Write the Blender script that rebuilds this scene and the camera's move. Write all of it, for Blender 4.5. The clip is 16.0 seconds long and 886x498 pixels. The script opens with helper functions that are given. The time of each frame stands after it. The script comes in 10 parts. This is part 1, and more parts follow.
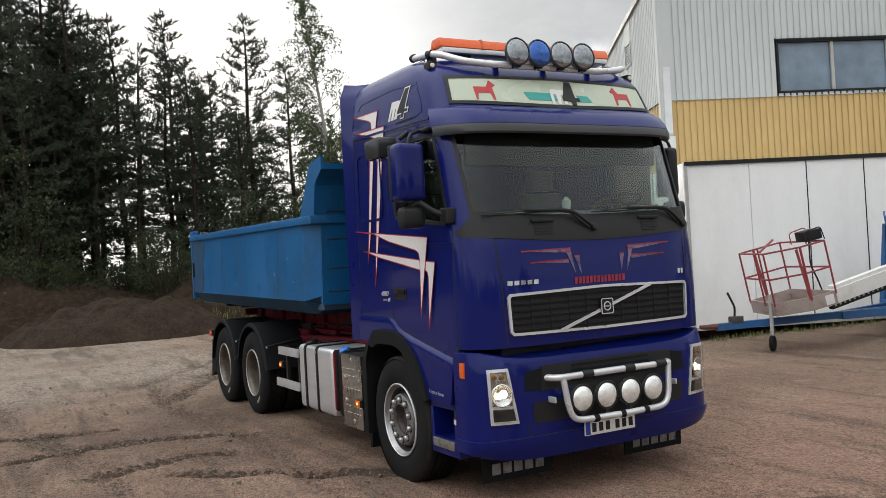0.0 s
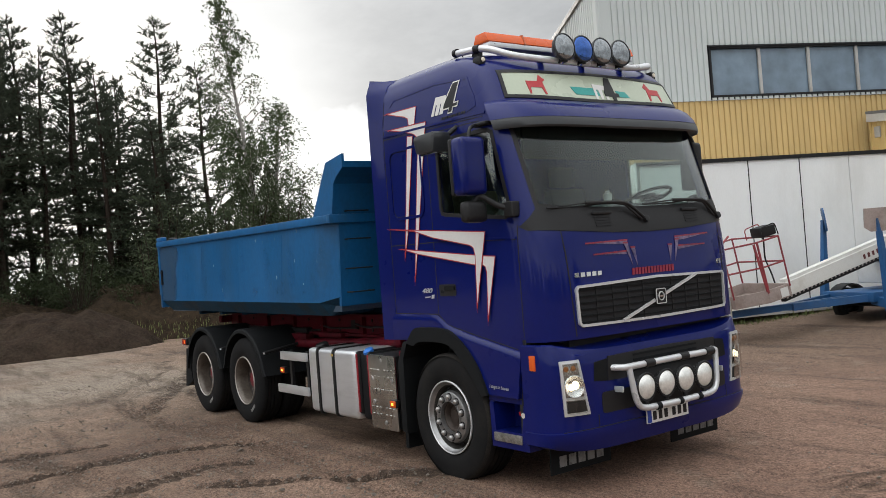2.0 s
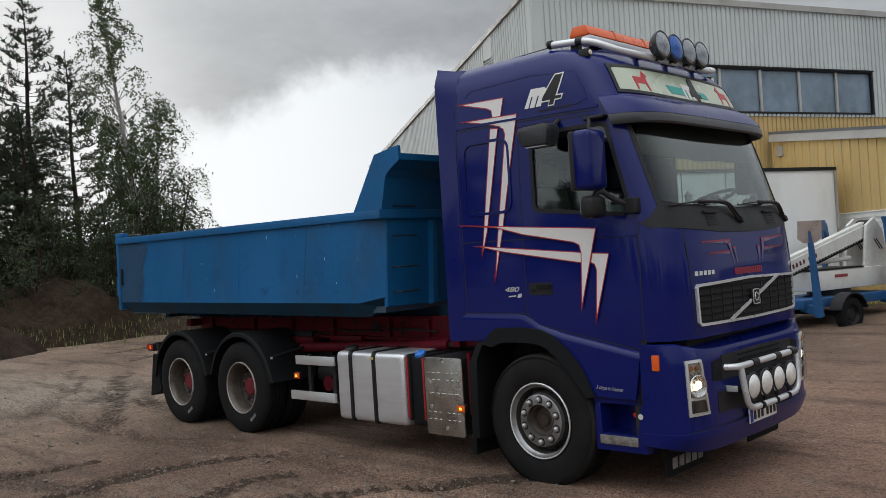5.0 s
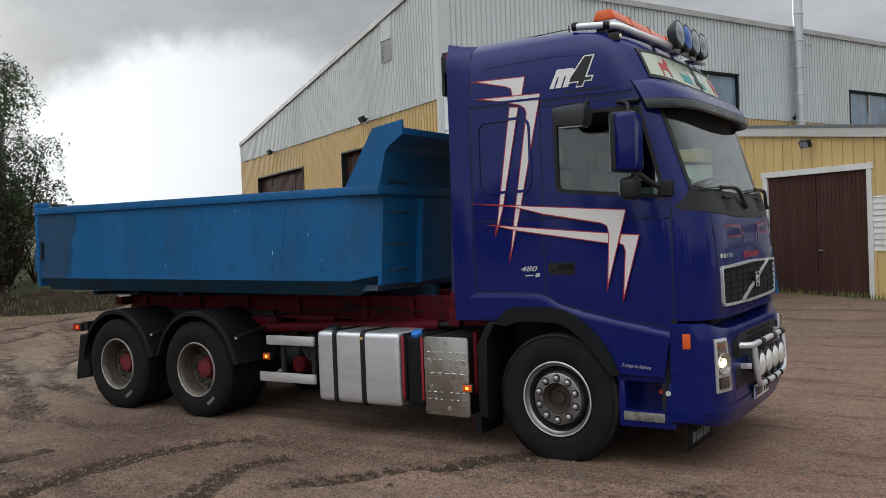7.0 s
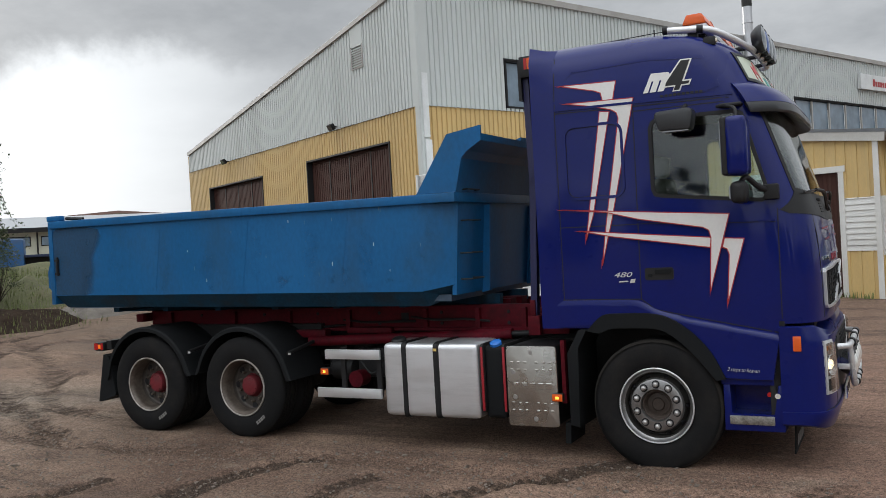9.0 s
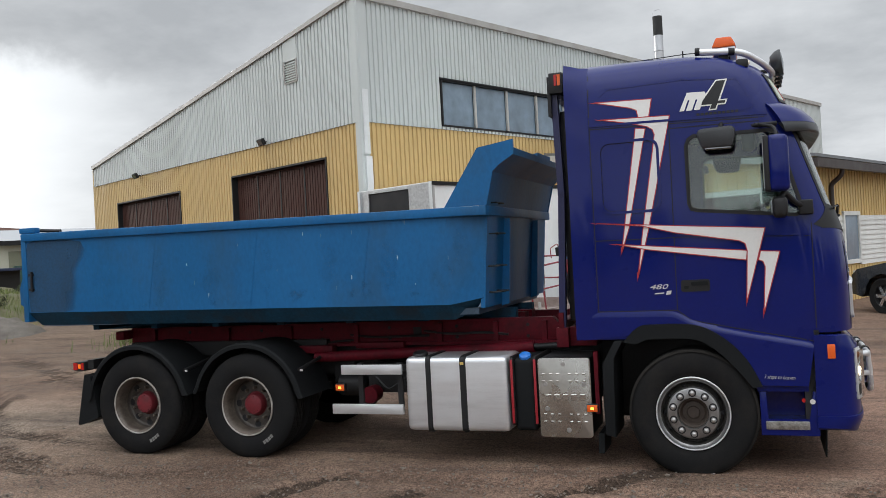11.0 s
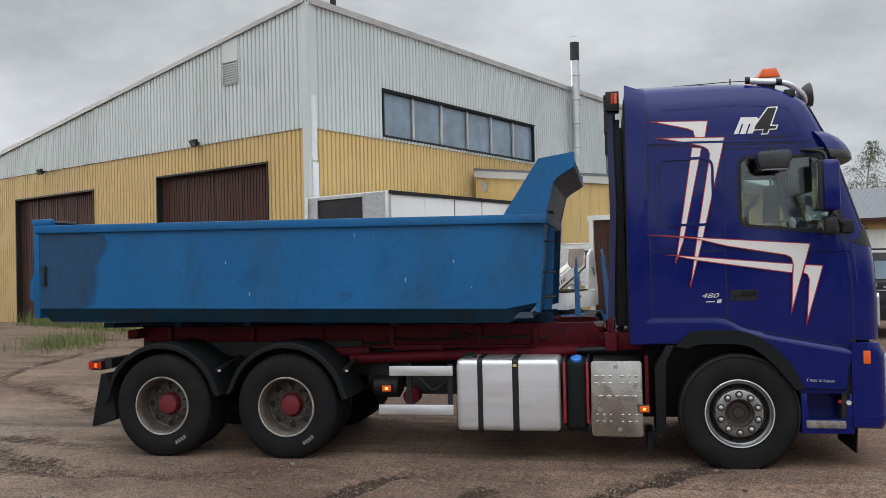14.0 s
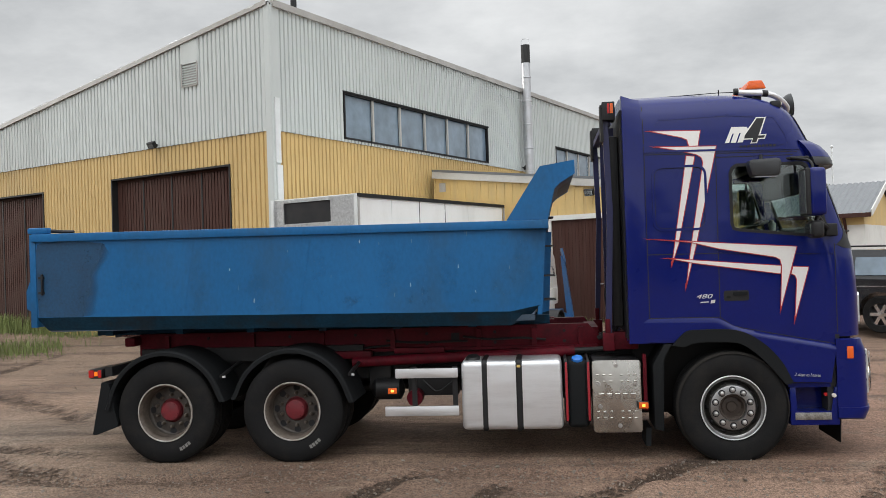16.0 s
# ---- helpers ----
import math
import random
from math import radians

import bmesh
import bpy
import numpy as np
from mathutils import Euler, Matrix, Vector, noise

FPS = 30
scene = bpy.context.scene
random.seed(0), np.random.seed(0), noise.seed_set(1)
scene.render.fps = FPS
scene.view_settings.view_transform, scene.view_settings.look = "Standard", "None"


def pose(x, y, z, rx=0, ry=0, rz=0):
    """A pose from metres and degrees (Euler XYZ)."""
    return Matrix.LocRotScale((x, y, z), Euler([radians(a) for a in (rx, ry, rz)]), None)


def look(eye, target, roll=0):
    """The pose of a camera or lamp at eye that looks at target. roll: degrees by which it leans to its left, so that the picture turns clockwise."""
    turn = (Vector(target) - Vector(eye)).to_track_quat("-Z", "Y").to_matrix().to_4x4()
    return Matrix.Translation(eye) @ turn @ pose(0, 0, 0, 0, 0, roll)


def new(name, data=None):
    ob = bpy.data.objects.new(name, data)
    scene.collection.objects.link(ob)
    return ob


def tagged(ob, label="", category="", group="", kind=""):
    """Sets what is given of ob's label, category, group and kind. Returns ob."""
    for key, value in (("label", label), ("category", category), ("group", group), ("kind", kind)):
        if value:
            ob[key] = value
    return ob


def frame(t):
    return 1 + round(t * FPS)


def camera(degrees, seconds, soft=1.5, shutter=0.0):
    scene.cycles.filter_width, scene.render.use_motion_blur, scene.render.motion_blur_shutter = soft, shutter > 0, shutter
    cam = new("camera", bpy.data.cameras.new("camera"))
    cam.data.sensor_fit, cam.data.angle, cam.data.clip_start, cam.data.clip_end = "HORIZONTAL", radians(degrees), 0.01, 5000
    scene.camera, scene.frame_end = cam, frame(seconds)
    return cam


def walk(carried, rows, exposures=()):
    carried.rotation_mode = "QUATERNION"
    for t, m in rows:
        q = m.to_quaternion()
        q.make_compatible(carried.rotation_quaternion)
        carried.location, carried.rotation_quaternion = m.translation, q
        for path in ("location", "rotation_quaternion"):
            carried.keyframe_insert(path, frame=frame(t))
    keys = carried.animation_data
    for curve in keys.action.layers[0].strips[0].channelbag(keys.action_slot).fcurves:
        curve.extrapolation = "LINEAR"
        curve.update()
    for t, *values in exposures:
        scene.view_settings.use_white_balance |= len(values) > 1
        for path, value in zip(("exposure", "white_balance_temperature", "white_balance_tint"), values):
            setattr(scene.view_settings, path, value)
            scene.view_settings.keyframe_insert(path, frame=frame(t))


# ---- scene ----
cam = camera(53.8, 16.0, 0.85)
PATH = [
    (0, (6.855, -3.127, 1.839), (5.086, -2.194, 1.86), -3.2),
    (0.5, (6.739, -3.384, 1.826), (5.004, -2.388, 1.843), -3.8),
    (1, (6.53, -3.615, 1.823), (4.813, -2.589, 1.853), -4.6),
    (1.5, (6.334, -3.906, 1.81), (4.648, -2.831, 1.848), -4.5),
    (2, (6.135, -4.227, 1.817), (4.494, -3.084, 1.841), -4.4),
    (2.5, (5.847, -4.456, 1.786), (4.242, -3.264, 1.811), -4.1),
    (3, (5.632, -4.733, 1.82), (4.064, -3.491, 1.855), -3.3),
    (3.5, (5.422, -5.038, 1.829), (3.91, -3.729, 1.876), -3.3),
    (4, (5.141, -5.283, 1.822), (3.673, -3.925, 1.857), -3.7),
    (4.2, (5.03, -5.332, 1.85), (3.574, -3.962, 1.885), -4.0),
    (6.3, (3.743, -6.244, 1.84), (2.481, -4.693, 1.838), -1.2),
    (6.5, (3.623, -6.342, 1.844), (2.4, -4.76, 1.84), -1.3),
    (7, (3.299, -6.491, 1.861), (2.179, -4.834, 1.831), -2.2),
    (7.5, (2.929, -6.614, 1.885), (1.837, -4.939, 1.859), -2.4),
    (8, (2.644, -6.803, 1.892), (1.592, -5.101, 1.887), -2.0),
    (8.5, (2.341, -7.004, 1.923), (1.346, -5.269, 1.903), -2.7),
    (9, (1.972, -7.09, 1.927), (1.01, -5.337, 1.907), -3.2),
    (9.2, (1.856, -7.143, 1.949), (0.901, -5.387, 1.937), -3.1),
    (11.3, (0.566, -7.774, 1.939), (-0.125, -5.897, 1.948), -2.7),
    (11.5, (0.453, -7.869, 1.943), (-0.229, -5.989, 1.95), -2.4),
    (12, (0.194, -8.02, 1.915), (-0.474, -6.135, 1.909), -1.9),
    (12.5, (-0.126, -8.073, 1.919), (-0.765, -6.177, 1.916), -1.6),
    (13, (-0.387, -8.194, 1.918), (-0.974, -6.282, 1.953), -1.1),
    (13.5, (-0.658, -8.34, 1.924), (-1.148, -6.402, 1.971), -1.3),
    (14, (-0.935, -8.393, 1.92), (-1.354, -6.438, 1.95), -1.3),
    (14.5, (-1.148, -8.48, 1.951), (-1.529, -6.516, 1.986), -0.4),
    (15, (-1.317, -8.576, 1.975), (-1.646, -6.603, 1.978), -1.3),
    (15.5, (-1.48, -8.696, 2.004), (-1.763, -6.716, 2.001), -2.3),
    (16, (-1.56, -8.748, 2.006), (-1.834, -6.767, 2.028), -1.9),
]
walk(cam, [(t, look(eye, target, roll)) for t, eye, target, roll in PATH],
     exposures=[(0, -0.14, 6550, 10), (1.5, -0.13, 6550, 10), (2.5, -0.27, 6550, 10), (3, -0.32, 6500, 10), (3.5, -0.46, 6350, 10), (4, -0.58, 6350, 10), (6.5, -0.52, 6370, 10), (7, -0.46, 6370, 10), (7.5, -0.34, 6380, 10), (8, -0.28, 6380, 10), (8.5, -0.40, 6370, 10), (9, -0.34, 6370, 10), (11.5, -0.14, 6370, 10), (13, -0.15, 6370, 10), (13.5, -0.21, 6190, 10), (14, -0.15, 6330, 10), (16, 0.04, 6580, 10)])

# ---------------------------------------------------------------- light
SUN_DIR = Vector((-0.97, 0.19, 0.20)).normalized()      # towards the veiled sun
scene.view_settings.exposure = 0.0


def build_world():
    w = bpy.data.worlds.new("overcast_sky")
    scene.world = w
    w.use_nodes = True
    nt = w.node_tree
    nt.nodes.clear()
    n, l = nt.nodes, nt.links
    out = n.new("ShaderNodeOutputWorld")
    bg = n.new("ShaderNodeBackground")
    sky = n.new("ShaderNodeTexSky")
    sky.sky_type = "NISHITA"
    sky.sun_disc = False
    sky.sun_elevation = math.asin(SUN_DIR.z)
    sky.sun_rotation = math.atan2(SUN_DIR.x, SUN_DIR.y)
    sky.dust_density = 3.0
    co = n.new("ShaderNodeTexCoord")
    # cloud deck: direction projected on a high plane, so clouds shrink to the horizon
    sep = n.new("ShaderNodeSeparateXYZ")
    l.new(co.outputs["Generated"], sep.inputs[0])
    zc = n.new("ShaderNodeMath"); zc.operation = "ADD"; zc.inputs[1].default_value = 0.22
    zm = n.new("ShaderNodeMath"); zm.operation = "MAXIMUM"; zm.inputs[1].default_value = 0.0
    l.new(sep.outputs[2], zm.inputs[0]); l.new(zm.outputs[0], zc.inputs[0])
    comb = n.new("ShaderNodeCombineXYZ")
    for i in (0, 1):
        d = n.new("ShaderNodeMath"); d.operation = "DIVIDE"
        l.new(sep.outputs[i], d.inputs[0]); l.new(zc.outputs[0], d.inputs[1]); l.new(d.outputs[0], comb.inputs[i])
    big = n.new("ShaderNodeTexNoise")
    big.inputs["Scale"].default_value = 0.9; big.inputs["Detail"].default_value = 8; big.inputs["Roughness"].default_value = 0.60
    l.new(comb.outputs[0], big.inputs["Vector"])
    ramp = n.new("ShaderNodeValToRGB")
    ramp.color_ramp.elements[0].position = 0.36; ramp.color_ramp.elements[0].color = (0.46, 0.48, 0.50, 1)
    ramp.color_ramp.elements[1].position = 0.62; ramp.color_ramp.elements[1].color = (0.76, 0.78, 0.795, 1)
    l.new(big.outputs["Fac"], ramp.inputs[0])
    # an overcast deck is brighter overhead than low down
    over = n.new("ShaderNodeMapRange")
    over.inputs["From Min"].default_value = 0.28; over.inputs["From Max"].default_value = 1.0
    over.inputs["To Min"].default_value = 1.0; over.inputs["To Max"].default_value = 3.0
    l.new(sep.outputs[2], over.inputs["Value"])
    deck = n.new("ShaderNodeVectorMath"); deck.operation = "SCALE"
    # the deck's unseen side, away from the hall, is brightened to light the near faces
    opp = n.new("ShaderNodeVectorMath"); opp.operation = "DOT_PRODUCT"
    opp.inputs[1].default_value = Vector((-0.02, 0.97, -0.22)).normalized()
    l.new(co.outputs["Generated"], opp.inputs[0])
    lit = n.new("ShaderNodeMapRange"); lit.interpolation_type = "SMOOTHSTEP"
    lit.inputs["From Min"].default_value = -0.95; lit.inputs["From Max"].default_value = 0.35
    lit.inputs["To Min"].default_value = 1.75; lit.inputs["To Max"].default_value = 1.06
    l.new(opp.outputs["Value"], lit.inputs["Value"])
    both = n.new("ShaderNodeMath"); both.operation = "MULTIPLY"
    l.new(over.outputs[0], both.inputs[0]); l.new(lit.outputs[0], both.inputs[1])
    l.new(ramp.outputs[0], deck.inputs[0]); l.new(both.outputs[0], deck.inputs["Scale"])
    # the veiled sun brightens the clouds round it, and the deck thins towards the horizon on that side
    dot = n.new("ShaderNodeVectorMath"); dot.operation = "DOT_PRODUCT"
    dot.inputs[1].default_value = SUN_DIR
    l.new(co.outputs["Generated"], dot.inputs[0])
    glow = n.new("ShaderNodeMapRange"); glow.interpolation_type = "SMOOTHERSTEP"
    glow.inputs["From Min"].default_value = 0.92; glow.inputs["From Max"].default_value = 1.0
    glow.inputs["To Min"].default_value = 0.0; glow.inputs["To Max"].default_value = 1.0
    l.new(dot.outputs["Value"], glow.inputs["Value"])
    low = n.new("ShaderNodeMapRange"); low.interpolation_type = "SMOOTHSTEP"
    low.inputs["From Min"].default_value = 0.12; low.inputs["From Max"].default_value = 0.45
    low.inputs["To Min"].default_value = 1.0; low.inputs["To Max"].default_value = 0.08
    l.new(sep.outputs[2], low.inputs["Value"])
    gl0 = n.new("ShaderNodeMath"); gl0.operation = "MULTIPLY"
    l.new(glow.outputs[0], gl0.inputs[0]); l.new(low.outputs[0], gl0.inputs[1])
    # under the deck the sky is open and white low down on the sun's side, with a ragged upper edge
    rag = n.new("ShaderNodeMath"); rag.operation = "MULTIPLY_ADD"
    rag.inputs[1].default_value = 0.24
    ragn = n.new("ShaderNodeTexNoise"); ragn.inputs["Scale"].default_value = 3.2; ragn.inputs["Detail"].default_value = 8; ragn.inputs["Roughness"].default_value = 0.6
    l.new(co.outputs["Generated"], ragn.inputs["Vector"])
    l.new(ragn.outputs["Fac"], rag.inputs[0]); l.new(sep.outputs[2], rag.inputs[2])
    rim = n.new("ShaderNodeMapRange"); rim.interpolation_type = "SMOOTHSTEP"
    rim.inputs["From Min"].default_value = 0.300; rim.inputs["From Max"].default_value = 0.345
    rim.inputs["To Min"].default_value = 1.0; rim.inputs["To Max"].default_value = 0.0
    l.new(rag.outputs[0], rim.inputs["Value"])
    wide = n.new("ShaderNodeMapRange"); wide.interpolation_type = "SMOOTHSTEP"
    wide.inputs["From Min"].default_value = 0.72; wide.inputs["From Max"].default_value = 0.93
    l.new(dot.outputs["Value"], wide.inputs["Value"])
    rw = n.new("ShaderNodeMath"); rw.operation = "MULTIPLY"
    l.new(rim.outputs[0], rw.inputs[0]); l.new(wide.outputs[0], rw.inputs[1])
    gl = n.new("ShaderNodeMath"); gl.operation = "MAXIMUM"
    l.new(gl0.outputs[0], gl.inputs[0]); l.new(rw.outputs[0], gl.inputs[1])
    mix = n.new("ShaderNodeMix"); mix.data_type = "RGBA"
    l.new(gl.outputs[0], mix.inputs["Factor"]); l.new(deck.outputs[0], mix.inputs["A"])
    mix.inputs["B"].default_value = (1.36, 1.40, 1.42, 1)
    skys = n.new("ShaderNodeMix"); skys.data_type = "RGBA"; skys.blend_type = "ADD"
    skys.inputs["Factor"].default_value = 0.004
    l.new(mix.outputs["Result"], skys.inputs["A"]); l.new(sky.outputs[0], skys.inputs["B"])
    l.new(skys.outputs["Result"], bg.inputs["Color"])
    bg.inputs["Strength"].default_value = 1.0
    l.new(bg.outputs[0], out.inputs[0])


build_world()
sun = new("sun", bpy.data.lights.new("sun", "SUN"))
sun.data.energy, sun.data.angle, sun.data.color = 1.0, radians(14), (1.0, 0.95, 0.88)
sun.matrix_basis = look(SUN_DIR * 60, (0, 0, 0))


# ---------------------------------------------------------------- materials
def mat(name, base, rough=0.5, metal=0.0, var=0.12, scale=3.0, fine=40.0, bump=0.0, spec=0.5, coat=0.0,
        dirt=None, dirt_amt=0.0, dirt_scale=1.2, stretch=(1, 1, 1), rough_var=0.08, random_tint=0.0):
    m = bpy.data.materials.new(name)
    m.use_nodes = True
    nt = m.node_tree
    n, l = nt.nodes, nt.links
    b = n["Principled BSDF"]
    co = n.new("ShaderNodeTexCoord")
    mp = n.new("ShaderNodeMapping"); mp.inputs["Scale"].default_value = stretch
    l.new(co.outputs["Object"], mp.inputs["Vector"])
    n1 = n.new("ShaderNodeTexNoise"); n1.inputs["Scale"].default_value = scale; n1.inputs["Detail"].default_value = 5
    n2 = n.new("ShaderNodeTexNoise"); n2.inputs["Scale"].default_value = fine; n2.inputs["Detail"].default_value = 3
    l.new(mp.outputs[0], n1.inputs["Vector"]); l.new(mp.outputs[0], n2.inputs["Vector"])
    add = n.new("ShaderNodeMath"); add.operation = "ADD"
    l.new(n1.outputs["Fac"], add.inputs[0]); l.new(n2.outputs["Fac"], add.inputs[1])
    mr = n.new("ShaderNodeMapRange")
    mr.inputs["From Min"].default_value = 0.6; mr.inputs["From Max"].default_value = 1.4
    mr.inputs["To Min"].default_value = 1 - var; mr.inputs["To Max"].default_value = 1 + var
    l.new(add.outputs[0], mr.inputs["Value"])
    val = mr.outputs[0]
    if random_tint:
        oi = n.new("ShaderNodeObjectInfo")
        r2 = n.new("ShaderNodeMapRange"); r2.inputs["To Min"].default_value = 1 - random_tint; r2.inputs["To Max"].default_value = 1 + random_tint
        l.new(oi.outputs["Random"], r2.inputs["Value"])
        mu = n.new("ShaderNodeMath"); mu.operation = "MULTIPLY"
        l.new(val, mu.inputs[0]); l.new(r2.outputs[0], mu.inputs[1]); val = mu.outputs[0]
    sc = n.new("ShaderNodeVectorMath"); sc.operation = "SCALE"
    sc.inputs[0].default_value = base
    l.new(val, sc.inputs["Scale"])
    colour = sc.outputs[0]
    if dirt is not None:
        n3 = n.new("ShaderNodeTexNoise"); n3.inputs["Scale"].default_value = dirt_scale; n3.inputs["Detail"].default_value = 8; n3.inputs["Roughness"].default_value = 0.65
        l.new(mp.outputs[0], n3.inputs["Vector"])
        dr = n.new("ShaderNodeMapRange"); dr.interpolation_type = "SMOOTHSTEP"
        dr.inputs["From Min"].default_value = 0.42; dr.inputs["From Max"].default_value = 0.72
        dr.inputs["To Max"].default_value = dirt_amt
        l.new(n3.outputs["Fac"], dr.inputs["Value"])
        mx = n.new("ShaderNodeMix"); mx.data_type = "RGBA"
        mx.inputs["B"].default_value = (*dirt, 1)
        l.new(dr.outputs[0], mx.inputs["Factor"]); l.new(colour, mx.inputs["A"]); colour = mx.outputs["Result"]
    l.new(colour, b.inputs["Base Color"])
    rr = n.new("ShaderNodeMapRange")
    rr.inputs["From Min"].default_value = 0.3; rr.inputs["From Max"].default_value = 0.7
    rr.inputs["To Min"].default_value = max(0.02, rough - rough_var); rr.inputs["To Max"].default_value = min(1, rough + rough_var)
    l.new(n1.outputs["Fac"], rr.inputs["Value"]); l.new(rr.outputs[0], b.inputs["Roughness"])
    b.inputs["Metallic"].default_value = metal
    b.inputs["Specular IOR Level"].default_value = spec
    b.inputs["Coat Weight"].default_value = coat
    b.inputs["Coat Roughness"].default_value = 0.06
    if bump:
        bp = n.new("ShaderNodeBump"); bp.inputs["Strength"].default_value = 0.6; bp.inputs["Distance"].default_value = bump
        l.new(add.outputs[0], bp.inputs["Height"]); l.new(bp.outputs[0], b.inputs["Normal"])
    return m


def thin_leaf(m, share=0.28):
    """Lets light through leaves: a share of the surface scatters to the far side."""
    n, l = m.node_tree.nodes, m.node_tree.links
    b, out = n["Principled BSDF"], n["Material Output"]
    tl = n.new("ShaderNodeBsdfTranslucent")
    l.new(b.inputs["Base Color"].links[0].from_socket, tl.inputs["Color"])
    mx = n.new("ShaderNodeMixShader"); mx.inputs[0].default_value = share
    l.new(b.outputs[0], mx.inputs[1]); l.new(tl.outputs[0], mx.inputs[2]); l.new(mx.outputs[0], out.inputs["Surface"])
    return m


def glass_mat(name, tint, gloss=1.0, steep=2.6):
    m = bpy.data.materials.new(name)
    m.use_nodes = True
    n, l = m.node_tree.nodes, m.node_tree.links
    n.clear()
    out = n.new("ShaderNodeOutputMaterial")
    tr = n.new("ShaderNodeBsdfTransparent"); tr.inputs[0].default_value = (*tint, 1)
    gl = n.new("ShaderNodeBsdfGlossy"); gl.inputs["Roughness"].default_value = 0.03
    lw = n.new("ShaderNodeLayerWeight"); lw.inputs["Blend"].default_value = 0.5
    pw = n.new("ShaderNodeMath"); pw.operation = "POWER"; pw.inputs[1].default_value = steep
    l.new(lw.outputs["Facing"], pw.inputs[0])
    fr = n.new("ShaderNodeMapRange"); fr.inputs["To Min"].default_value = 0.024 * gloss; fr.inputs["To Max"].default_value = 1.0
    l.new(pw.outputs[0], fr.inputs["Value"])
    mx = n.new("ShaderNodeMixShader")
    l.new(fr.outputs[0], mx.inputs[0]); l.new(tr.outputs[0], mx.inputs[1]); l.new(gl.outputs[0], mx.inputs[2])
    l.new(mx.outputs[0], out.inputs[0])
    return m


def soft_stain(name, colour, strength, scale, cut, soft=0.26, one_sided=False):
    """A stain that breaks up in blotches and fades out all round its patch, or only towards the front of the lorry."""
    m = mat(name, colour, 0.6, var=0.35, scale=6)
    n, l = m.node_tree.nodes, m.node_tree.links
    co = n.new("ShaderNodeTexCoord")
    mid = n.new("ShaderNodeVectorMath"); mid.operation = "SUBTRACT"; mid.inputs[1].default_value = (0.5, 0.5, 0.5)
    flat = n.new("ShaderNodeVectorMath"); flat.operation = "MULTIPLY"; flat.inputs[1].default_value = (1, 0, 1)
    far = n.new("ShaderNodeVectorMath"); far.operation = "LENGTH"
    l.new(co.outputs["Generated"], mid.inputs[0]); l.new(mid.outputs[0], flat.inputs[0]); l.new(flat.outputs[0], far.inputs[0])
    fade = n.new("ShaderNodeMapRange"); fade.interpolation_type = "SMOOTHSTEP"
    fade.inputs["From Min"].default_value = 0.50; fade.inputs["From Max"].default_value = soft
    l.new(far.outputs["Value"], fade.inputs["Value"])
    if one_sided:
        sx = n.new("ShaderNodeSeparateXYZ"); l.new(co.outputs["Generated"], sx.inputs[0])
        wob = n.new("ShaderNodeTexNoise"); wob.inputs["Scale"].default_value = 2.2; wob.inputs["Detail"].default_value = 2
        l.new(co.outputs["Object"], wob.inputs["Vector"])
        ad = n.new("ShaderNodeMath"); ad.operation = "MULTIPLY_ADD"; ad.inputs[1].default_value = 0.40
        l.new(wob.outputs["Fac"], ad.inputs[0]); l.new(sx.outputs[0], ad.inputs[2])
        sl = n.new("ShaderNodeMath"); sl.operation = "MULTIPLY_ADD"; sl.inputs[1].default_value = -0.24
        l.new(sx.outputs[2], sl.inputs[0]); l.new(ad.outputs[0], sl.inputs[2])
        fade.inputs["From Min"].default_value = 0.95; fade.inputs["From Max"].default_value = 0.78
        l.new(sl.outputs[0], fade.inputs["Value"])
    nz = n.new("ShaderNodeTexNoise"); nz.inputs["Scale"].default_value = scale; nz.inputs["Detail"].default_value = 8; nz.inputs["Roughness"].default_value = 0.65
    l.new(co.outputs["Object"], nz.inputs["Vector"])
    br = n.new("ShaderNodeMapRange"); br.interpolation_type = "SMOOTHSTEP"
    br.inputs["From Min"].default_value = cut; br.inputs["From Max"].default_value = cut + 0.25; br.inputs["To Max"].default_value = strength
    l.new(nz.outputs["Fac"], br.inputs["Value"])
    mu = n.new("ShaderNodeMath"); mu.operation = "MULTIPLY"
    l.new(fade.outputs[0], mu.inputs[0]); l.new(br.outputs[0], mu.inputs[1])
    tr, mx = n.new("ShaderNodeBsdfTransparent"), n.new("ShaderNodeMixShader")
    l.new(mu.outputs[0], mx.inputs[0]); l.new(tr.outputs[0], mx.inputs[1]); l.new(n["Principled BSDF"].outputs[0], mx.inputs[2])
    l.new(mx.outputs[0], n["Material Output"].inputs["Surface"])
    return m


def lamp_mat(name, colour, strength):
    m = mat(name, colour, 0.25, var=0.05)
    b = m.node_tree.nodes["Principled BSDF"]
    b.inputs["Emission Color"].default_value = (*colour, 1)
    b.inputs["Emission Strength"].default_value = strength
    return m


BLUE = mat("cab_blue_paint", (0.0034, 0.0088, 0.104), 0.32, var=0.08, scale=1.5, coat=0.48, spec=0.06, dirt=(0.012, 0.011, 0.072), dirt_amt=0.2, dirt_scale=2.2)
BODY = mat("tipper_blue_paint", (0.008, 0.100, 0.262), 0.42, var=0.16, scale=1.3, fine=25, spec=0.25, dirt=(0.03, 0.06, 0.085), dirt_amt=0.35, dirt_scale=1.6, bump=0.0012, stretch=(1.2, 1.2, 0.7))
# road grime plus the shade under the tipper, both put into the blue
GRIMY_SHADED_BLUE = mat("grimy_shaded_blue_paint", (0.010, 0.048, 0.090), 0.75, spec=0.15, var=0.35, scale=4, dirt=(0.025, 0.030, 0.032), dirt_amt=0.7, dirt_scale=3)
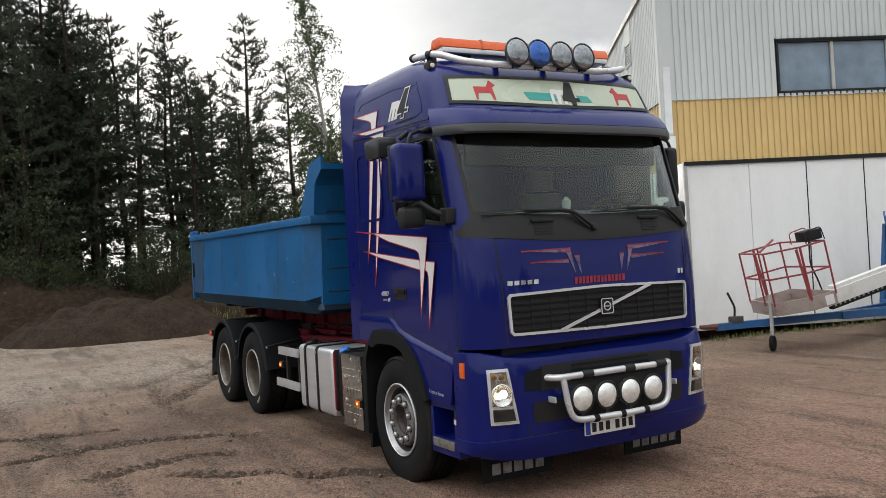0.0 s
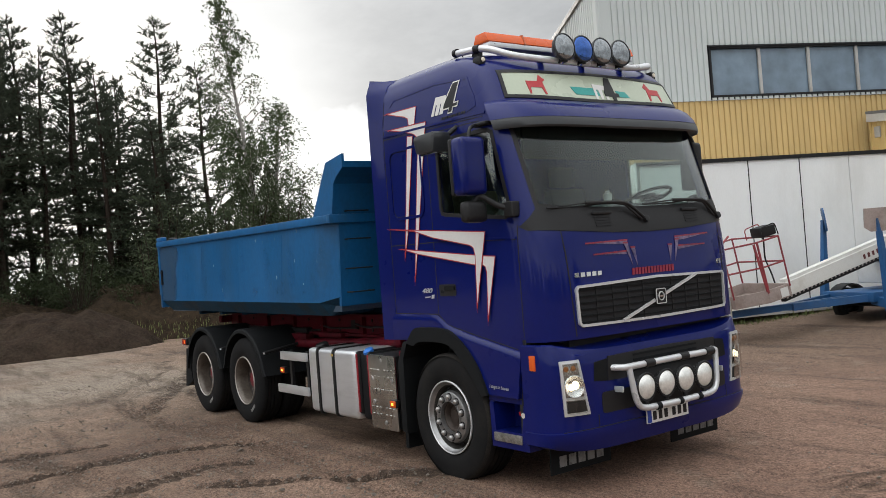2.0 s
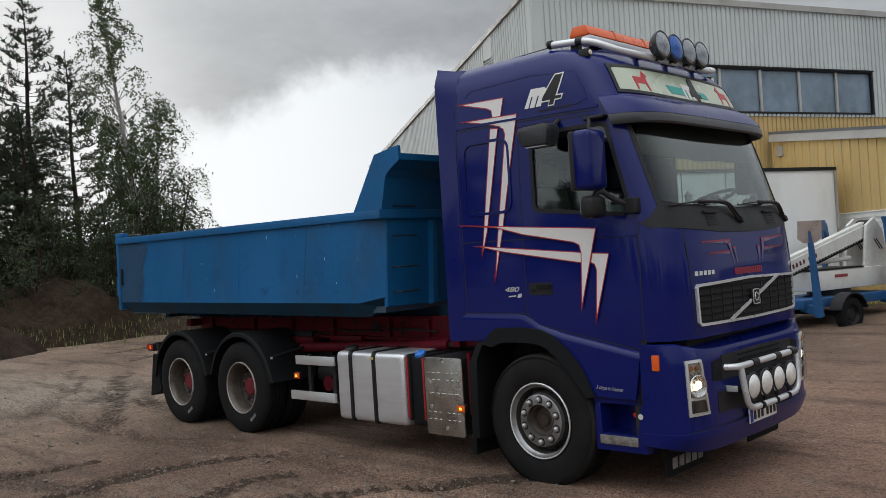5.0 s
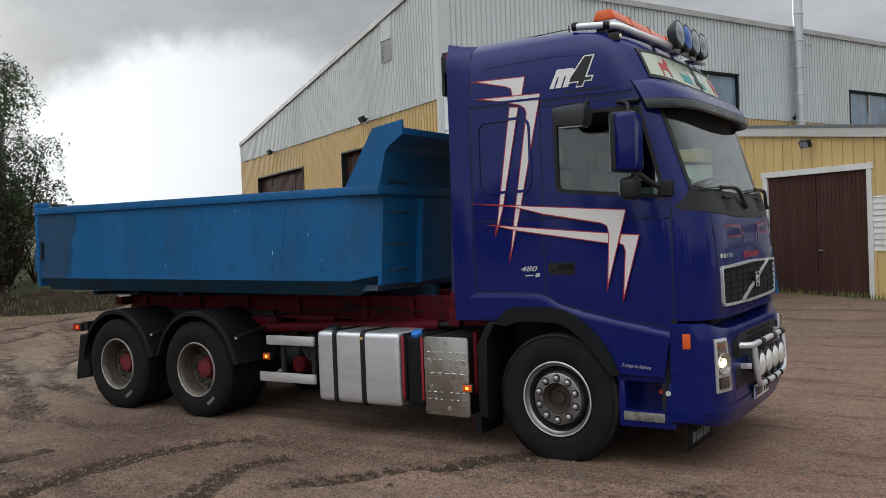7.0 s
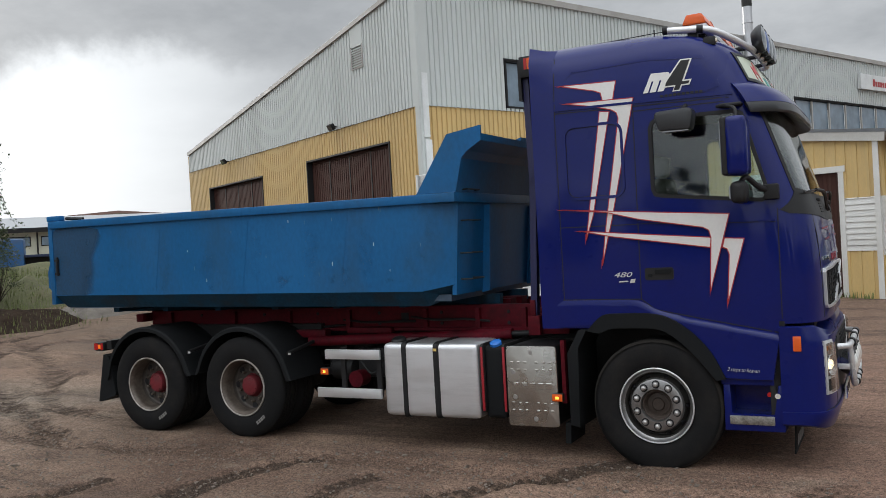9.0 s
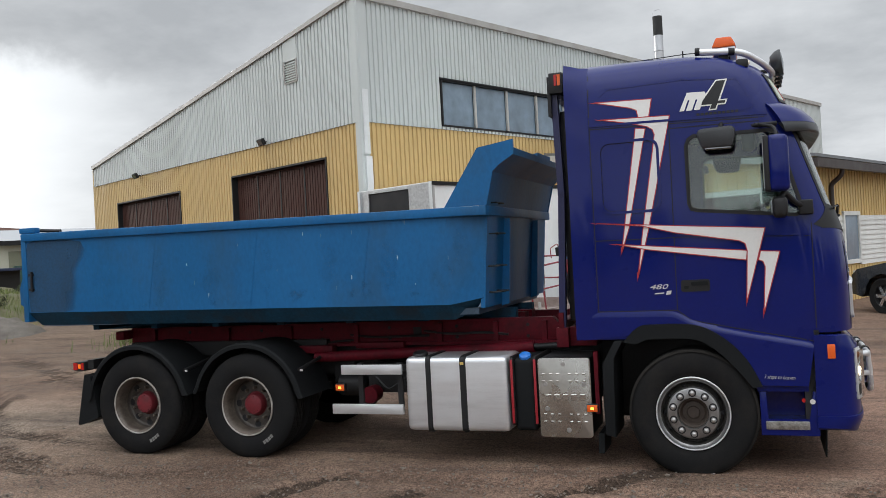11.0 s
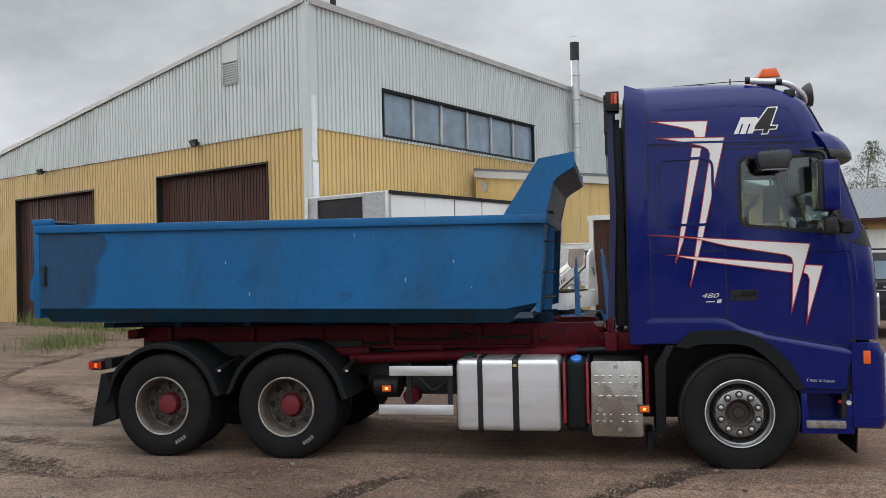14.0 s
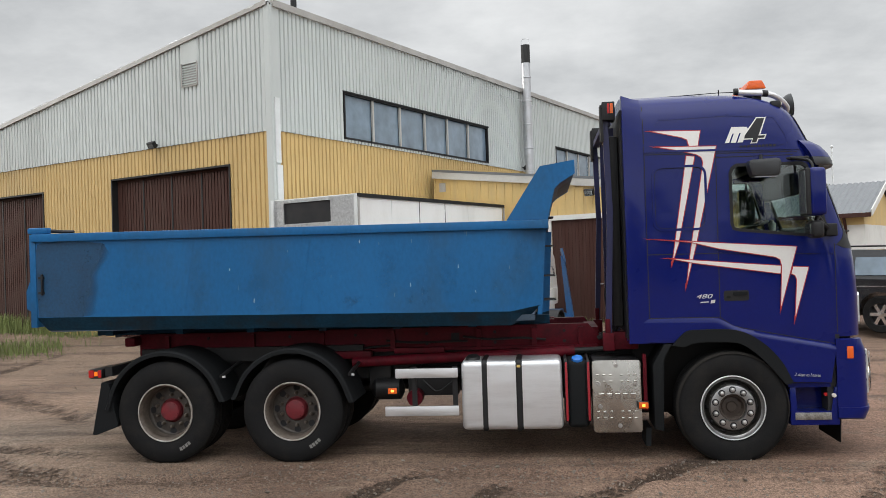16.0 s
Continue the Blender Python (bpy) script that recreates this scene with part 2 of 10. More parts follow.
BODY_IN = mat("worn_tipper_inside", (0.05, 0.085, 0.13), 0.6, var=0.25, dirt=(0.14, 0.10, 0.08), dirt_amt=0.8)
FRAME_RED = mat("chassis_red_paint", (0.10, 0.004, 0.011), 0.55, spec=0.15, var=0.35, dirt=(0.016, 0.006, 0.007), dirt_amt=0.75, dirt_scale=3)
RED = mat("bright_red_paint", (0.36, 0.018, 0.02), 0.45, var=0.12)
RED_STRAP = mat("dull_red_strap", (0.28, 0.011, 0.020), 0.5, var=0.2)
RED_WORN = mat("faded_red_paint", (0.25, 0.030, 0.038), 0.55, var=0.25, dirt=(0.13, 0.06, 0.05), dirt_amt=0.5, dirt_scale=8)
WHITE_DECAL = mat("white_film", (0.66, 0.65, 0.63), 0.4, var=0.05)
SLOGAN = mat("thin_grey_film", (0.30, 0.31, 0.36), 0.5)
PLASTIC = mat("dark_grey_plastic", (0.0100, 0.0110, 0.0120), 0.68, spec=0.12, var=0.15, bump=0.0005, fine=300)
LIP = mat("grey_visor_plastic", (0.026, 0.028, 0.031), 0.36, var=0.1, spec=0.45)
BLACK = mat("black_plastic", (0.013, 0.013, 0.014), 0.5, spec=0.3, var=0.15)
GAP = mat("dark_gap", (0.010, 0.010, 0.012), 0.8)
RUBBER = mat("tyre_rubber", (0.011, 0.011, 0.0115), 0.85, spec=0.12, var=0.25, scale=6, dirt=(0.03, 0.026, 0.022), dirt_amt=0.35, dirt_scale=5, bump=0.001, fine=90)
STEEL = mat("wheel_steel", (0.30, 0.30, 0.30), 0.34, 0.8, var=0.15, dirt=(0.13, 0.12, 0.11), dirt_amt=0.5, dirt_scale=9)
STEEL_OLD = mat("dirty_rim_steel", (0.12, 0.10, 0.082), 0.5, 0.35, var=0.35, dirt=(0.05, 0.035, 0.026), dirt_amt=0.8, dirt_scale=7)
# grease, and the shade of the deep rear dish put into the colour
DISC_OLD = mat("greasy_shaded_disc", (0.07, 0.06, 0.052), 0.6, 0.2, var=0.3, dirt=(0.04, 0.03, 0.025), dirt_amt=0.8, dirt_scale=8)
SIDEWALL_MARK = mat("rubbed_sidewall_paint", (0.17, 0.165, 0.155), 0.75, var=0.4, scale=30)
RIM_EDGE = mat("worn_rim_edge", (0.42, 0.40, 0.37), 0.45, 0.4, var=0.3, scale=8, dirt=(0.16, 0.12, 0.09), dirt_amt=0.7, dirt_scale=10)
# dark colour paints in the shade of the rim's valley
WELL = mat("shaded_rim_well", (0.045, 0.042, 0.038), 0.7, 0.2, var=0.3)
HUB_RED = mat("red_hub_paint", (0.15, 0.010, 0.017), 0.55, var=0.25, dirt=(0.05, 0.02, 0.02), dirt_amt=0.6, dirt_scale=9)
ALU = mat("tank_aluminium", (0.74, 0.75, 0.77), 0.38, 0.75, var=0.05, fine=120, stretch=(1, 1, 6), dirt=(0.42, 0.42, 0.42), dirt_amt=0.4)
TREAD = mat("worn_step_tread", (0.30, 0.29, 0.27), 0.42, 0.7, var=0.5, scale=18, fine=70, bump=0.004, dirt=(0.10, 0.08, 0.065), dirt_amt=0.8, dirt_scale=12)
NUT = mat("dull_steel_nut", (0.42, 0.41, 0.40), 0.34, 0.7, var=0.2)
DARK_MIRROR = mat("dark_mirror_glass", (0.22, 0.23, 0.24), 0.05, 0.95, var=0.03)
CHROME = mat("polished_metal", (0.72, 0.72, 0.73), 0.16, 0.95, var=0.05)
STAINLESS = mat("stainless_plate", (0.50, 0.49, 0.46), 0.26, 0.95, var=0.1, bump=0.0015, fine=12, dirt=(0.25, 0.23, 0.2), dirt_amt=0.5)
SILVER = mat("silver_lacquer", (0.66, 0.67, 0.68), 0.32, 0.45, var=0.06, dirt=(0.3, 0.29, 0.28), dirt_amt=0.4)
ORANGE = lamp_mat("amber_lens", (0.60, 0.095, 0.014), 0.12)
AMBER_ON = lamp_mat("lit_amber_lens", (0.9, 0.17, 0.012), 0.45)
RED_LENS = lamp_mat("red_lens", (0.34, 0.012, 0.012), 0.10)
LAMP_ON = lamp_mat("lit_headlamp", (1.0, 0.86, 0.62), 2.6)
LENS = mat("lamp_lens", (0.86, 0.86, 0.82), 0.14, 0.45, var=0.22, scale=14, fine=60, bump=0.0016)
AMBER_DULL = mat("dull_amber_glass", (0.38, 0.16, 0.06), 0.15, 0.6, var=0.3)
LENS_DARK = mat("roof_lamp_lens", (0.30, 0.32, 0.335), 0.10, 0.9, var=0.3, scale=9, bump=0.001)
LENS_BLUE = mat("blue_lamp_lens", (0.06, 0.14, 0.42), 0.12, 0.8, var=0.3, scale=9, bump=0.001)
SIGN_FACE = lamp_mat("sign_cream_film", (0.44, 0.49, 0.38), 0.02)
TURQ = mat("turquoise_film", (0.03, 0.30, 0.27), 0.45)
SIGN_RED = mat("sign_red_film", (0.42, 0.03, 0.035), 0.5)
GLASS = glass_mat("cab_glass", (0.84, 0.90, 0.88), 1.0, 3.1)
LAMP_GLASS = glass_mat("clear_lamp_glass", (0.96, 0.97, 0.96), 1.0)
SIDE_GLASS = glass_mat("side_window_glass", (0.80, 0.87, 0.85), 3.0, 2.8)
TYRE_DUST = mat("dusty_tyre_shoulder", (0.024, 0.022, 0.020), 0.9, spec=0.08, var=0.5, scale=14, fine=120, bump=0.002)
SHEET_WHITE = mat("pale_steel_cladding", (0.52, 0.55, 0.54), 0.65, 0.0, spec=0.2, var=0.06, scale=0.6, fine=4, stretch=(1, 1, 0.25), dirt=(0.34, 0.355, 0.34), dirt_amt=0.45, dirt_scale=0.5)
SHEET_YELLOW = mat("ochre_steel_cladding", (0.53, 0.375, 0.165), 0.68, spec=0.2, var=0.07, scale=0.7, fine=5, stretch=(1, 1, 0.25), dirt=(0.36, 0.26, 0.125), dirt_amt=0.4, dirt_scale=0.5)
WOOD_YELLOW = mat("ochre_painted_boards", (0.60, 0.43, 0.18), 0.65, var=0.10, scale=1.0, fine=30, stretch=(3, 3, 0.4), dirt=(0.45, 0.34, 0.18), dirt_amt=0.5)
WOOD_WHITE = mat("white_painted_boards", (0.68, 0.68, 0.65), 0.6, var=0.06, dirt=(0.5, 0.49, 0.45), dirt_amt=0.5)
TRIM_WHITE = mat("white_trim", (0.66, 0.68, 0.68), 0.5, var=0.08, dirt=(0.45, 0.45, 0.43), dirt_amt=0.5)
FASCIA = mat("weathered_pale_fascia", (0.50, 0.49, 0.46), 0.65, var=0.1, dirt=(0.34, 0.32, 0.29), dirt_amt=0.5)
TRIM_GREY = mat("grey_roof_trim", (0.38, 0.37, 0.35), 0.55, var=0.12, dirt=(0.26, 0.24, 0.21), dirt_amt=0.6)
FAR_BROWN = mat("faded_brown_doors", (0.15, 0.10, 0.085), 0.7, spec=0.1, var=0.15, stretch=(4, 4, 0.3))
BROWN = mat("brown_door_paint", (0.060, 0.028, 0.023), 0.7, spec=0.1, var=0.15, stretch=(4, 4, 0.3), dirt=(0.09, 0.06, 0.05), dirt_amt=0.4)
DARK_FRAME = mat("dark_frame", (0.02, 0.02, 0.021), 0.6, spec=0.15)
PANE = mat("window_pane", (0.15, 0.205, 0.26), 0.12, 0.0, var=0.35, scale=0.8, fine=2.5, spec=0.8)
ROOF_GREY = mat("grey_roof_sheet", (0.16, 0.17, 0.18), 0.5, 0.2, var=0.12)
FLUE = mat("flue_steel", (0.52, 0.53, 0.55), 0.35, 0.7, var=0.12, dirt=(0.3, 0.28, 0.26), dirt_amt=0.5)
SOOT = mat("sooty_steel", (0.02, 0.02, 0.02), 0.8)
PANEL = mat("white_box_panel", (0.82, 0.83, 0.82), 0.42, var=0.03, dirt=(0.60, 0.60, 0.57), dirt_amt=0.5, dirt_scale=0.7, stretch=(1, 1, 0.4))
CHECKER = mat("checker_plate", (0.5, 0.51, 0.52), 0.4, 0.6, var=0.35, scale=16, fine=60, bump=0.004)
LIFT_BLUE = mat("lift_blue_paint", (0.012, 0.085, 0.23), 0.5, var=0.18, dirt=(0.05, 0.06, 0.08), dirt_amt=0.5)
LIFT_WHITE = mat("lift_white_paint", (0.66, 0.66, 0.63), 0.5, var=0.08, dirt=(0.42, 0.39, 0.34), dirt_amt=0.5, dirt_scale=3)
LIFT_TRAY = mat("basket_tray", (0.33, 0.27, 0.245), 0.6, var=0.2, dirt=(0.18, 0.12, 0.10), dirt_amt=0.6, dirt_scale=4)
SUV_PAINT = mat("dark_car_paint", (0.012, 0.014, 0.018), 0.22, var=0.1, coat=0.7)
BARK = mat("bark", (0.036, 0.027, 0.021), 0.9, spec=0.1, var=0.4, scale=6, bump=0.01, stretch=(1, 1, 0.3))
BARK_BIRCH = mat("birch_bark", (0.30, 0.28, 0.26), 0.8, var=0.5, scale=7, stretch=(1, 1, 2.5))
NEEDLE = mat("pine_needles", (0.062, 0.075, 0.050), 0.7, spec=0.15, var=0.35, scale=1.2, random_tint=0.25)
LEAF = mat("birch_leaves", (0.065, 0.090, 0.036), 0.6, var=0.35, scale=1.2, random_tint=0.25)
SHRUB = mat("shrub_leaves", (0.048, 0.062, 0.030), 0.65, spec=0.15, var=0.4, scale=1.0, random_tint=0.3)
for m_ in (NEEDLE, LEAF, SHRUB):
    thin_leaf(m_)
GRASS = mat("tall_grass", (0.135, 0.165, 0.050), 0.75, var=0.4, scale=0.5, fine=6)
SOIL = mat("bare_soil", (0.030, 0.021, 0.0155), 0.95, spec=0.05, var=0.6, scale=1.6, fine=14, bump=0.10, dirt=(0.058, 0.044, 0.031), dirt_amt=0.6, dirt_scale=2.5)
LITTER = mat("leaf_littered_soil", (0.026, 0.019, 0.013), 0.95, spec=0.03, var=0.7, scale=2.0, fine=22, bump=0.12, dirt=(0.06, 0.042, 0.026), dirt_amt=0.6, dirt_scale=5)
LOOSE_STONE = mat("loose_stone", (0.185, 0.158, 0.135), 0.9, spec=0.15, var=0.45, scale=2.5, fine=30)
GREY_PILE = mat("gravel_heap", (0.155, 0.140, 0.124), 0.95, spec=0.1, var=0.45, scale=3, fine=40, bump=0.04)


def ground_mat():
    m = bpy.data.materials.new("wet_gravel")
    m.use_nodes = True
    n, l = m.node_tree.nodes, m.node_tree.links
    b = n["Principled BSDF"]
    co = n.new("ShaderNodeTexCoord")

    def noise_of(scale, detail=5, rough=0.6, stretch=None, rot=0):
        t = n.new("ShaderNodeTexNoise"); t.inputs["Scale"].default_value = scale
        t.inputs["Detail"].default_value = detail; t.inputs["Roughness"].default_value = rough
        if stretch:
            mp = n.new("ShaderNodeMapping"); mp.inputs["Scale"].default_value = stretch; mp.inputs["Rotation"].default_value = (0, 0, rot)
            l.new(co.outputs["Object"], mp.inputs["Vector"]); l.new(mp.outputs[0], t.inputs["Vector"])
        else:
            l.new(co.outputs["Object"], t.inputs["Vector"])
        return t.outputs["Fac"]

    def ramp(fac, a, bb, ca, cb):
        r = n.new("ShaderNodeMapRange"); r.interpolation_type = "SMOOTHSTEP"
        r.inputs["From Min"].default_value = a; r.inputs["From Max"].default_value = bb
        r.inputs["To Min"].default_value = ca; r.inputs["To Max"].default_value = cb
        l.new(fac, r.inputs["Value"])
        return r.outputs[0]

    def mixc(fac, a, bb):
        x = n.new("ShaderNodeMix"); x.data_type = "RGBA"
        l.new(fac, x.inputs["Factor"])
        for s, v in (("A", a), ("B", bb)):
            if isinstance(v, tuple):
                x.inputs[s].default_value = (*v, 1)
            else:
                l.new(v, x.inputs[s])
        return x.outputs["Result"]

    patches = noise_of(0.35, 7, 0.62)
    c = mixc(ramp(patches, 0.38, 0.62, 0, 1), (0.142, 0.093, 0.068), (0.270, 0.187, 0.138))
    # a reddish, drier stretch towards the hall and grey loose gravel towards the trees
    sx = n.new("ShaderNodeSeparateXYZ"); l.new(co.outputs["Object"], sx.inputs[0])
    red = n.new("ShaderNodeMath"); red.operation = "MULTIPLY"
    l.new(ramp(sx.outputs[1], -4.0, 1.5, 0.0, 0.6), red.inputs[0]); l.new(ramp(sx.outputs[0], -3.5, 2.0, 0.0, 1.0), red.inputs[1])
    c = mixc(red.outputs[0], c, (0.315, 0.192, 0.143))
    # darker brown towards the buildings
    c = mixc(ramp(sx.outputs[1], 4.5, 9.5, 0.0, 0.55), c, (0.165, 0.118, 0.088))
    grey = n.new("ShaderNodeMath"); grey.operation = "MULTIPLY"
    l.new(ramp(sx.outputs[0], -4.0, -10.0, 0.0, 0.8), grey.inputs[0]); l.new(ramp(noise_of(0.22, 4), 0.38, 0.56, 0.3, 1.0), grey.inputs[1])
    dry = n.new("ShaderNodeMath"); dry.operation = "MULTIPLY"
    l.new(grey.outputs[0], dry.inputs[0]); l.new(ramp(sx.outputs[1], 0.0, 3.5, 1.0, 0.15), dry.inputs[1])
    c = mixc(dry.outputs[0], c, (0.315, 0.268, 0.215))
    # pale dry islands of finer gravel
    c = mixc(ramp(noise_of(1.3, 6, 0.7), 0.55, 0.68, 0, 0.45), c, (0.30, 0.24, 0.188))
    # dark damp streaks along the way that vehicles go
    streak = noise_of(0.9, 6, 0.65, (0.22, 1.7, 1), 0.30)
    c = mixc(ramp(streak, 0.50, 0.64, 0, 0.62), c, (0.085, 0.060, 0.045))
    streak2 = noise_of(2.4, 6, 0.7, (0.30, 1.5, 1), -0.25)
    c = mixc(ramp(streak2, 0.53, 0.66, 0, 0.45), c, (0.10, 0.072, 0.055))
    # churned, damp soil where tyres have just rolled
    tk = n.new("ShaderNodeAttribute"); tk.attribute_name = "churned"
    c = mixc(ramp(tk.outputs["Fac"], 0.10, 0.55, 0, 0.92), c, (0.055, 0.039, 0.029))
    # crumbs and clods
    c = mixc(ramp(noise_of(11, 9, 0.78), 0.50, 0.66, 0, 0.45), c, (0.085, 0.060, 0.046))
    c = mixc(ramp(noise_of(17, 8, 0.75, (1, 1.6, 1), 0.4), 0.56, 0.68, 0, 0.5), c, (0.33, 0.255, 0.20))
    vor = n.new("ShaderNodeTexVoronoi"); vor.inputs["Scale"].default_value = 62.0
    l.new(co.outputs["Object"], vor.inputs["Vector"])
    vor2 = n.new("ShaderNodeTexVoronoi"); vor2.inputs["Scale"].default_value = 160.0
    l.new(co.outputs["Object"], vor2.inputs["Vector"])
    sep = n.new("ShaderNodeSeparateColor"); l.new(vor.outputs["Color"], sep.inputs[0])
    sep2 = n.new("ShaderNodeSeparateColor"); l.new(vor2.outputs["Color"], sep2.inputs[0])
    gr = n.new("ShaderNodeMath"); gr.operation = "ADD"
    l.new(sep.outputs[0], gr.inputs[0]); l.new(sep2.outputs[0], gr.inputs[1])
    sc = n.new("ShaderNodeVectorMath"); sc.operation = "SCALE"
    l.new(c, sc.inputs[0]); l.new(ramp(gr.outputs[0], 0.1, 1.9, 0.52, 1.52), sc.inputs["Scale"])
    b.inputs["Specular IOR Level"].default_value = 0.12
    l.new(sc.outputs[0], b.inputs["Base Color"])
    l.new(ramp(patches, 0.3, 0.6, 0.62, 0.95), b.inputs["Roughness"])
    hs = n.new("ShaderNodeMath"); hs.operation = "MULTIPLY"
    l.new(vor.outputs["Distance"], hs.inputs[0]); hs.inputs[1].default_value = -0.5
    ha = n.new("ShaderNodeMath"); ha.operation = "ADD"
    l.new(hs.outputs[0], ha.inputs[0]); l.new(noise_of(8, 10, 0.78), ha.inputs[1])
    bp = n.new("ShaderNodeBump"); bp.inputs["Strength"].default_value = 1.0; bp.inputs["Distance"].default_value = 0.034
    l.new(ha.outputs[0], bp.inputs["Height"]); l.new(bp.outputs[0], b.inputs["Normal"])
    return m


GRAVEL = ground_mat()


# ---------------------------------------------------------------- building blocks
WORLD = {}
SQUEEZE = [None]                            # the lorry is laid out straight and 2.5 m wide; this sets its true width, length and turn


def thing(name, at, label, category, group="", kind=""):
    e = new(name)
    e.empty_display_size = 0.2
    e.location = at
    WORLD[e] = Matrix.Translation(at)
    return tagged(e, label, category, group, kind)


def mesh_of(name, bm, material, smooth=None):
    bmesh.ops.recalc_face_normals(bm, faces=bm.faces)
    me = bpy.data.meshes.new(name)
    bm.to_mesh(me)
    bm.free()
    me.materials.append(material)
    if smooth is not None:
        me.shade_smooth()
        me.set_sharp_from_angle(angle=radians(smooth))
    return me


def part(name, bm, material, parent=None, label="", smooth=35):
    me = bm if isinstance(bm, bpy.types.Mesh) else mesh_of(name, bm, material, smooth)
    if SQUEEZE[0]:
        me.transform(SQUEEZE[0])
    ob = new(name, me)
    WORLD[ob] = Matrix.Identity(4)
    if parent is not None:
        ob.parent = parent
        ob.matrix_parent_inverse = WORLD[parent].inverted()
    return tagged(ob, label)


def single(name, bm, material, label, category, kind="", group="", smooth=35):
    ob = part(name, bm, material, None, "", smooth)
    return tagged(ob, label, category, group, kind)


def B():
    return bmesh.new()


def box(bm, x0, x1, y0, y1, z0, z1, bevel=0.0, seg=2):
    vs = [bm.verts.new((x, y, z)) for x in (x0, x1) for y in (y0, y1) for z in (z0, z1)]
    fs = [bm.faces.new([vs[i] for i in q]) for q in ((0, 1, 3, 2), (4, 6, 7, 5), (0, 4, 5, 1), (2, 3, 7, 6), (0, 2, 6, 4), (1, 5, 7, 3))]
    if bevel:
        es = {e for f in fs for e in f.edges}
        bmesh.ops.bevel(bm, geom=list(es), offset=bevel, segments=seg, profile=0.6, affect="EDGES")
    return bm


def obox(bm, origin, ax, ay, az, sx, sy, sz, bevel=0.0):
    """A box from a corner along three given directions."""
    o, ax, ay, az = Vector(origin), Vector(ax), Vector(ay), Vector(az)
    vs = [bm.verts.new(o + ax * a * sx + ay * b * sy + az * c * sz) for a in (0, 1) for b in (0, 1) for c in (0, 1)]
    fs = [bm.faces.new([vs[i] for i in q]) for q in ((0, 1, 3, 2), (4, 6, 7, 5), (0, 4, 5, 1), (2, 3, 7, 6), (0, 2, 6, 4), (1, 5, 7, 3))]
    if bevel:
        es = {e for f in fs for e in f.edges}
        bmesh.ops.bevel(bm, geom=list(es), offset=bevel, segments=2, profile=0.6, affect="EDGES")
    return bm


def prism(bm, poly, axis, a, b, bevel=0.0):
    """A polygon in the plane across an axis, drawn out from a to b along it."""
    def at(p, h):
        return {"x": (h, p[0], p[1]), "y": (p[0], h, p[1]), "z": (p[0], p[1], h)}[axis]
    v0 = [bm.verts.new(at(p, a)) for p in poly]
    v1 = [bm.verts.new(at(p, b)) for p in poly]
    fs = [bm.faces.new(v0), bm.faces.new(v1[::-1])]
    k = len(poly)
    fs += [bm.faces.new((v0[i], v0[(i + 1) % k], v1[(i + 1) % k], v1[i])) for i in range(k)]
    if bevel:
        es = {e for f in fs for e in f.edges}
        bmesh.ops.bevel(bm, geom=list(es), offset=bevel, segments=2, profile=0.6, affect="EDGES")
    return bm


def tube(bm, pts, r, n=10, caps=True):
    """A round bar along a line of points; r is one radius or one for each point."""
    pts = [Vector(p) for p in pts]
    rs = r if isinstance(r, (list, tuple)) else [r] * len(pts)
    rings, side = [], None
    for i, p in enumerate(pts):
        d = (pts[min(i + 1, len(pts) - 1)] - pts[max(i - 1, 0)]).normalized()
        if side is None:
            side = d.orthogonal().normalized()
        side = (side - d * side.dot(d)).normalized()
        up = d.cross(side)
        rings.append([bm.verts.new(p + (side * math.cos(2 * math.pi * k / n) + up * math.sin(2 * math.pi * k / n)) * rs[i]) for k in range(n)])
    for a, b in zip(rings, rings[1:]):
        for k in range(n):
            bm.faces.new((a[k], a[(k + 1) % n], b[(k + 1) % n], b[k]))
    if caps:
        bm.faces.new(rings[0][::-1])
        bm.faces.new(rings[-1])
    return bm


def bend(pts, r=0.08, n=5):
    """The same line with its corners rounded."""
    pts = [Vector(p) for p in pts]
    out = [pts[0]]
    for a, b, c in zip(pts, pts[1:], pts[2:]):
        p, q = b + (a - b).normalized() * min(r, (a - b).length * 0.45), b + (c - b).normalized() * min(r, (c - b).length * 0.45)
        for i in range(n + 1):
            t = i / n
            out.append(p * (1 - t) ** 2 + b * 2 * t * (1 - t) + q * t * t)
    return out + [pts[-1]]


def lathe(bm, prof, at, axis, n=48):
    """A profile of (radius, height) turned round an axis from a point."""
    at, axis = Vector(at), Vector(axis).normalized()
    s = axis.orthogonal().normalized()
    u = axis.cross(s)
    rings = []
    for r, h in prof:
        if r < 1e-5:
            rings.append([bm.verts.new(at + axis * h)])
        else:
            rings.append([bm.verts.new(at + axis * h + (s * math.cos(2 * math.pi * k / n) + u * math.sin(2 * math.pi * k / n)) * r) for k in range(n)])
    for a, b in zip(rings, rings[1:]):
        for k in range(n):
            if len(a) == 1 and len(b) == 1:
                continue
            if len(a) == 1:
                bm.faces.new((a[0], b[k], b[(k + 1) % n]))
            elif len(b) == 1:
                bm.faces.new((a[k], b[0], a[(k + 1) % n]))
            else:
                bm.faces.new((a[k], b[k], b[(k + 1) % n], a[(k + 1) % n]))
    return bm


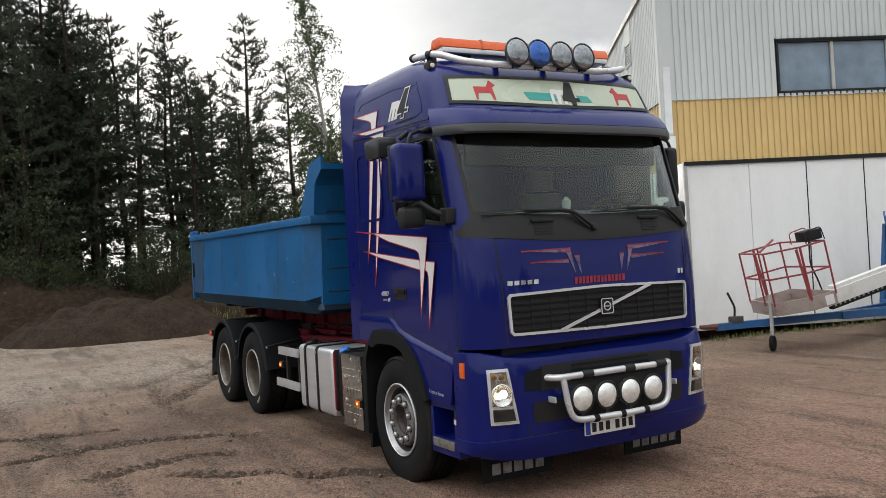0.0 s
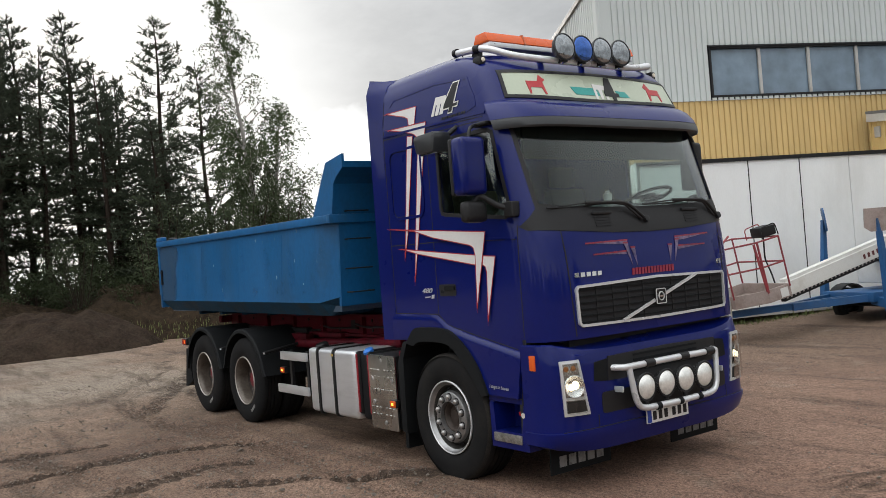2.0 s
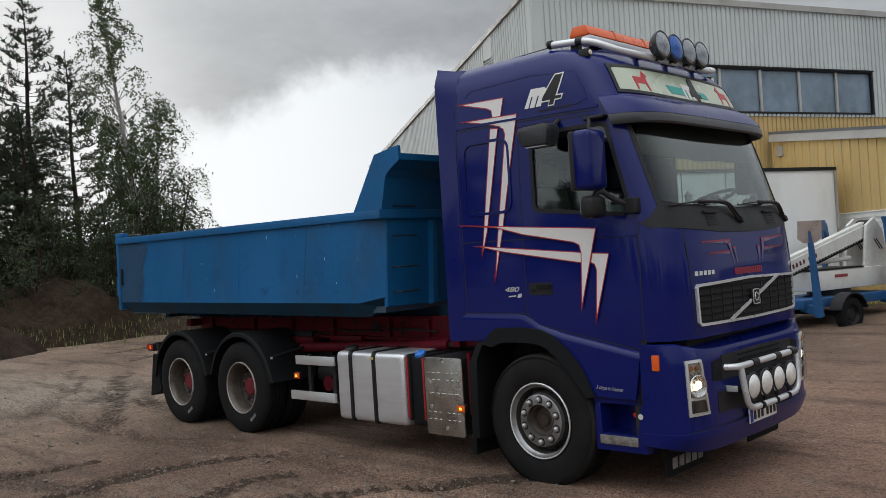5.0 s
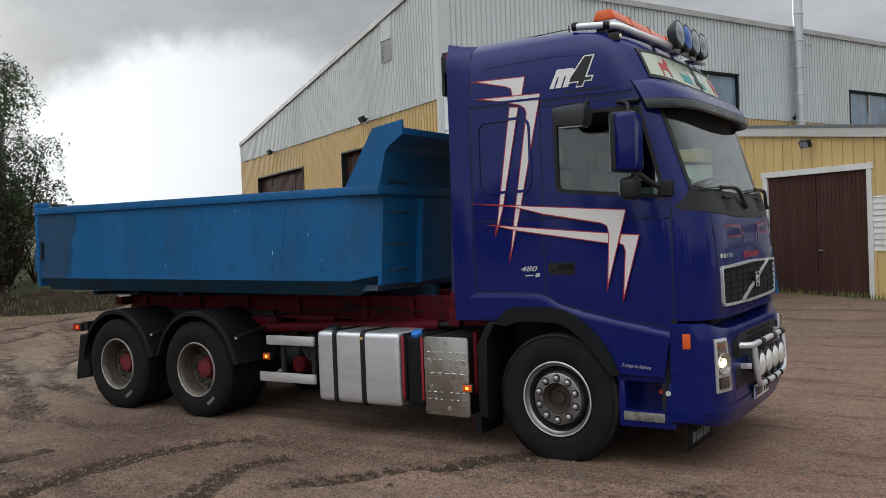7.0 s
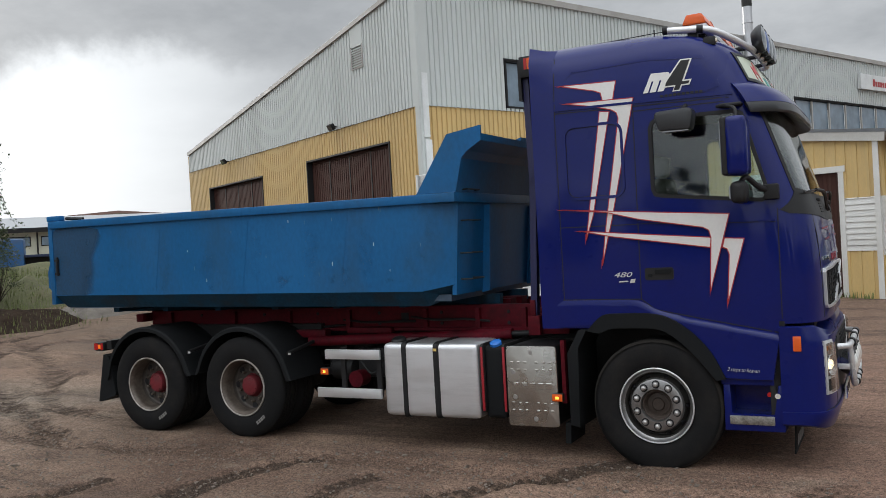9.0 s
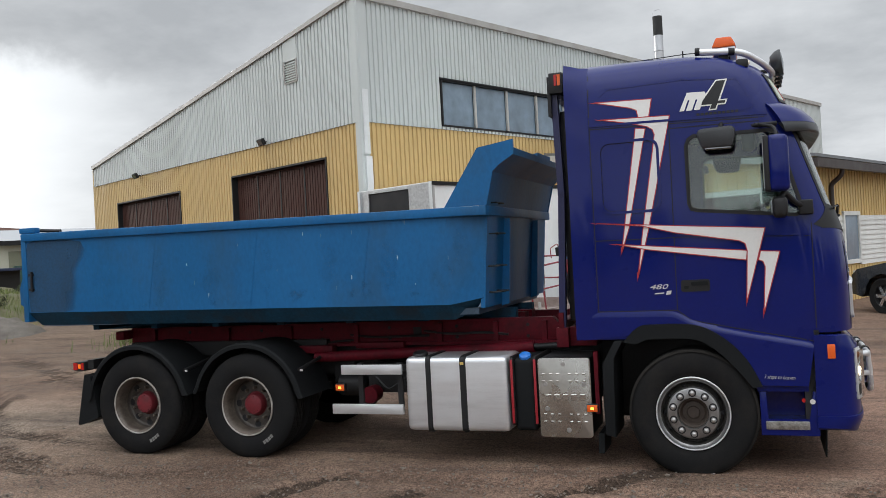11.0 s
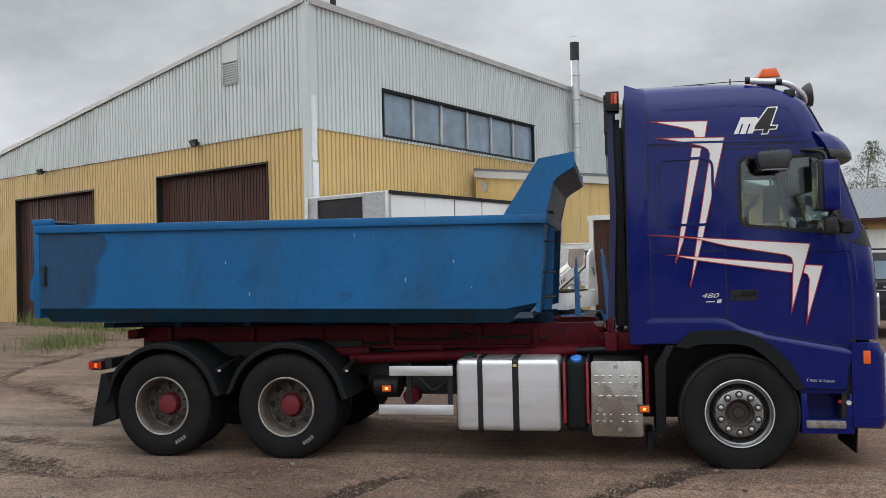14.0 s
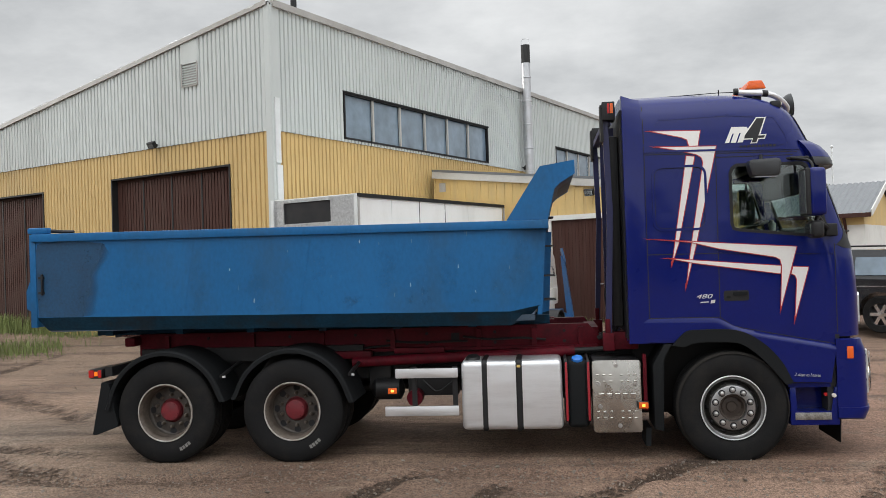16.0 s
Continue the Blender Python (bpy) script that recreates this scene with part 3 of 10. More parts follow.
def letters(text, size, material, parent, m, name="lettering", depth=0.002, label="", shear=0.0):
    c = bpy.data.curves.new(name, "FONT")
    c.body, c.size, c.extrude, c.shear, c.resolution_u = text, size, depth, shear, 3
    tmp = bpy.data.objects.new(name, c)
    scene.collection.objects.link(tmp)
    me = bpy.data.meshes.new_from_object(tmp.evaluated_get(bpy.context.evaluated_depsgraph_get()))
    bpy.data.objects.remove(tmp)
    bpy.data.curves.remove(c)
    me.transform(SQUEEZE[0] @ m if SQUEEZE[0] else m)
    me.materials.clear()
    me.materials.append(material)
    ob = new(name, me)
    WORLD[ob] = Matrix.Identity(4)
    ob.parent = parent
    ob.matrix_parent_inverse = WORLD[parent].inverted()
    return tagged(ob, label)


G = -0.03                                   # level of the yard under the truck


def ground_z(x, y):
    rise = min(1.0, max(0.0, (y - 8.0) / 7.0))
    return G + 0.26 * rise * rise * (3 - 2 * rise)


# ---------------------------------------------------------------- ground
def smooth_line(pts, n=10):
    """Points along a soft curve through the given ones."""
    p = [Vector(q) for q in pts]
    p = [p[0] * 2 - p[1]] + p + [p[-1] * 2 - p[-2]]
    out = []
    for a, b, c, d in zip(p, p[1:], p[2:], p[3:]):
        for i in range(n):
            t = i / n
            out.append(0.5 * (2 * b + (c - a) * t + (2 * a - 5 * b + 4 * c - d) * t * t + (3 * b - 3 * c + d - a) * t ** 3))
    return out + [p[-2]]


def build_ground():
    bm = B()
    churned = bm.verts.layers.float.new("churned")
    # tyre tracks: line, half width, depth, how fresh; the first also paints in shade by the front bumper
    tracks = [([(-1.6, -0.7), (0.0, -0.38), (1.3, -0.45), (2.6, -1.1), (3.6, -2.2)], 0.24, 0.02, 0.22), ([(-5.1, -3.4), (-4.7, -2.6), (-4.5, -2.2), (-4.5, -1.6)], 0.15, 0.035, 1.0), ([(-2.9, -4.4), (-3.2, -3.2), (-3.4, -2.3), (-3.4, -1.5), (-3.2, -0.9), (-2.9, -0.3)], 0.15, 0.035, 1.0),
              ([(-1.8, -2.6), (-2.2, -1.7), (-2.3, -1.3), (-2.1, -0.8)], 0.15, 0.03, 0.8), ([(-1.8, -1.9), (-1.1, -0.95), (-0.7, -0.4), (0.1, 0.3)], 0.15, 0.03, 0.8),
              ([(-8.6, -0.4), (-9.6, 0.7), (-11.0, 2.6), (-15.0, 5.2), (-20, 8.2)], 0.30, 0.05, 0.45), ([(-7.4, 1.8), (-9.3, 3.4), (-12.0, 5.3), (-19.0, 9.8)], 0.30, 0.05, 0.5),
              ([(-13.5, 3.0), (-11.5, 1.7), (-9.4, 0.7), (-7.6, -0.2), (-5.6, -1.2)], 0.22, 0.035, 0.55), ([(3.6, -3.4), (1.2, -2.4), (-2.0, -2.2), (-6.0, -2.9), (-10, -2.6)], 0.2, 0.025, 0.35),
              ([(3.0, -1.4), (0.8, -0.75), (-2.0, -0.55), (-6.0, -0.8), (-9.0, -0.3)], 0.2, 0.02, 0.3), ([(1.2, 3.4), (3.0, 5.4), (6.0, 8.5), (9, 10.5)], 0.25, 0.03, 0.4), ([(1.6, 1.2), (4.0, 3.4), (8.0, 6.8)], 0.25, 0.03, 0.4),
              ([(-17.0, 3.6), (-17.6, 5.4), (-18.8, 7.6), (-19.3, 10.6)], 0.22, 0.04, 0.7), ([(-14.4, 2.9), (-15.2, 4.2), (-16.2, 5.8), (-16.6, 8.4)], 0.22, 0.04, 0.6), ([(-11.6, 4.2), (-12.4, 5.7), (-13.1, 8.2), (-13.6, 11.4)], 0.2, 0.04, 0.6),
              ([(-7.8, -1.4), (-9.8, -0.2), (-12.2, 1.2), (-18, 3.2)], 0.24, 0.045, 0.4), ([(-6.0, 0.1), (-7.5, 0.4), (-8.6, 0.8), (-10.4, 2.2), (-11.2, 4.2)], 0.2, 0.035, 0.5), ([(-9.2, -0.3), (-7.4, -0.8), (-6.2, -0.9), (-4.8, -0.7)], 0.18, 0.03, 0.45),
              ([(-0.2, -4.2), (0.2, -2.6), (0.9, -1.2), (1.6, 0.2)], 0.16, 0.03, 0.55), ([(2.8, 0.6), (3.6, 2.6), (4.2, 4.6), (5.6, 7.4)], 0.2, 0.03, 0.4), ([(-12.5, -3.5), (-12.8, -1.5), (-13.6, 0.5), (-15.5, 2.2)], 0.2, 0.03, 0.3), ([(1.9, -2.0), (2.6, -0.4), (4.0, 1.4), (6.6, 3.4)], 0.2, 0.03, 0.45),
              ([(2.4, 0.2), (3.4, 0.9), (5.0, 1.6), (8.5, 2.4)], 0.22, 0.03, 0.75), ([(2.2, 1.4), (3.2, 2.2), (5.0, 3.2), (9.0, 4.4)], 0.22, 0.03, 0.7), ([(2.0, -0.6), (3.6, -0.2), (5.4, 0.2), (8, 0.5)], 0.2, 0.03, 0.6)]
    def coords(spans, lo, hi):
        out = []
        for a, b, step in spans:
            k = max(1, round((b - a) / step))
            out += [a + (b - a) * i / k for i in range(k)]
        out.append(spans[-1][1])
        v, s = out[0], spans[0][2]
        first = []
        while v > lo:
            s *= 1.22; v -= s; first.append(max(v, lo))
        v, s = out[-1], spans[-1][2]
        while v < hi:
            s *= 1.22; v += s; out.append(min(v, hi))
        return first[::-1] + out

    xs = coords([(-21, -11, 0.12), (-11, -5.6, 0.065), (-5.6, 1.0, 0.033), (1.0, 4.5, 0.06), (4.5, 9, 0.1)], -900, 900)
    ys = coords([(-9, -5.0, 0.12), (-5.0, -3.4, 0.06), (-3.4, -0.2, 0.033), (-0.2, 1.0, 0.06), (1.0, 17, 0.12)], -900, 900)
    gx, gy = np.meshgrid(np.array(xs), np.array(ys), indexing="ij")
    rise = np.clip((gy - 8.0) / 7.0, 0, 1)
    gz = G + 0.26 * rise * rise * (3 - 2 * rise)
    yard = (gx > -24) & (gx < 12) & (gy > -12) & (gy < 20)
    bumps = np.zeros(gx.shape)
    for i, j in zip(*np.nonzero(yard)):
        x, y = gx[i, j], gy[i, j]
        bumps[i, j] = 0.030 * noise.noise((x * 0.45, y * 0.45, 0)) + 0.015 * noise.noise((x * 1.6, y * 1.6, 3)) + 0.012 * noise.noise((x * 5, y * 5, 7))
    rng = np.random.default_rng(3)
    crumbs = rng.uniform(-1, 1, gx.shape)
    blur = (crumbs + np.roll(crumbs, 1, 0) + np.roll(crumbs, 1, 1) + np.roll(crumbs, -1, 0) + np.roll(crumbs, -1, 1)) / 3
    press, fresh_at = np.zeros(gx.shape), np.zeros(gx.shape)
    for pts, w, dep, fresh in tracks:
        ln = smooth_line(pts)
        box_ = (gx > min(p.x for p in ln) - 1) & (gx < max(p.x for p in ln) + 1) & (gy > min(p.y for p in ln) - 1) & (gy < max(p.y for p in ln) + 1)
        px, py = gx[box_], gy[box_]
        best, at, along = np.full(px.shape, 9.0), np.zeros(px.shape), np.zeros(px.shape)
        run, k = 0.0, len(ln) - 1
        for i in range(k):
            a, d = ln[i], ln[i + 1] - ln[i]
            t = np.clip(((px - a.x) * d.x + (py - a.y) * d.y) / d.length_squared, 0, 1)
            dd = np.hypot(px - a.x - d.x * t, py - a.y - d.y * t)
            nearer = dd < best
            best[nearer], at[nearer], along[nearer] = dd[nearer], ((i + t) / k)[nearer], (run + t * d.length)[nearer]
            run += d.length
        wob = w * (1 + 0.18 * np.sin(along * 3.1 + w * 40) + 0.14 * np.sin(along * 7.7 + 1.3))
        fade = np.clip(np.minimum(at, 1 - at) * 7, 0, 1) * (0.88 + 0.12 * np.sin(along * 2.3 + dep * 90))
        core = np.exp(-(best / wob) ** 4)
        cleats = np.where((np.sin(along * 2 * math.pi / 0.135 + best * 9.0) > -0.1) & (np.sin(best * 2 * math.pi / 0.085 + 1.2) > -0.55), 1.0, -1.0)
        press[box_] += fade * (-0.8 * dep * core + 0.55 * dep * np.exp(-((best - wob - 0.06) / 0.07) ** 2) + fresh * core * (0.020 * cleats + 0.028 * blur[box_]))
        fresh_at[box_] = np.maximum(fresh_at[box_], fade * fresh * core * (0.80 + 0.28 * cleats * (best < wob * 0.8) + 0.30 * blur[box_]))
    under = (gx > -7.2) & (gx < 1.2) & (gy > -0.3) & (gy < 2.7)
    gz = gz + bumps + np.where(under, 0, press)
    gz = np.where(under, G + 0.3 * bumps, gz)
    grid = []
    for i in range(len(xs)):
        row = []
        for j in range(len(ys)):
            v = bm.verts.new((gx[i, j], gy[i, j], gz[i, j]))
            v[churned] = fresh_at[i, j]
            row.append(v)
        grid.append(row)
    for a, b in zip(grid, grid[1:]):
        for j in range(len(ys) - 1):
            bm.faces.new((a[j], b[j], b[j + 1], a[j + 1]))
    single("ground", bm, GRAVEL, "damp brown gravel yard with wheel ruts and loose stones", "ground", "structure", smooth=180)


build_ground()


def build_stones():
    rng = random.Random(5)
    unit = [Vector(p) for p in ((1, 0, 0), (0, 1, 0), (-1, 0.1, 0), (0.1, -1, 0), (0.2, 0.1, 1), (0, 0, -1), (0.7, 0.7, 0.5), (-0.6, -0.6, 0.6))]
    faces = ((0, 6, 4), (0, 1, 6), (6, 1, 4), (1, 2, 4), (2, 7, 4), (2, 3, 7), (7, 3, 4), (3, 0, 4), (1, 0, 5), (2, 1, 5), (3, 2, 5), (0, 3, 5))
    verts, fs = [], []
    for i in range(16000):
        x, y = (rng.uniform(-20, 8), rng.uniform(-8.5, 12)) if i % 2 else (rng.uniform(-11, 4), rng.uniform(-5.5, 0.5))
        if -7.0 < x < 1.4 and 0.0 < y < 2.8:
            continue
        s = rng.uniform(0.004, 0.012) * (1.9 if rng.random() < 0.05 else 1)
        m = Matrix.Translation((x, y, ground_z(x, y) + s * 0.3)) @ Euler((rng.random() * 0.6, rng.random() * 0.6, rng.random() * 6)).to_matrix().to_4x4() @ Matrix.Diagonal((s * 1.4, s, s * 0.8, 1))
        k = len(verts)
        verts += [m @ p for p in unit]
        fs += [tuple(k + a for a in f) for f in faces]
    me = bpy.data.meshes.new("loose_stones")
    me.from_pydata(verts, [], fs)
    me.materials.append(LOOSE_STONE)
    tagged(part("loose_stones", me, LOOSE_STONE), "small loose grey stones scattered over the yard", "stones", "", "stuff")


# ---------------------------------------------------------------- hall with ochre and pale cladding
HC = Vector((-8.08, 10.55, 0))               # outer corner of the hall
HU = Vector((-0.892, 0.452, 0)).normalized()   # along the gable
HV = Vector((0.378, 0.926, 0)).normalized()    # along the long front
GN = Vector((-0.452, -0.892, 0)).normalized()  # gable faces this way
FN = Vector((0.926, -0.378, 0)).normalized()   # long front faces this way
GABLE_W, FRONT_L = 16.35, 29.0
BAND = 5.08
EAVES, LOW_EAVES = 8.0, 5.75              # top of the walls at the long front and at the far end of the gable


def top_gable(s):
    return EAVES - (EAVES - LOW_EAVES) * s / GABLE_W


def corr(p0, d, nrm, length, lo, hi, holes, pitch=0.15, depth=0.032):
    """A sheet of ribbed cladding with holes (s0, s1, z0, z1); lo and hi are heights or functions of s."""
    lo_f = lo if callable(lo) else (lambda s: lo)
    hi_f = hi if callable(hi) else (lambda s: hi)
    prof = [(0.0, 1.0), (0.66, 1.0), (0.73, 0.0), (0.93, 0.0), (1.0, 1.0)]

    def off(s):
        f = (s / pitch) % 1.0
        for (a, x), (b, y) in zip(prof, prof[1:]):
            if f <= b + 1e-9:
                return depth * (x + (y - x) * (f - a) / (b - a))
        return 0.0
    ss = {0.0, length}
    k = 0
    while k * pitch < length:
        for f in (0.0, 0.66, 0.73, 0.93):
            if 0 < (k + f) * pitch < length:
                ss.add(round((k + f) * pitch, 5))
        k += 1
    for h in holes:
        ss.update((h[0], h[1]))
    ss = sorted(ss)
    bm = B()

    def v(s, z):
        return bm.verts.new(p0 + d * s + nrm * off(s) + Vector((0, 0, z)))
    for a, b in zip(ss, ss[1:]):
        m = (a + b) / 2
        cuts = [(lo_f(m), None)]
        spans, z = [], "lo"
        hs = sorted([h for h in holes if h[0] - 1e-6 <= a and b <= h[1] + 1e-6], key=lambda h: h[2])
        start = None
        for h in hs:
            if (lo_f(m) if start is None else start) < h[2] - 1e-4:
                spans.append((start, h[2]))
            start = h[3]
        if start is None or start < hi_f(m) - 1e-4:
            spans.append((start, None))
        for z0, z1 in spans:
            za, zb = (lo_f(a), lo_f(b)) if z0 is None else (z0, z0)
            ya, yb = (hi_f(a), hi_f(b)) if z1 is None else (z1, z1)
            bm.faces.new((v(a, za), v(b, zb), v(b, yb), v(a, ya)))
    bmesh.ops.remove_doubles(bm, verts=bm.verts, dist=1e-4)
    return bm


def bar(bm, p, q, nrm, w, t, out=0.0):
    """A flat strip from p to q, w across and t thick, standing out from a wall."""
    p, q, nrm = Vector(p), Vector(q), Vector(nrm)
    d = (q - p).normalized()
    across = nrm.cross(d).normalized()
    return obox(bm, p + nrm * out - across * w / 2, d, across, nrm, (q - p).length, w, t)


def build_hall():
    hall = thing("industrial_hall", HC, "large workshop hall clad in ochre and pale ribbed steel sheet", "hall")
    doors = [(1.46, 6.06, G, 4.38), (9.40, 14.25, G, 4.27)]
    w1 = (2.68, 10.75, 5.15, 6.36)
    w2 = (16.6, 26.6, 5.05, 6.25)
    z0 = lambda s: -0.1
    part("lower_gable_wall", corr(HC, HU, GN, GABLE_W, z0, BAND, [(a, b, -0.2, z1) for a, b, _, z1 in doors]), SHEET_YELLOW, hall, "ochre ribbed steel cladding", smooth=None)
    vent = (2.45, 3.06, 6.46, 7.60)
    part("upper_gable_wall", corr(HC + GN * 0.03, HU, GN, GABLE_W, BAND, top_gable, [vent]), SHEET_WHITE, hall, "pale ribbed steel cladding", smooth=None)
    part("lower_front_wall", corr(HC, HV, FN, FRONT_L, z0, BAND, [(w2[0], w2[1], w2[2], 5.2)]), SHEET_YELLOW, hall, "ochre ribbed steel cladding", smooth=None)
    part("upper_front_wall", corr(HC + FN * 0.03, HV, FN, FRONT_L, BAND, EAVES, [w1, (w2[0], w2[1], 4.9, w2[3])]), SHEET_WHITE, hall, "pale ribbed steel cladding", smooth=None)
    # inner skin gives the walls their thickness
    for (p, d, nrm, ln, hs) in ((HC, HU, GN, GABLE_W, doors), (HC, HV, FN, FRONT_L, [w1, w2])):
        for a, b, zz0, zz1 in hs:
            bm = B()
            for s in (a, b):
                obox(bm, p + d * (s - (0.04 if s == a else 0)) - nrm * 0.25 + Vector((0, 0, zz0)), d, nrm, (0, 0, 1), 0.04, 0.29, zz1 - zz0)
            obox(bm, p + d * (a - 0.04) - nrm * 0.25 + Vector((0, 0, zz1)), d, nrm, (0, 0, 1), b - a + 0.08, 0.29, 0.05)
            if zz0 > 1:
                obox(bm, p + d * (a - 0.04) - nrm * 0.25 + Vector((0, 0, zz0 - 0.05)), d, nrm, (0, 0, 1), b - a + 0.08, 0.29, 0.05)
            part("opening_lining", bm, DARK_FRAME, hall, "dark steel lining of an opening", smooth=None)
    # corner, verge and eaves trims
    bm = B()
    obox(bm, HC + GN * 0.065 - HU * 0.072, HU, GN, (0, 0, 1), 0.20, 0.012, EAVES)
    obox(bm, HC + FN * 0.065 - HV * 0.042, HV, FN, (0, 0, 1), 0.20, 0.012, EAVES)
    part("corner_trim", bm, SHEET_WHITE, hall, "pale folded corner trim", smooth=None)
    bm = B()                                   # white cover over the lower corner
    obox(bm, HC + FN * 0.080 + HV * 0.0, HV, FN, (0, 0, 1), 0.19, 0.03, 4.28)
    obox(bm, HC + FN * 0.080 - HV * 0.02 + Vector((0, 0, 4.33)), HV, FN, (0, 0, 1), 0.17, 0.03, 1.50, 0.006)
    part("corner_cover", bm, TRIM_WHITE, hall, "chipped white plastic cover on the corner", smooth=None)
    bm = B()
    bar(bm, HC + HU * GABLE_W + Vector((0, 0, LOW_EAVES + 0.02)), HC + Vector((0, 0, EAVES + 0.02)), GN, 0.11, 0.05, 0.065)
    part("verge_trim", bm, TRIM_GREY, hall, "weathered pale verge flashing", smooth=None)
    bm = B()                                   # sealed, uneven edge of the roof sheet along the verge
    rng = random.Random(17)
    p0, p1 = HC - HU * 0.05 + Vector((0, 0, EAVES + 0.075)), HC + HU * (GABLE_W + 0.1) + Vector((0, 0, LOW_EAVES + 0.075))
    nn, up = 150, 0.02
    rows = []
    for i in range(nn + 1):
        p = p0.lerp(p1, i / nn)
        up = max(0.0, min(0.075, up + rng.uniform(-0.016, 0.016) + (rng.uniform(0.01, 0.04) if rng.random() < 0.05 else 0)))
        out = 0.10 + rng.uniform(-0.012, 0.012)
        rows.append([bm.verts.new(p + GN * o + Vector((0, 0, h))) for o, h in ((out, -0.045), (out + 0.01, up * 0.4), (out - 0.06, up), (-0.5, 0.02), (-0.5, -0.05))])
    for a, b in zip(rows, rows[1:]):
        for j in range(5):
            bm.faces.new((a[j], a[(j + 1) % 5], b[(j + 1) % 5], b[j]))
    bm.faces.new(rows[0]); bm.faces.new(rows[-1])
    part("corner_post", tube(B(), [HC + (GN + FN) * 0.035 + Vector((0, 0, z)) for z in (0.0, EAVES - 0.05)], 0.055, 10), SHEET_WHITE, hall, "pale folded corner sheet")
    part("roof_sheet_edge", bm, TRIM_WHITE, hall, "uneven sealed edge of the roof sheet", smooth=None)
    bm = B()
    bar(bm, HC + Vector((0, 0, EAVES)), HC + HV * FRONT_L + Vector((0, 0, EAVES)), FN, 0.15, 0.08, 0.05)
    part("eaves_trim", bm, TRIM_GREY, hall, "grey eaves trim", smooth=None)
    bm = B()
    tube(bm, [HC + HV * 1.45 + HU * 0.5 + Vector((0, 0, z)) for z in (EAVES, 8.3, 8.78)], 0.075, 14)
    part("roof_pipe", bm, SOOT, hall, "short dark vent pipe on the roof")
    bm = B()
    a, b = HC + Vector((0, 0, EAVES - 0.02)), HC + HU * GABLE_W + Vector((0, 0, LOW_EAVES - 0.02))
    vs = [bm.verts.new(p) for p in (a - HV * 0.1, b - HV * 0.1, b + HV * FRONT_L, a + HV * FRONT_L)]
    vs2 = [bm.verts.new(v.co + Vector((0, 0, 0.07))) for v in vs]
    bm.faces.new(vs); bm.faces.new(vs2)
    for i in range(4):
        bm.faces.new((vs[i], vs[(i + 1) % 4], vs2[(i + 1) % 4], vs2[i]))
    part("roof", bm, ROOF_GREY, hall, "grey sheet roof sloping down from the long front", smooth=None)
    bm = B()
    far = HC + HV * FRONT_L
    for p, q in ((far, far + HU * GABLE_W), (HC + HU * GABLE_W, far + HU * GABLE_W)):
        d = (q - p).normalized()
        obox(bm, p + Vector((0, 0, -0.2)), d, Vector((-d.y, d.x, 0)), (0, 0, 1), (q - p).length, 0.2, 5.9)
    part("back_wall", bm, SHEET_YELLOW, hall, "plain closing walls at the back", smooth=None)
    # folding doors
    for (a, b, zz0, zz1) in doors:
        bm = B()
        n_leaf = 4
        w = (b - a) / n_leaf
        door = B()
        obox(door, HC + HU * a - GN * 0.16 + Vector((0, 0, -0.1)), HU, GN, (0, 0, 1), b - a, 0.04, zz1 + 0.1)
        dob = part("folding_door", door, BROWN, hall, "closed brown folding door of vertical boards", smooth=None)
        k, pitch = 0, 0.115
        for k in range(int((b - a) / pitch)):
            bm2 = B()
            obox(bm2, HC + HU * (a + k * pitch + 0.008) - GN * 0.12 + Vector((0, 0, 0.02)), HU, GN, (0, 0, 1), pitch - 0.028, 0.026, zz1 - 0.1)
            part("board", bm2, BROWN, dob, smooth=None)
        for s in range(1, n_leaf):
            bm2 = B()
            obox(bm2, HC + HU * (a + s * w - 0.03) - GN * 0.10 + Vector((0, 0, 0.0)), HU, GN, (0, 0, 1), 0.05, 0.02, zz1 - 0.05)
            part("leaf_joint", bm2, DARK_FRAME, dob, smooth=None)
        fr = B()
        for s in (a - 0.04, b):
            obox(fr, HC + HU * s + GN * 0.03 + Vector((0, 0, 0)), HU, GN, (0, 0, 1), 0.04, 0.03, zz1)
        obox(fr, HC + HU * (a - 0.04) + GN * 0.03 + Vector((0, 0, zz1)), HU, GN, (0, 0, 1), b - a + 0.08, 0.03, 0.045)
        part("door_frame", fr, DARK_FRAME, hall, "dark steel door surround", smooth=None)
    # windows in bands
    for (a, b, zz0, zz1), n_p in ((w1, 6), (w2, 8)):
        fr = B()
        for z in (zz0, zz1 - 0.05):
            obox(fr, HC + HV * a + FN * 0.02 + Vector((0, 0, z)), HV, FN, (0, 0, 1), b - a, 0.06, 0.05)
        for s in (a, b - 0.05):
            obox(fr, HC + HV * s + FN * 0.02 + Vector((0, 0, zz0)), HV, FN, (0, 0, 1), 0.05, 0.06, zz1 - zz0)
        obox(fr, HC + HV * (a - 0.03) + FN * 0.02 + Vector((0, 0, zz1 - 0.01)), HV, FN, (0, 0, 1), b - a + 0.06, 0.085, 0.035)
        wob = part("window_band", fr, DARK_FRAME, hall, "dark frame of a long ribbon window", smooth=None)
        w = (b - a) / n_p
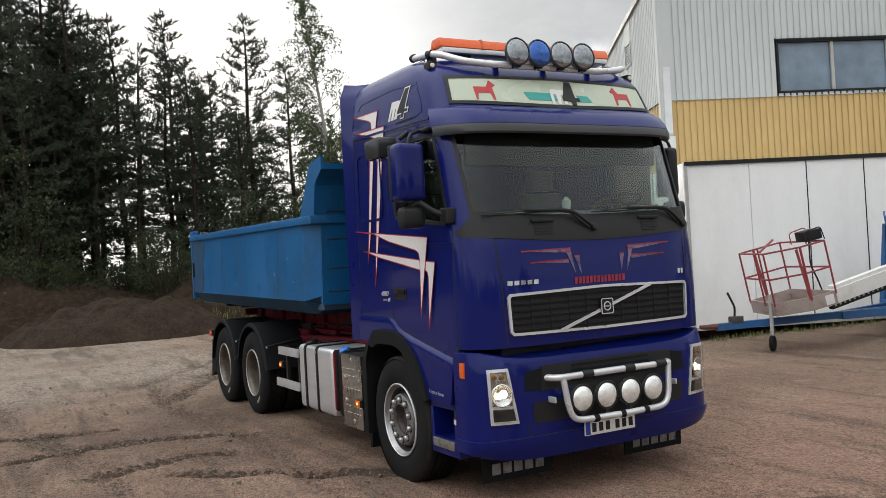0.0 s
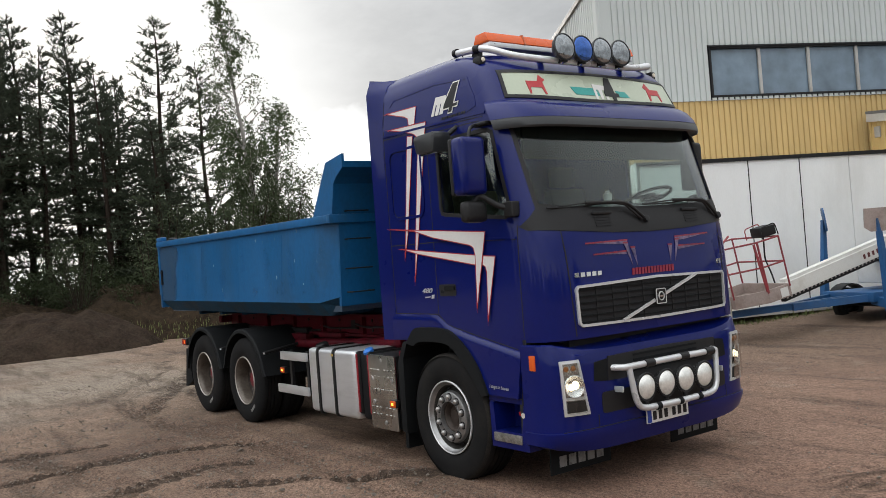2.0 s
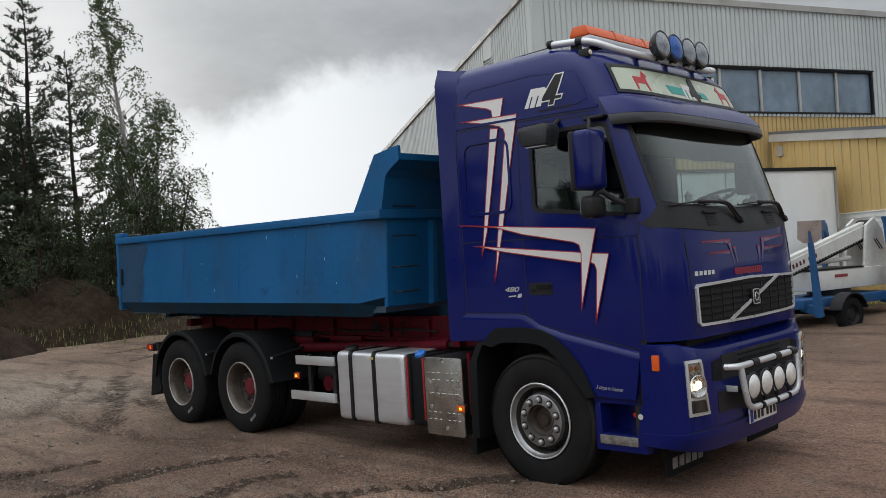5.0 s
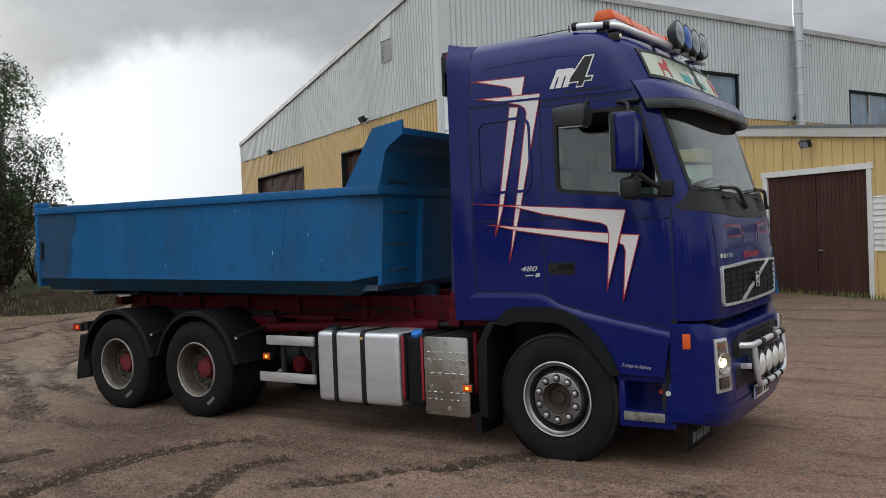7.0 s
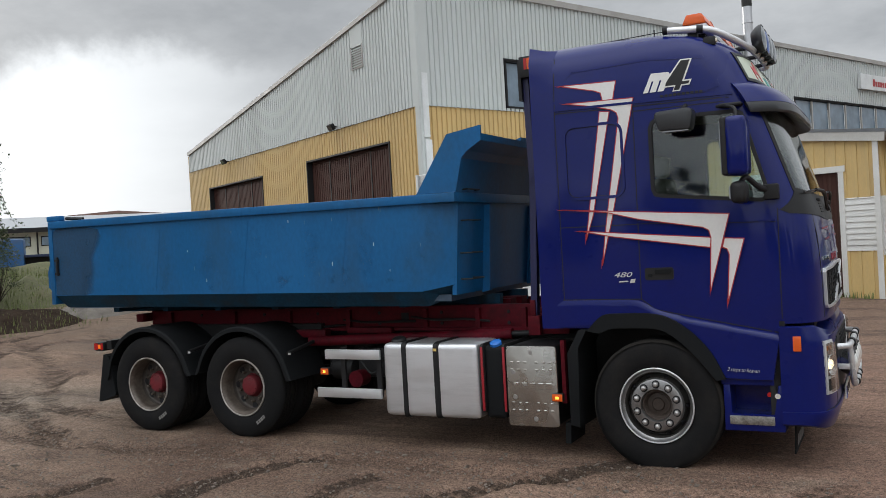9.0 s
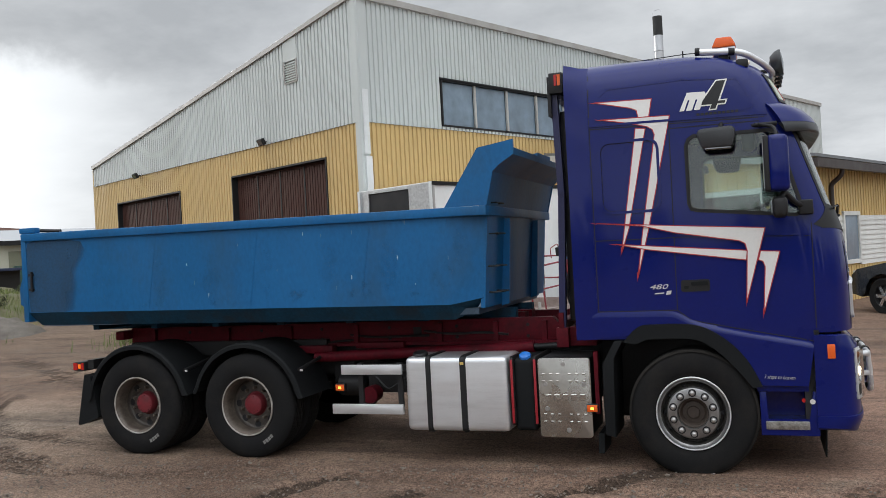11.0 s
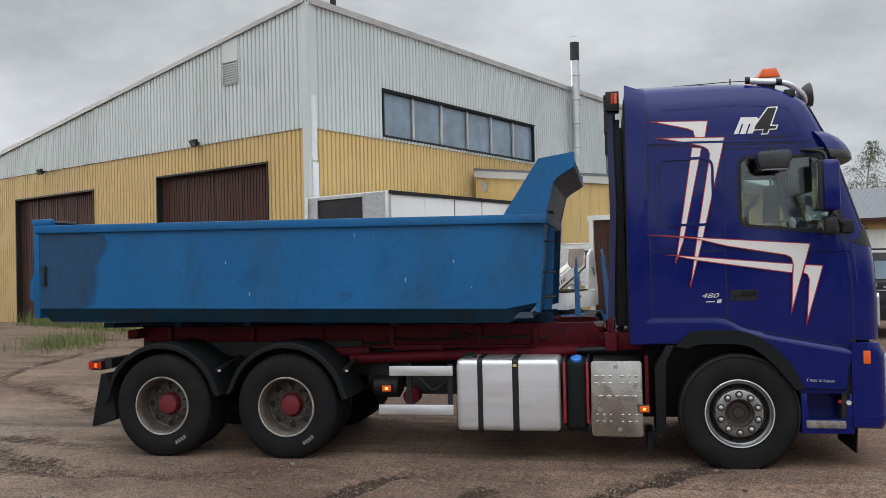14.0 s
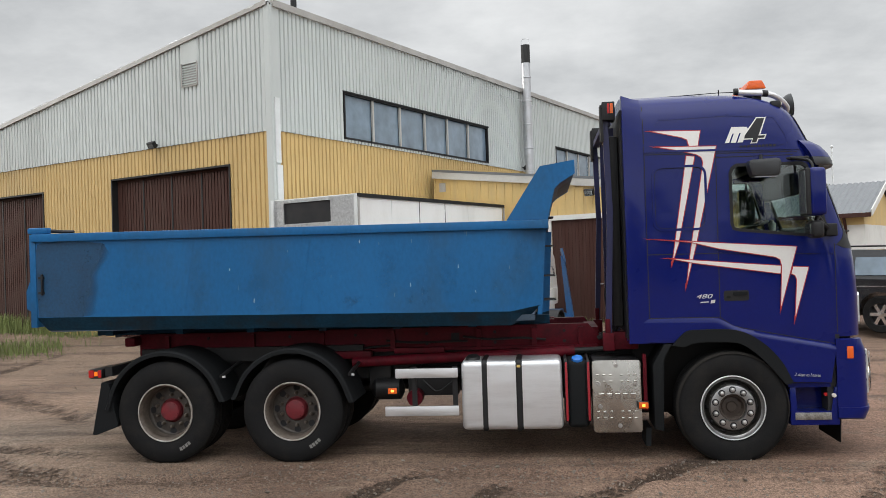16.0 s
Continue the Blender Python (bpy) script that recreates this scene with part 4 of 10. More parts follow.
        for i in range(n_p):
            pb = B()
            obox(pb, HC + HV * (a + i * w + 0.03) - FN * 0.03 + Vector((0, 0, zz0 + 0.05)), HV, FN, (0, 0, 1), w - 0.06, 0.012, zz1 - zz0 - 0.1)
            part("pane", pb, PANE, wob, smooth=None)
            if i:
                mb = B()
                obox(mb, HC + HV * (a + i * w - 0.035) + FN * 0.0 + Vector((0, 0, zz0 + 0.05)), HV, FN, (0, 0, 1), 0.07, 0.05, zz1 - zz0 - 0.1)
                part("mullion", mb, TRIM_GREY, wob, smooth=None)
    # louvre vent in the gable
    a, b, zz0, zz1 = vent
    vb = B()
    obox(vb, HC + HU * a + GN * 0.03 + Vector((0, 0, 7.03)), HU, GN, (0, 0, 1), b - a, 0.045, zz1 - 7.03)
    vob = part("wall_vent", vb, SHEET_WHITE, hall, "pale sheet cover over a louvre", smooth=None)
    for k in range(9):
        sl = B()
        z = zz0 + 0.03 + k * 0.062
        obox(sl, HC + HU * (a + 0.03) + GN * 0.02 + Vector((0, 0, z)), HU, (GN + Vector((0, 0, -0.6))).normalized(), (0, 0, 1), b - a - 0.06, 0.06, 0.03)
        part("slat", sl, SHEET_WHITE, vob, smooth=None)
    fr = B()
    for s in (a, b - 0.03):
        obox(fr, HC + HU * s + GN * 0.03 + Vector((0, 0, zz0)), HU, GN, (0, 0, 1), 0.03, 0.06, 0.6)
    obox(fr, HC + HU * a + GN * 0.03 + Vector((0, 0, zz0)), HU, GN, (0, 0, 1), b - a, 0.06, 0.03)
    obox(fr, HC + HU * a - GN * 0.02 + Vector((0, 0, zz0)), HU, GN, (0, 0, 1), b - a, 0.02, 0.6)
    part("vent_frame", fr, TRIM_GREY, vob, smooth=None)
    return hall


hall = build_hall()


def floodlight(p, nrm, label="small black floodlight on the wall"):
    p, nrm = Vector(p), Vector(nrm)
    side = Vector((-nrm.y, nrm.x, 0))
    f = thing("floodlight", p, label, "floodlight", "floodlights on the walls")
    bm = B(); tube(bm, [p, p + nrm * 0.16], 0.018, 8); tube(bm, [p + nrm * 0.16 - side * 0.1, p + nrm * 0.16 + side * 0.1], 0.012, 8)
    part("arm", bm, BLACK, f)
    d = (nrm + Vector((0, 0, -0.55))).normalized()
    up = d.cross(side).normalized()
    bm = B(); obox(bm, p + nrm * 0.14 - side * 0.13 - up * 0.08, side, up, d, 0.26, 0.17, 0.10, 0.012)
    part("housing", bm, BLACK, f)
    bm = B(); obox(bm, p + nrm * 0.14 + d * 0.102 - side * 0.11 - up * 0.065, side, up, d, 0.22, 0.14, 0.006)
    part("lens", bm, LENS_DARK, f)
    return f


floodlight(HC + HU * 4.08 + GN * 0.05 + Vector((0, 0, 5.15)), GN)
floodlight(HC + HU * 12.2 + GN * 0.05 + Vector((0, 0, 5.08)), GN)


def build_flue():
    p = HC + HV * 13.4 + FN * 0.35
    f = thing("flue_pipe", p + Vector((0, 0, 4.0)), "tall steel flue pipe with a sooty top", "flue")
    bm = B(); tube(bm, [p + Vector((0, 0, z)) for z in (3.9, 6, 8.95)], 0.155, 24)
    part("pipe", bm, FLUE, f)
    bm = B(); tube(bm, [p + Vector((0, 0, z)) for z in (8.95, 9.6)], 0.16, 24)
    part("sooty_top", bm, SOOT, f, "black sooty end section")
    for z in (5.0, 5.85, 6.7, 7.55, 8.4):
        bm = B(); lathe(bm, [(0.155, 0), (0.172, 0.01), (0.172, 0.05), (0.155, 0.06)], p + Vector((0, 0, z)), (0, 0, 1), 24)
        part("collar", bm, FLUE, f)
    bm = B(); tube(bm, bend([p + Vector((-0.14, 0, 9.6)), p + Vector((-0.14, 0, 9.83)), p + Vector((0.14, 0, 9.83)), p + Vector((0.14, 0, 9.6))], 0.12), 0.008, 6)
    part("top_hoop", bm, FLUE, f)
    bm = B(); tube(bm, [p + HV * -1.7 - FN * 0.3 + Vector((0, 0, 7.6)), p + Vector((0, 0, 7.55))], 0.014, 6); tube(bm, [p + HV * 1.2 - FN * 0.3 + Vector((0, 0, 7.6)), p + Vector((0, 0, 7.55))], 0.014, 6)
    part("stay", bm, FLUE, f, "thin wall stays")


build_flue()


def build_wall_sign():
    p = HC + HV * 21.35 + FN * 0.08
    s = thing("wall_sign", p + Vector((0, 0, 6.86)), "white company sign with red lettering on the hall", "sign")
    bm = B(); obox(bm, p + Vector((0, 0, 6.86)), HV, FN, (0, 0, 1), 3.4, 0.12, 0.58)
    part("panel", bm, TRIM_WHITE, s, smooth=None)
    bm = B()
    for k in range(9):
        obox(bm, p + HV * (1.0 + k * 0.2) + FN * 0.125 + Vector((0, 0, 7.0)), HV, FN, (0, 0, 1), 0.15, 0.006, 0.2 if k else 0.28)
    part("lettering", bm, RED, s, "red bars for lettering", smooth=None)


build_wall_sign()

# ---------------------------------------------------------------- low annexe
AX = Vector((-5.27, 16.71, 0))              # where the annexe meets the hall front
AD = Vector((0.893, -0.450, 0)).normalized()   # along its end wall, out from the hall
AN = Vector((-0.450, -0.893, 0)).normalized()
AL = 7.3


def annexe_top(s):
    return 4.40 - 0.119 * s


def board_wall(parent, p0, d, nrm, spans, mat_, name="board", pitch=0.26):
    """Upright boards with cover strips: spans of (s0, s1, z0, z1 or function)."""
    for s0, s1, z0, z1 in spans:
        f1 = z1 if callable(z1) else (lambda s, z=z1: z)
        k = s0
        while k < s1 - 1e-6:
            e = min(k + pitch, s1)
            for piece, a, b, o, t in ((name, k, e, 0.0, 0.02), ("cover_strip", k, min(k + 0.055, e), 0.02, 0.022)):
                bm = B()
                q = [p0 + d * a + Vector((0, 0, z0)), p0 + d * b + Vector((0, 0, z0)), p0 + d * b + Vector((0, 0, f1(b))), p0 + d * a + Vector((0, 0, f1(a)))]
                lo = [bm.verts.new(v + nrm * o) for v in q]
                hi = [bm.verts.new(v + nrm * (o + t)) for v in q]
                bm.faces.new(lo); bm.faces.new(hi)
                for i in range(4):
                    bm.faces.new((lo[i], lo[(i + 1) % 4], hi[(i + 1) % 4], hi[i]))
                part(piece, bm, mat_, parent, smooth=None)
            k = e


def lap_boards(parent, p0, d, nrm, s0, s1, z0, z1, pitch=0.125):
    z = z0
    while z < z1 - 1e-3:
        bm = B()
        h = min(pitch, z1 - z)
        q0, q1 = p0 + d * s0, p0 + d * s1
        vs = [bm.verts.new(p + nrm * o + Vector((0, 0, zz))) for p in (q0, q1) for o, zz in ((0.0, z), (0.045, z), (0.022, z + h), (0.0, z + h))]
        for f in ((0, 1, 2, 3), (7, 6, 5, 4), (0, 4, 5, 1), (1, 5, 6, 2), (2, 6, 7, 3), (3, 7, 4, 0)):
            bm.faces.new([vs[i] for i in f])
        part("lap_board", bm, WOOD_WHITE, parent, smooth=None)
        z += h


def build_annexe():
    an = thing("annexe", AX, "low ochre boarded annexe with white boarding and brown double door", "annexe")
    e = AX + AD * AL
    d0, d1, dz0, dz1 = 3.82, 6.40, 0.18, 2.93
    board_wall(an, AX, AD, AN, [(0, d0 - 0.12, 2.35, annexe_top), (d0 - 0.12, d1 + 0.12, dz1 + 0.12, annexe_top), (d1 + 0.12, AL, 2.35, annexe_top),
                                (0, d0 - 0.12, 0, 1.2), (d1 + 0.12, AL, 0, 1.2)], WOOD_YELLOW)
    lap_boards(an, AX, AD, AN, 0, d0 - 0.12, 1.2, 2.35)
    lap_boards(an, AX, AD, AN, d1 + 0.12, AL, 1.2, 2.35)
    core = B()
    for s0, s1, z0, z1 in ((0.02, d0 - 0.06, 0, 3.4), (d1 + 0.06, AL - 0.02, 0, 3.4), (d0 - 0.06, d1 + 0.06, dz1 + 0.06, 3.4)):
        obox(core, AX + AD * s0 - AN * 0.12 + Vector((0, 0, z0)), AD, AN, (0, 0, 1), s1 - s0, 0.118, z1 - z0)
    part("wall_core", core, WOOD_YELLOW, an, smooth=None)
    # double door with white frame
    fr = B()
    for s in (d0 - 0.12, d1):
        obox(fr, AX + AD * s + AN * 0.0 + Vector((0, 0, 0.1)), AD, AN, (0, 0, 1), 0.12, 0.06, dz1 - 0.1)
    obox(fr, AX + AD * (d0 - 0.16) + Vector((0, 0, dz1)), AD, AN, (0, 0, 1), d1 - d0 + 0.32, 0.07, 0.13)
    part("door_frame", fr, WOOD_WHITE, an, "white painted door frame", smooth=None)
    mid = (d0 + d1) / 2
    for a, b in ((d0, mid - 0.008), (mid + 0.008, d1)):
        db = B(); obox(db, AX + AD * a - AN * 0.06 + Vector((0, 0, dz0)), AD, AN, (0, 0, 1), b - a, 0.05, dz1 - dz0)
        leaf = part("door_leaf", db, BROWN, an, "brown sheet door leaf", smooth=None)
        k = a
        while k < b - 0.03:
            rb = B(); obox(rb, AX + AD * (k + 0.01) - AN * 0.01 + Vector((0, 0, dz0 + 0.02)), AD, AN, (0, 0, 1), 0.075, 0.008, dz1 - dz0 - 0.04)
            part("rib", rb, BROWN, leaf, smooth=None)
            k += 0.10
    hb = B(); obox(hb, AX + AD * (mid + 0.06) + AN * 0.002 + Vector((0, 0, 1.2)), AD, AN, (0, 0, 1), 0.12, 0.04, 0.03)
    part("door_handle", hb, CHROME, an, "small bright door handle")
    # fascia
    fb = B()
    bar(fb, AX + Vector((0, 0, annexe_top(0) + 0.09)), e + AD * 0.2 + Vector((0, 0, annexe_top(AL + 0.2) + 0.09)), AN, 0.24, 0.05, 0.06)
    part("fascia", fb, FASCIA, an, "weathered grey fascia", smooth=None)
    # roof, side wall with gutter
    rb = B()
    ln = 9.0
    q = [AX - AN * -0.12 + Vector((0, 0, annexe_top(0) + 0.16)), e + AD * 0.45 + AN * 0.12 + Vector((0, 0, annexe_top(AL + 0.45) + 0.16))]
    q += [q[1] + HV * ln, q[0] + HV * ln]
    lo = [rb.verts.new(v) for v in q]; hi = [rb.verts.new(v + Vector((0, 0, 0.07))) for v in q]
    rb.faces.new(lo); rb.faces.new(hi)
    for i in range(4):
        rb.faces.new((lo[i], lo[(i + 1) % 4], hi[(i + 1) % 4], hi[i]))
    part("roof", rb, ROOF_GREY, an, "low sloping felt roof", smooth=None)
    sn = Vector((HV.y, -HV.x, 0))
    top = annexe_top(AL)
    win = (2.55, 3.75, 1.15, 2.45)
    board_wall(an, e, HV, sn, [(0, ln, 2.35, top), (0, ln, 0, 1.1)], WOOD_YELLOW, "side_board", 0.2)
    lap_boards(an, e, HV, sn, 0, win[0], 1.1, 2.35)
    lap_boards(an, e, HV, sn, win[1], ln, 1.1, 2.35)
    sb = B(); obox(sb, e - sn * 0.12, HV, sn, (0, 0, 1), ln, 0.118, top)
    part("side_wall_core", sb, WOOD_YELLOW, an, smooth=None)
    wf = B()
    for s in (win[0], win[1] - 0.1):
        obox(wf, e + HV * s + Vector((0, 0, win[2])), HV, sn, (0, 0, 1), 0.1, 0.07, win[3] - win[2])
    for z in (win[2], win[3] - 0.1):
        obox(wf, e + HV * win[0] + Vector((0, 0, z)), HV, sn, (0, 0, 1), win[1] - win[0], 0.072, 0.1)
    wob = part("window_frame", wf, WOOD_WHITE, an, "white window frame", smooth=None)
    pb = B(); obox(pb, e + HV * (win[0] + 0.1) + sn * 0.02 + Vector((0, 0, win[2] + 0.1)), HV, sn, (0, 0, 1), 1.0, 0.01, 1.1)
    part("pane", pb, PANE, wob, smooth=None)
    gb = B(); bar(gb, e - HV * 0.1 + sn * 0.38 + Vector((0, 0, top - 0.02)), e + HV * ln + sn * 0.38 + Vector((0, 0, top - 0.02)), sn, 0.2, 0.14, -0.05)
    part("gutter", gb, mat("brown_gutter", (0.035, 0.026, 0.024), 0.5), an, "dark brown gutter board", smooth=None)
    pb = B()
    p = e + HV * 1.75
    tube(pb, bend([p + sn * 0.36 + Vector((0, 0, top - 0.1)), p + sn * 0.34 + Vector((0, 0, top - 0.25)), p + sn * 0.09 + Vector((0, 0, top - 0.45)), p + sn * 0.09 + Vector((0, 0, 0.2))], 0.08), 0.055, 12)
    part("downpipe", pb, mat("brown_pipe", (0.03, 0.022, 0.02), 0.45), an, "dark brown downpipe")
    cb = B(); obox(cb, e - AD * 0.1 + AN * 0.045, AD, AN, (0, 0, 1), 0.12, 0.02, top); 
    part("corner_board", cb, WOOD_WHITE, an, smooth=None)
    # small vent near the hall
    vb = B(); obox(vb, AX + AD * 0.22 + AN * 0.045 + Vector((0, 0, 3.95)), AD, AN, (0, 0, 1), 0.2, 0.03, 0.26)
    part("air_vent", vb, TRIM_GREY, an, "small grey air vent", smooth=None)


build_annexe()
floodlight(AX + AD * 5.06 + AN * 0.05 + Vector((0, 0, 3.62)), AN)
floodlight(HC + HV * 13.4 + FN * 0.06 + Vector((0, 0, 5.2)), FN)


# ---------------------------------------------------------------- white insulated box body by the hall
def build_box_body():
    o = Vector((-5.74, 8.83, 0))              # near outer corner on the ground
    L, W, z0, z1 = 6.85, 2.5, 0.18, 3.42
    bx = thing("box_body", o, "white insulated lorry box set down beside the hall", "box body")
    bm = B(); obox(bm, o + HU * 0.04 + HV * 0.04 + Vector((0, 0, z0)), HV, HU, (0, 0, 1), L - 0.08, W - 0.08, z1 - z0)
    part("box_core", bm, PANEL, bx, smooth=None)
    edges = [0.05, 1.29, 2.45, 3.63, 4.80, 6.74]
    for a, b in zip(edges, edges[1:]):
        pb = B(); obox(pb, o + HV * (a + 0.006) + HU * 0.04 + Vector((0, 0, z0 + 0.06)), HV, -HU, (0, 0, 1), b - a - 0.012, 0.03, z1 - z0 - 0.14, 0.004)
        part("side_panel", pb, PANEL, bx, smooth=None)
    for s in (2.45, 3.63):
        pb = B(); obox(pb, o + HV * (s - 0.011) + HU * 0.038 + Vector((0, 0, z0 + 0.06)), HV, -HU, (0, 0, 1), 0.022, 0.033, z1 - z0 - 0.14)
        part("panel_joint", pb, DARK_FRAME, bx, "dark joint between panels", smooth=None)
    rb = B()
    obox(rb, o + HV * 0 + HU * 0.02 + Vector((0, 0, z1 - 0.075)), HV, -HU, (0, 0, 1), L, 0.045, 0.075)
    part("top_rail", rb, DARK_FRAME, bx, "dark brown top rail", smooth=None)
    rb = B()
    obox(rb, o + HU * 0.02 + Vector((0, 0, z0)), HV, -HU, (0, 0, 1), L, 0.05, 0.055)
    part("bottom_rail", rb, TRIM_GREY, bx, "grey metal bottom rail", smooth=None)
    for s in (0.0, L - 0.05):
        rb = B()
        obox(rb, o + HV * s + HU * 0.02 + Vector((0, 0, z0 + 0.06)), HV, -HU, (0, 0, 1), 0.05, 0.045, z1 - z0 - 0.14)
        part("edge_rail", rb, TRIM_GREY, bx, "grey metal edge rail", smooth=None)
    # end wall: checker plate round a dark cooler opening
    en = -HV
    for u0, u1, a, b in ((0, 0.75, 0.1, 3.4), (2.13, W, 0.1, 3.4), (0.75, 2.13, 0.1, 2.87), (0.75, 2.13, 3.33, 3.4)):
        cb = B(); obox(cb, o + HU * u0 + Vector((0, 0, a)) + HV * 0.035, HU, en, (0, 0, 1), u1 - u0, 0.03, b - a)
        part("end_plate", cb, CHECKER, bx, "ribbed aluminium checker plate", smooth=None)
    cb = B(); obox(cb, o + HU * 0.75 + Vector((0, 0, 2.87)) + HV * 0.06, HU, en, (0, 0, 1), 1.38, 0.03, 0.46)
    part("cooler_opening", cb, GAP, bx, "black opening of the cooling unit", smooth=None)
    for u in (0.0, W - 0.08):
        cb = B()
        obox(cb, o + HU * u + Vector((0, 0, z0)) + HV * 0.0, HU, en, (0, 0, 1), 0.08, 0.02, z1 - z0)
        part("corner_post", cb, TRIM_WHITE, bx, smooth=None)
    for s in (0.4, 3.2, 6.1):
        for u in (0.2, W - 0.5):
            fb = B(); obox(fb, o + HV * s + HU * u + Vector((0, 0, G - 0.02)), HV, HU, (0, 0, 1), 0.3, 0.3, z0 - G + 0.02)
            part("timber_block", fb, BARK, bx, "timber block under the box", smooth=None)


build_box_body()


# ---------------------------------------------------------------- the lorry: x forward, its near side at y = 0
CY = 1.25                                   # middle of the lorry
NP = 5.0


def lerp(tab, v):
    if v <= tab[0][0]:
        return tab[0][1]
    for (a, x), (b, y) in zip(tab, tab[1:]):
        if v <= b:
            return x + (y - x) * (v - a) / (b - a)
    return tab[-1][1]


HW = [(0.6, 1.235), (2.85, 1.235), (3.05, 1.23), (3.20, 1.215), (3.36, 1.185), (3.46, 1.13), (3.53, 1.03), (3.57, 0.88)]
XF = [(0.6, 1.335), (1.55, 1.335), (1.80, 1.32), (1.97, 1.295), (2.12, 1.25), (2.72, 1.06), (2.95, 0.965), (3.06, 0.905), (3.28, 0.80),
      (3.38, 0.72), (3.45, 0.60), (3.51, 0.44), (3.55, 0.26), (3.57, 0.10)]
XR = -0.965                                 # back edge of the cab and its fairing


def front_at(y, z, off=0.0, grow=0.0):
    """A point on the cab's front at a side place and height, off metres out of it."""
    w, f = lerp(HW, z) + grow, lerp(XF, z) + grow
    c = f - 0.62
    t = max(-0.9995, min(0.9995, (y - CY) / w))
    x = c + 0.62 * (1 - abs(t) ** NP) ** (1 / NP)
    nx, ny = 1.0, (abs(t) ** (NP - 1)) * (1 if t > 0 else -1) / max(0.08, (1 - abs(t) ** NP) ** ((NP - 1) / NP)) * 0.62 / w
    n = math.hypot(nx, ny)
    return Vector((x + off * nx / n, y + off * ny / n, z))


def side_at(x, z, off=0.0, left=False):
    """A point on the cab's near side."""
    w, f = lerp(HW, z), lerp(XF, z)
    t = max(0.0, min(0.999, (x - (f - 0.62)) / 0.62))
    y = w * (1 - t ** NP) ** (1 / NP) + off
    return Vector((x, CY + y if left else CY - y, z))


def lay(polys, fmap, off, thick, step=0.12):
    """Plates cut to polygons and laid over a curved surface."""
    bm = B()
    for poly in polys:
        bm.faces.new([bm.verts.new((a, b, 0)) for a, b in poly])
    bmesh.ops.remove_doubles(bm, verts=bm.verts, dist=1e-5)
    for ax in (0, 1):
        vals = [v.co[ax] for v in bm.verts]
        k = math.floor(min(vals) / step) + 1
        while k * step < max(vals):
            co, no = [0, 0, 0], [0, 0, 0]
            co[ax], no[ax] = k * step, 1
            bmesh.ops.bisect_plane(bm, geom=bm.verts[:] + bm.edges[:] + bm.faces[:], plane_co=co, plane_no=no)
            k += 1
    if thick:
        r = bmesh.ops.extrude_face_region(bm, geom=bm.faces[:])
        for v in r["geom"]:
            if isinstance(v, bmesh.types.BMVert):
                v.co.z = 1
    for v in bm.verts:
        v.co = fmap(v.co.x, v.co.y, off if v.co.z > 0.5 or not thick else off - thick)
    return bm


def inset(poly, w):
    """A convex polygon drawn in by w on all sides."""
    area = sum(a[0] * b[1] - b[0] * a[1] for a, b in zip(poly, poly[1:] + poly[:1]))
    s = 1 if area > 0 else -1
    lines = []
    for a, b in zip(poly, poly[1:] + poly[:1]):
        d = Vector((b[0] - a[0], b[1] - a[1])).normalized()
        nrm = Vector((-d.y, d.x)) * s
        lines.append((Vector(a) + nrm * w, d))
    out = []
    for (p, d), (q, e) in zip([lines[-1]] + lines[:-1], lines):
        den = d.x * e.y - d.y * e.x
        t = ((q.x - p.x) * e.y - (q.y - p.y) * e.x) / den if abs(den) > 1e-6 else 0
        out.append(tuple(p + d * t) if abs(den) > 1e-6 else tuple(q))
    return out


def ring(poly, w):
    inner = inset(poly, w)
    k = len(poly)
    return [[poly[i], poly[(i + 1) % k], inner[(i + 1) % k], inner[i]] for i in range(k)]


def rounded(x0, x1, z0, z1, r, n=4):
    out = []
    for cx, cz, a in ((x1 - r, z1 - r, 0), (x0 + r, z1 - r, 90), (x0 + r, z0 + r, 180), (x1 - r, z0 + r, 270)):
        for i in range(n + 1):
            t = radians(a + 90 * i / n)
            out.append((cx + r * math.cos(t), cz + r * math.sin(t)))
    return out


def ribbon(pts, w):
    """Thin strips along a line of 2D points."""
    out = []
    for a, b in zip(pts, pts[1:]):
        d = Vector((b[0] - a[0], b[1] - a[1]))
        n = Vector((-d.y, d.x)).normalized() * w / 2
        e = d.normalized() * w * 0.3
        a2, b2 = Vector(a) - e, Vector(b) + e
        out.append([tuple(a2 - n), tuple(b2 - n), tuple(b2 + n), tuple(a2 + n)])
    return out


def near(x, z, o):
    return side_at(x, z, o)


def front(y, z, o):
    return front_at(y, z, o)


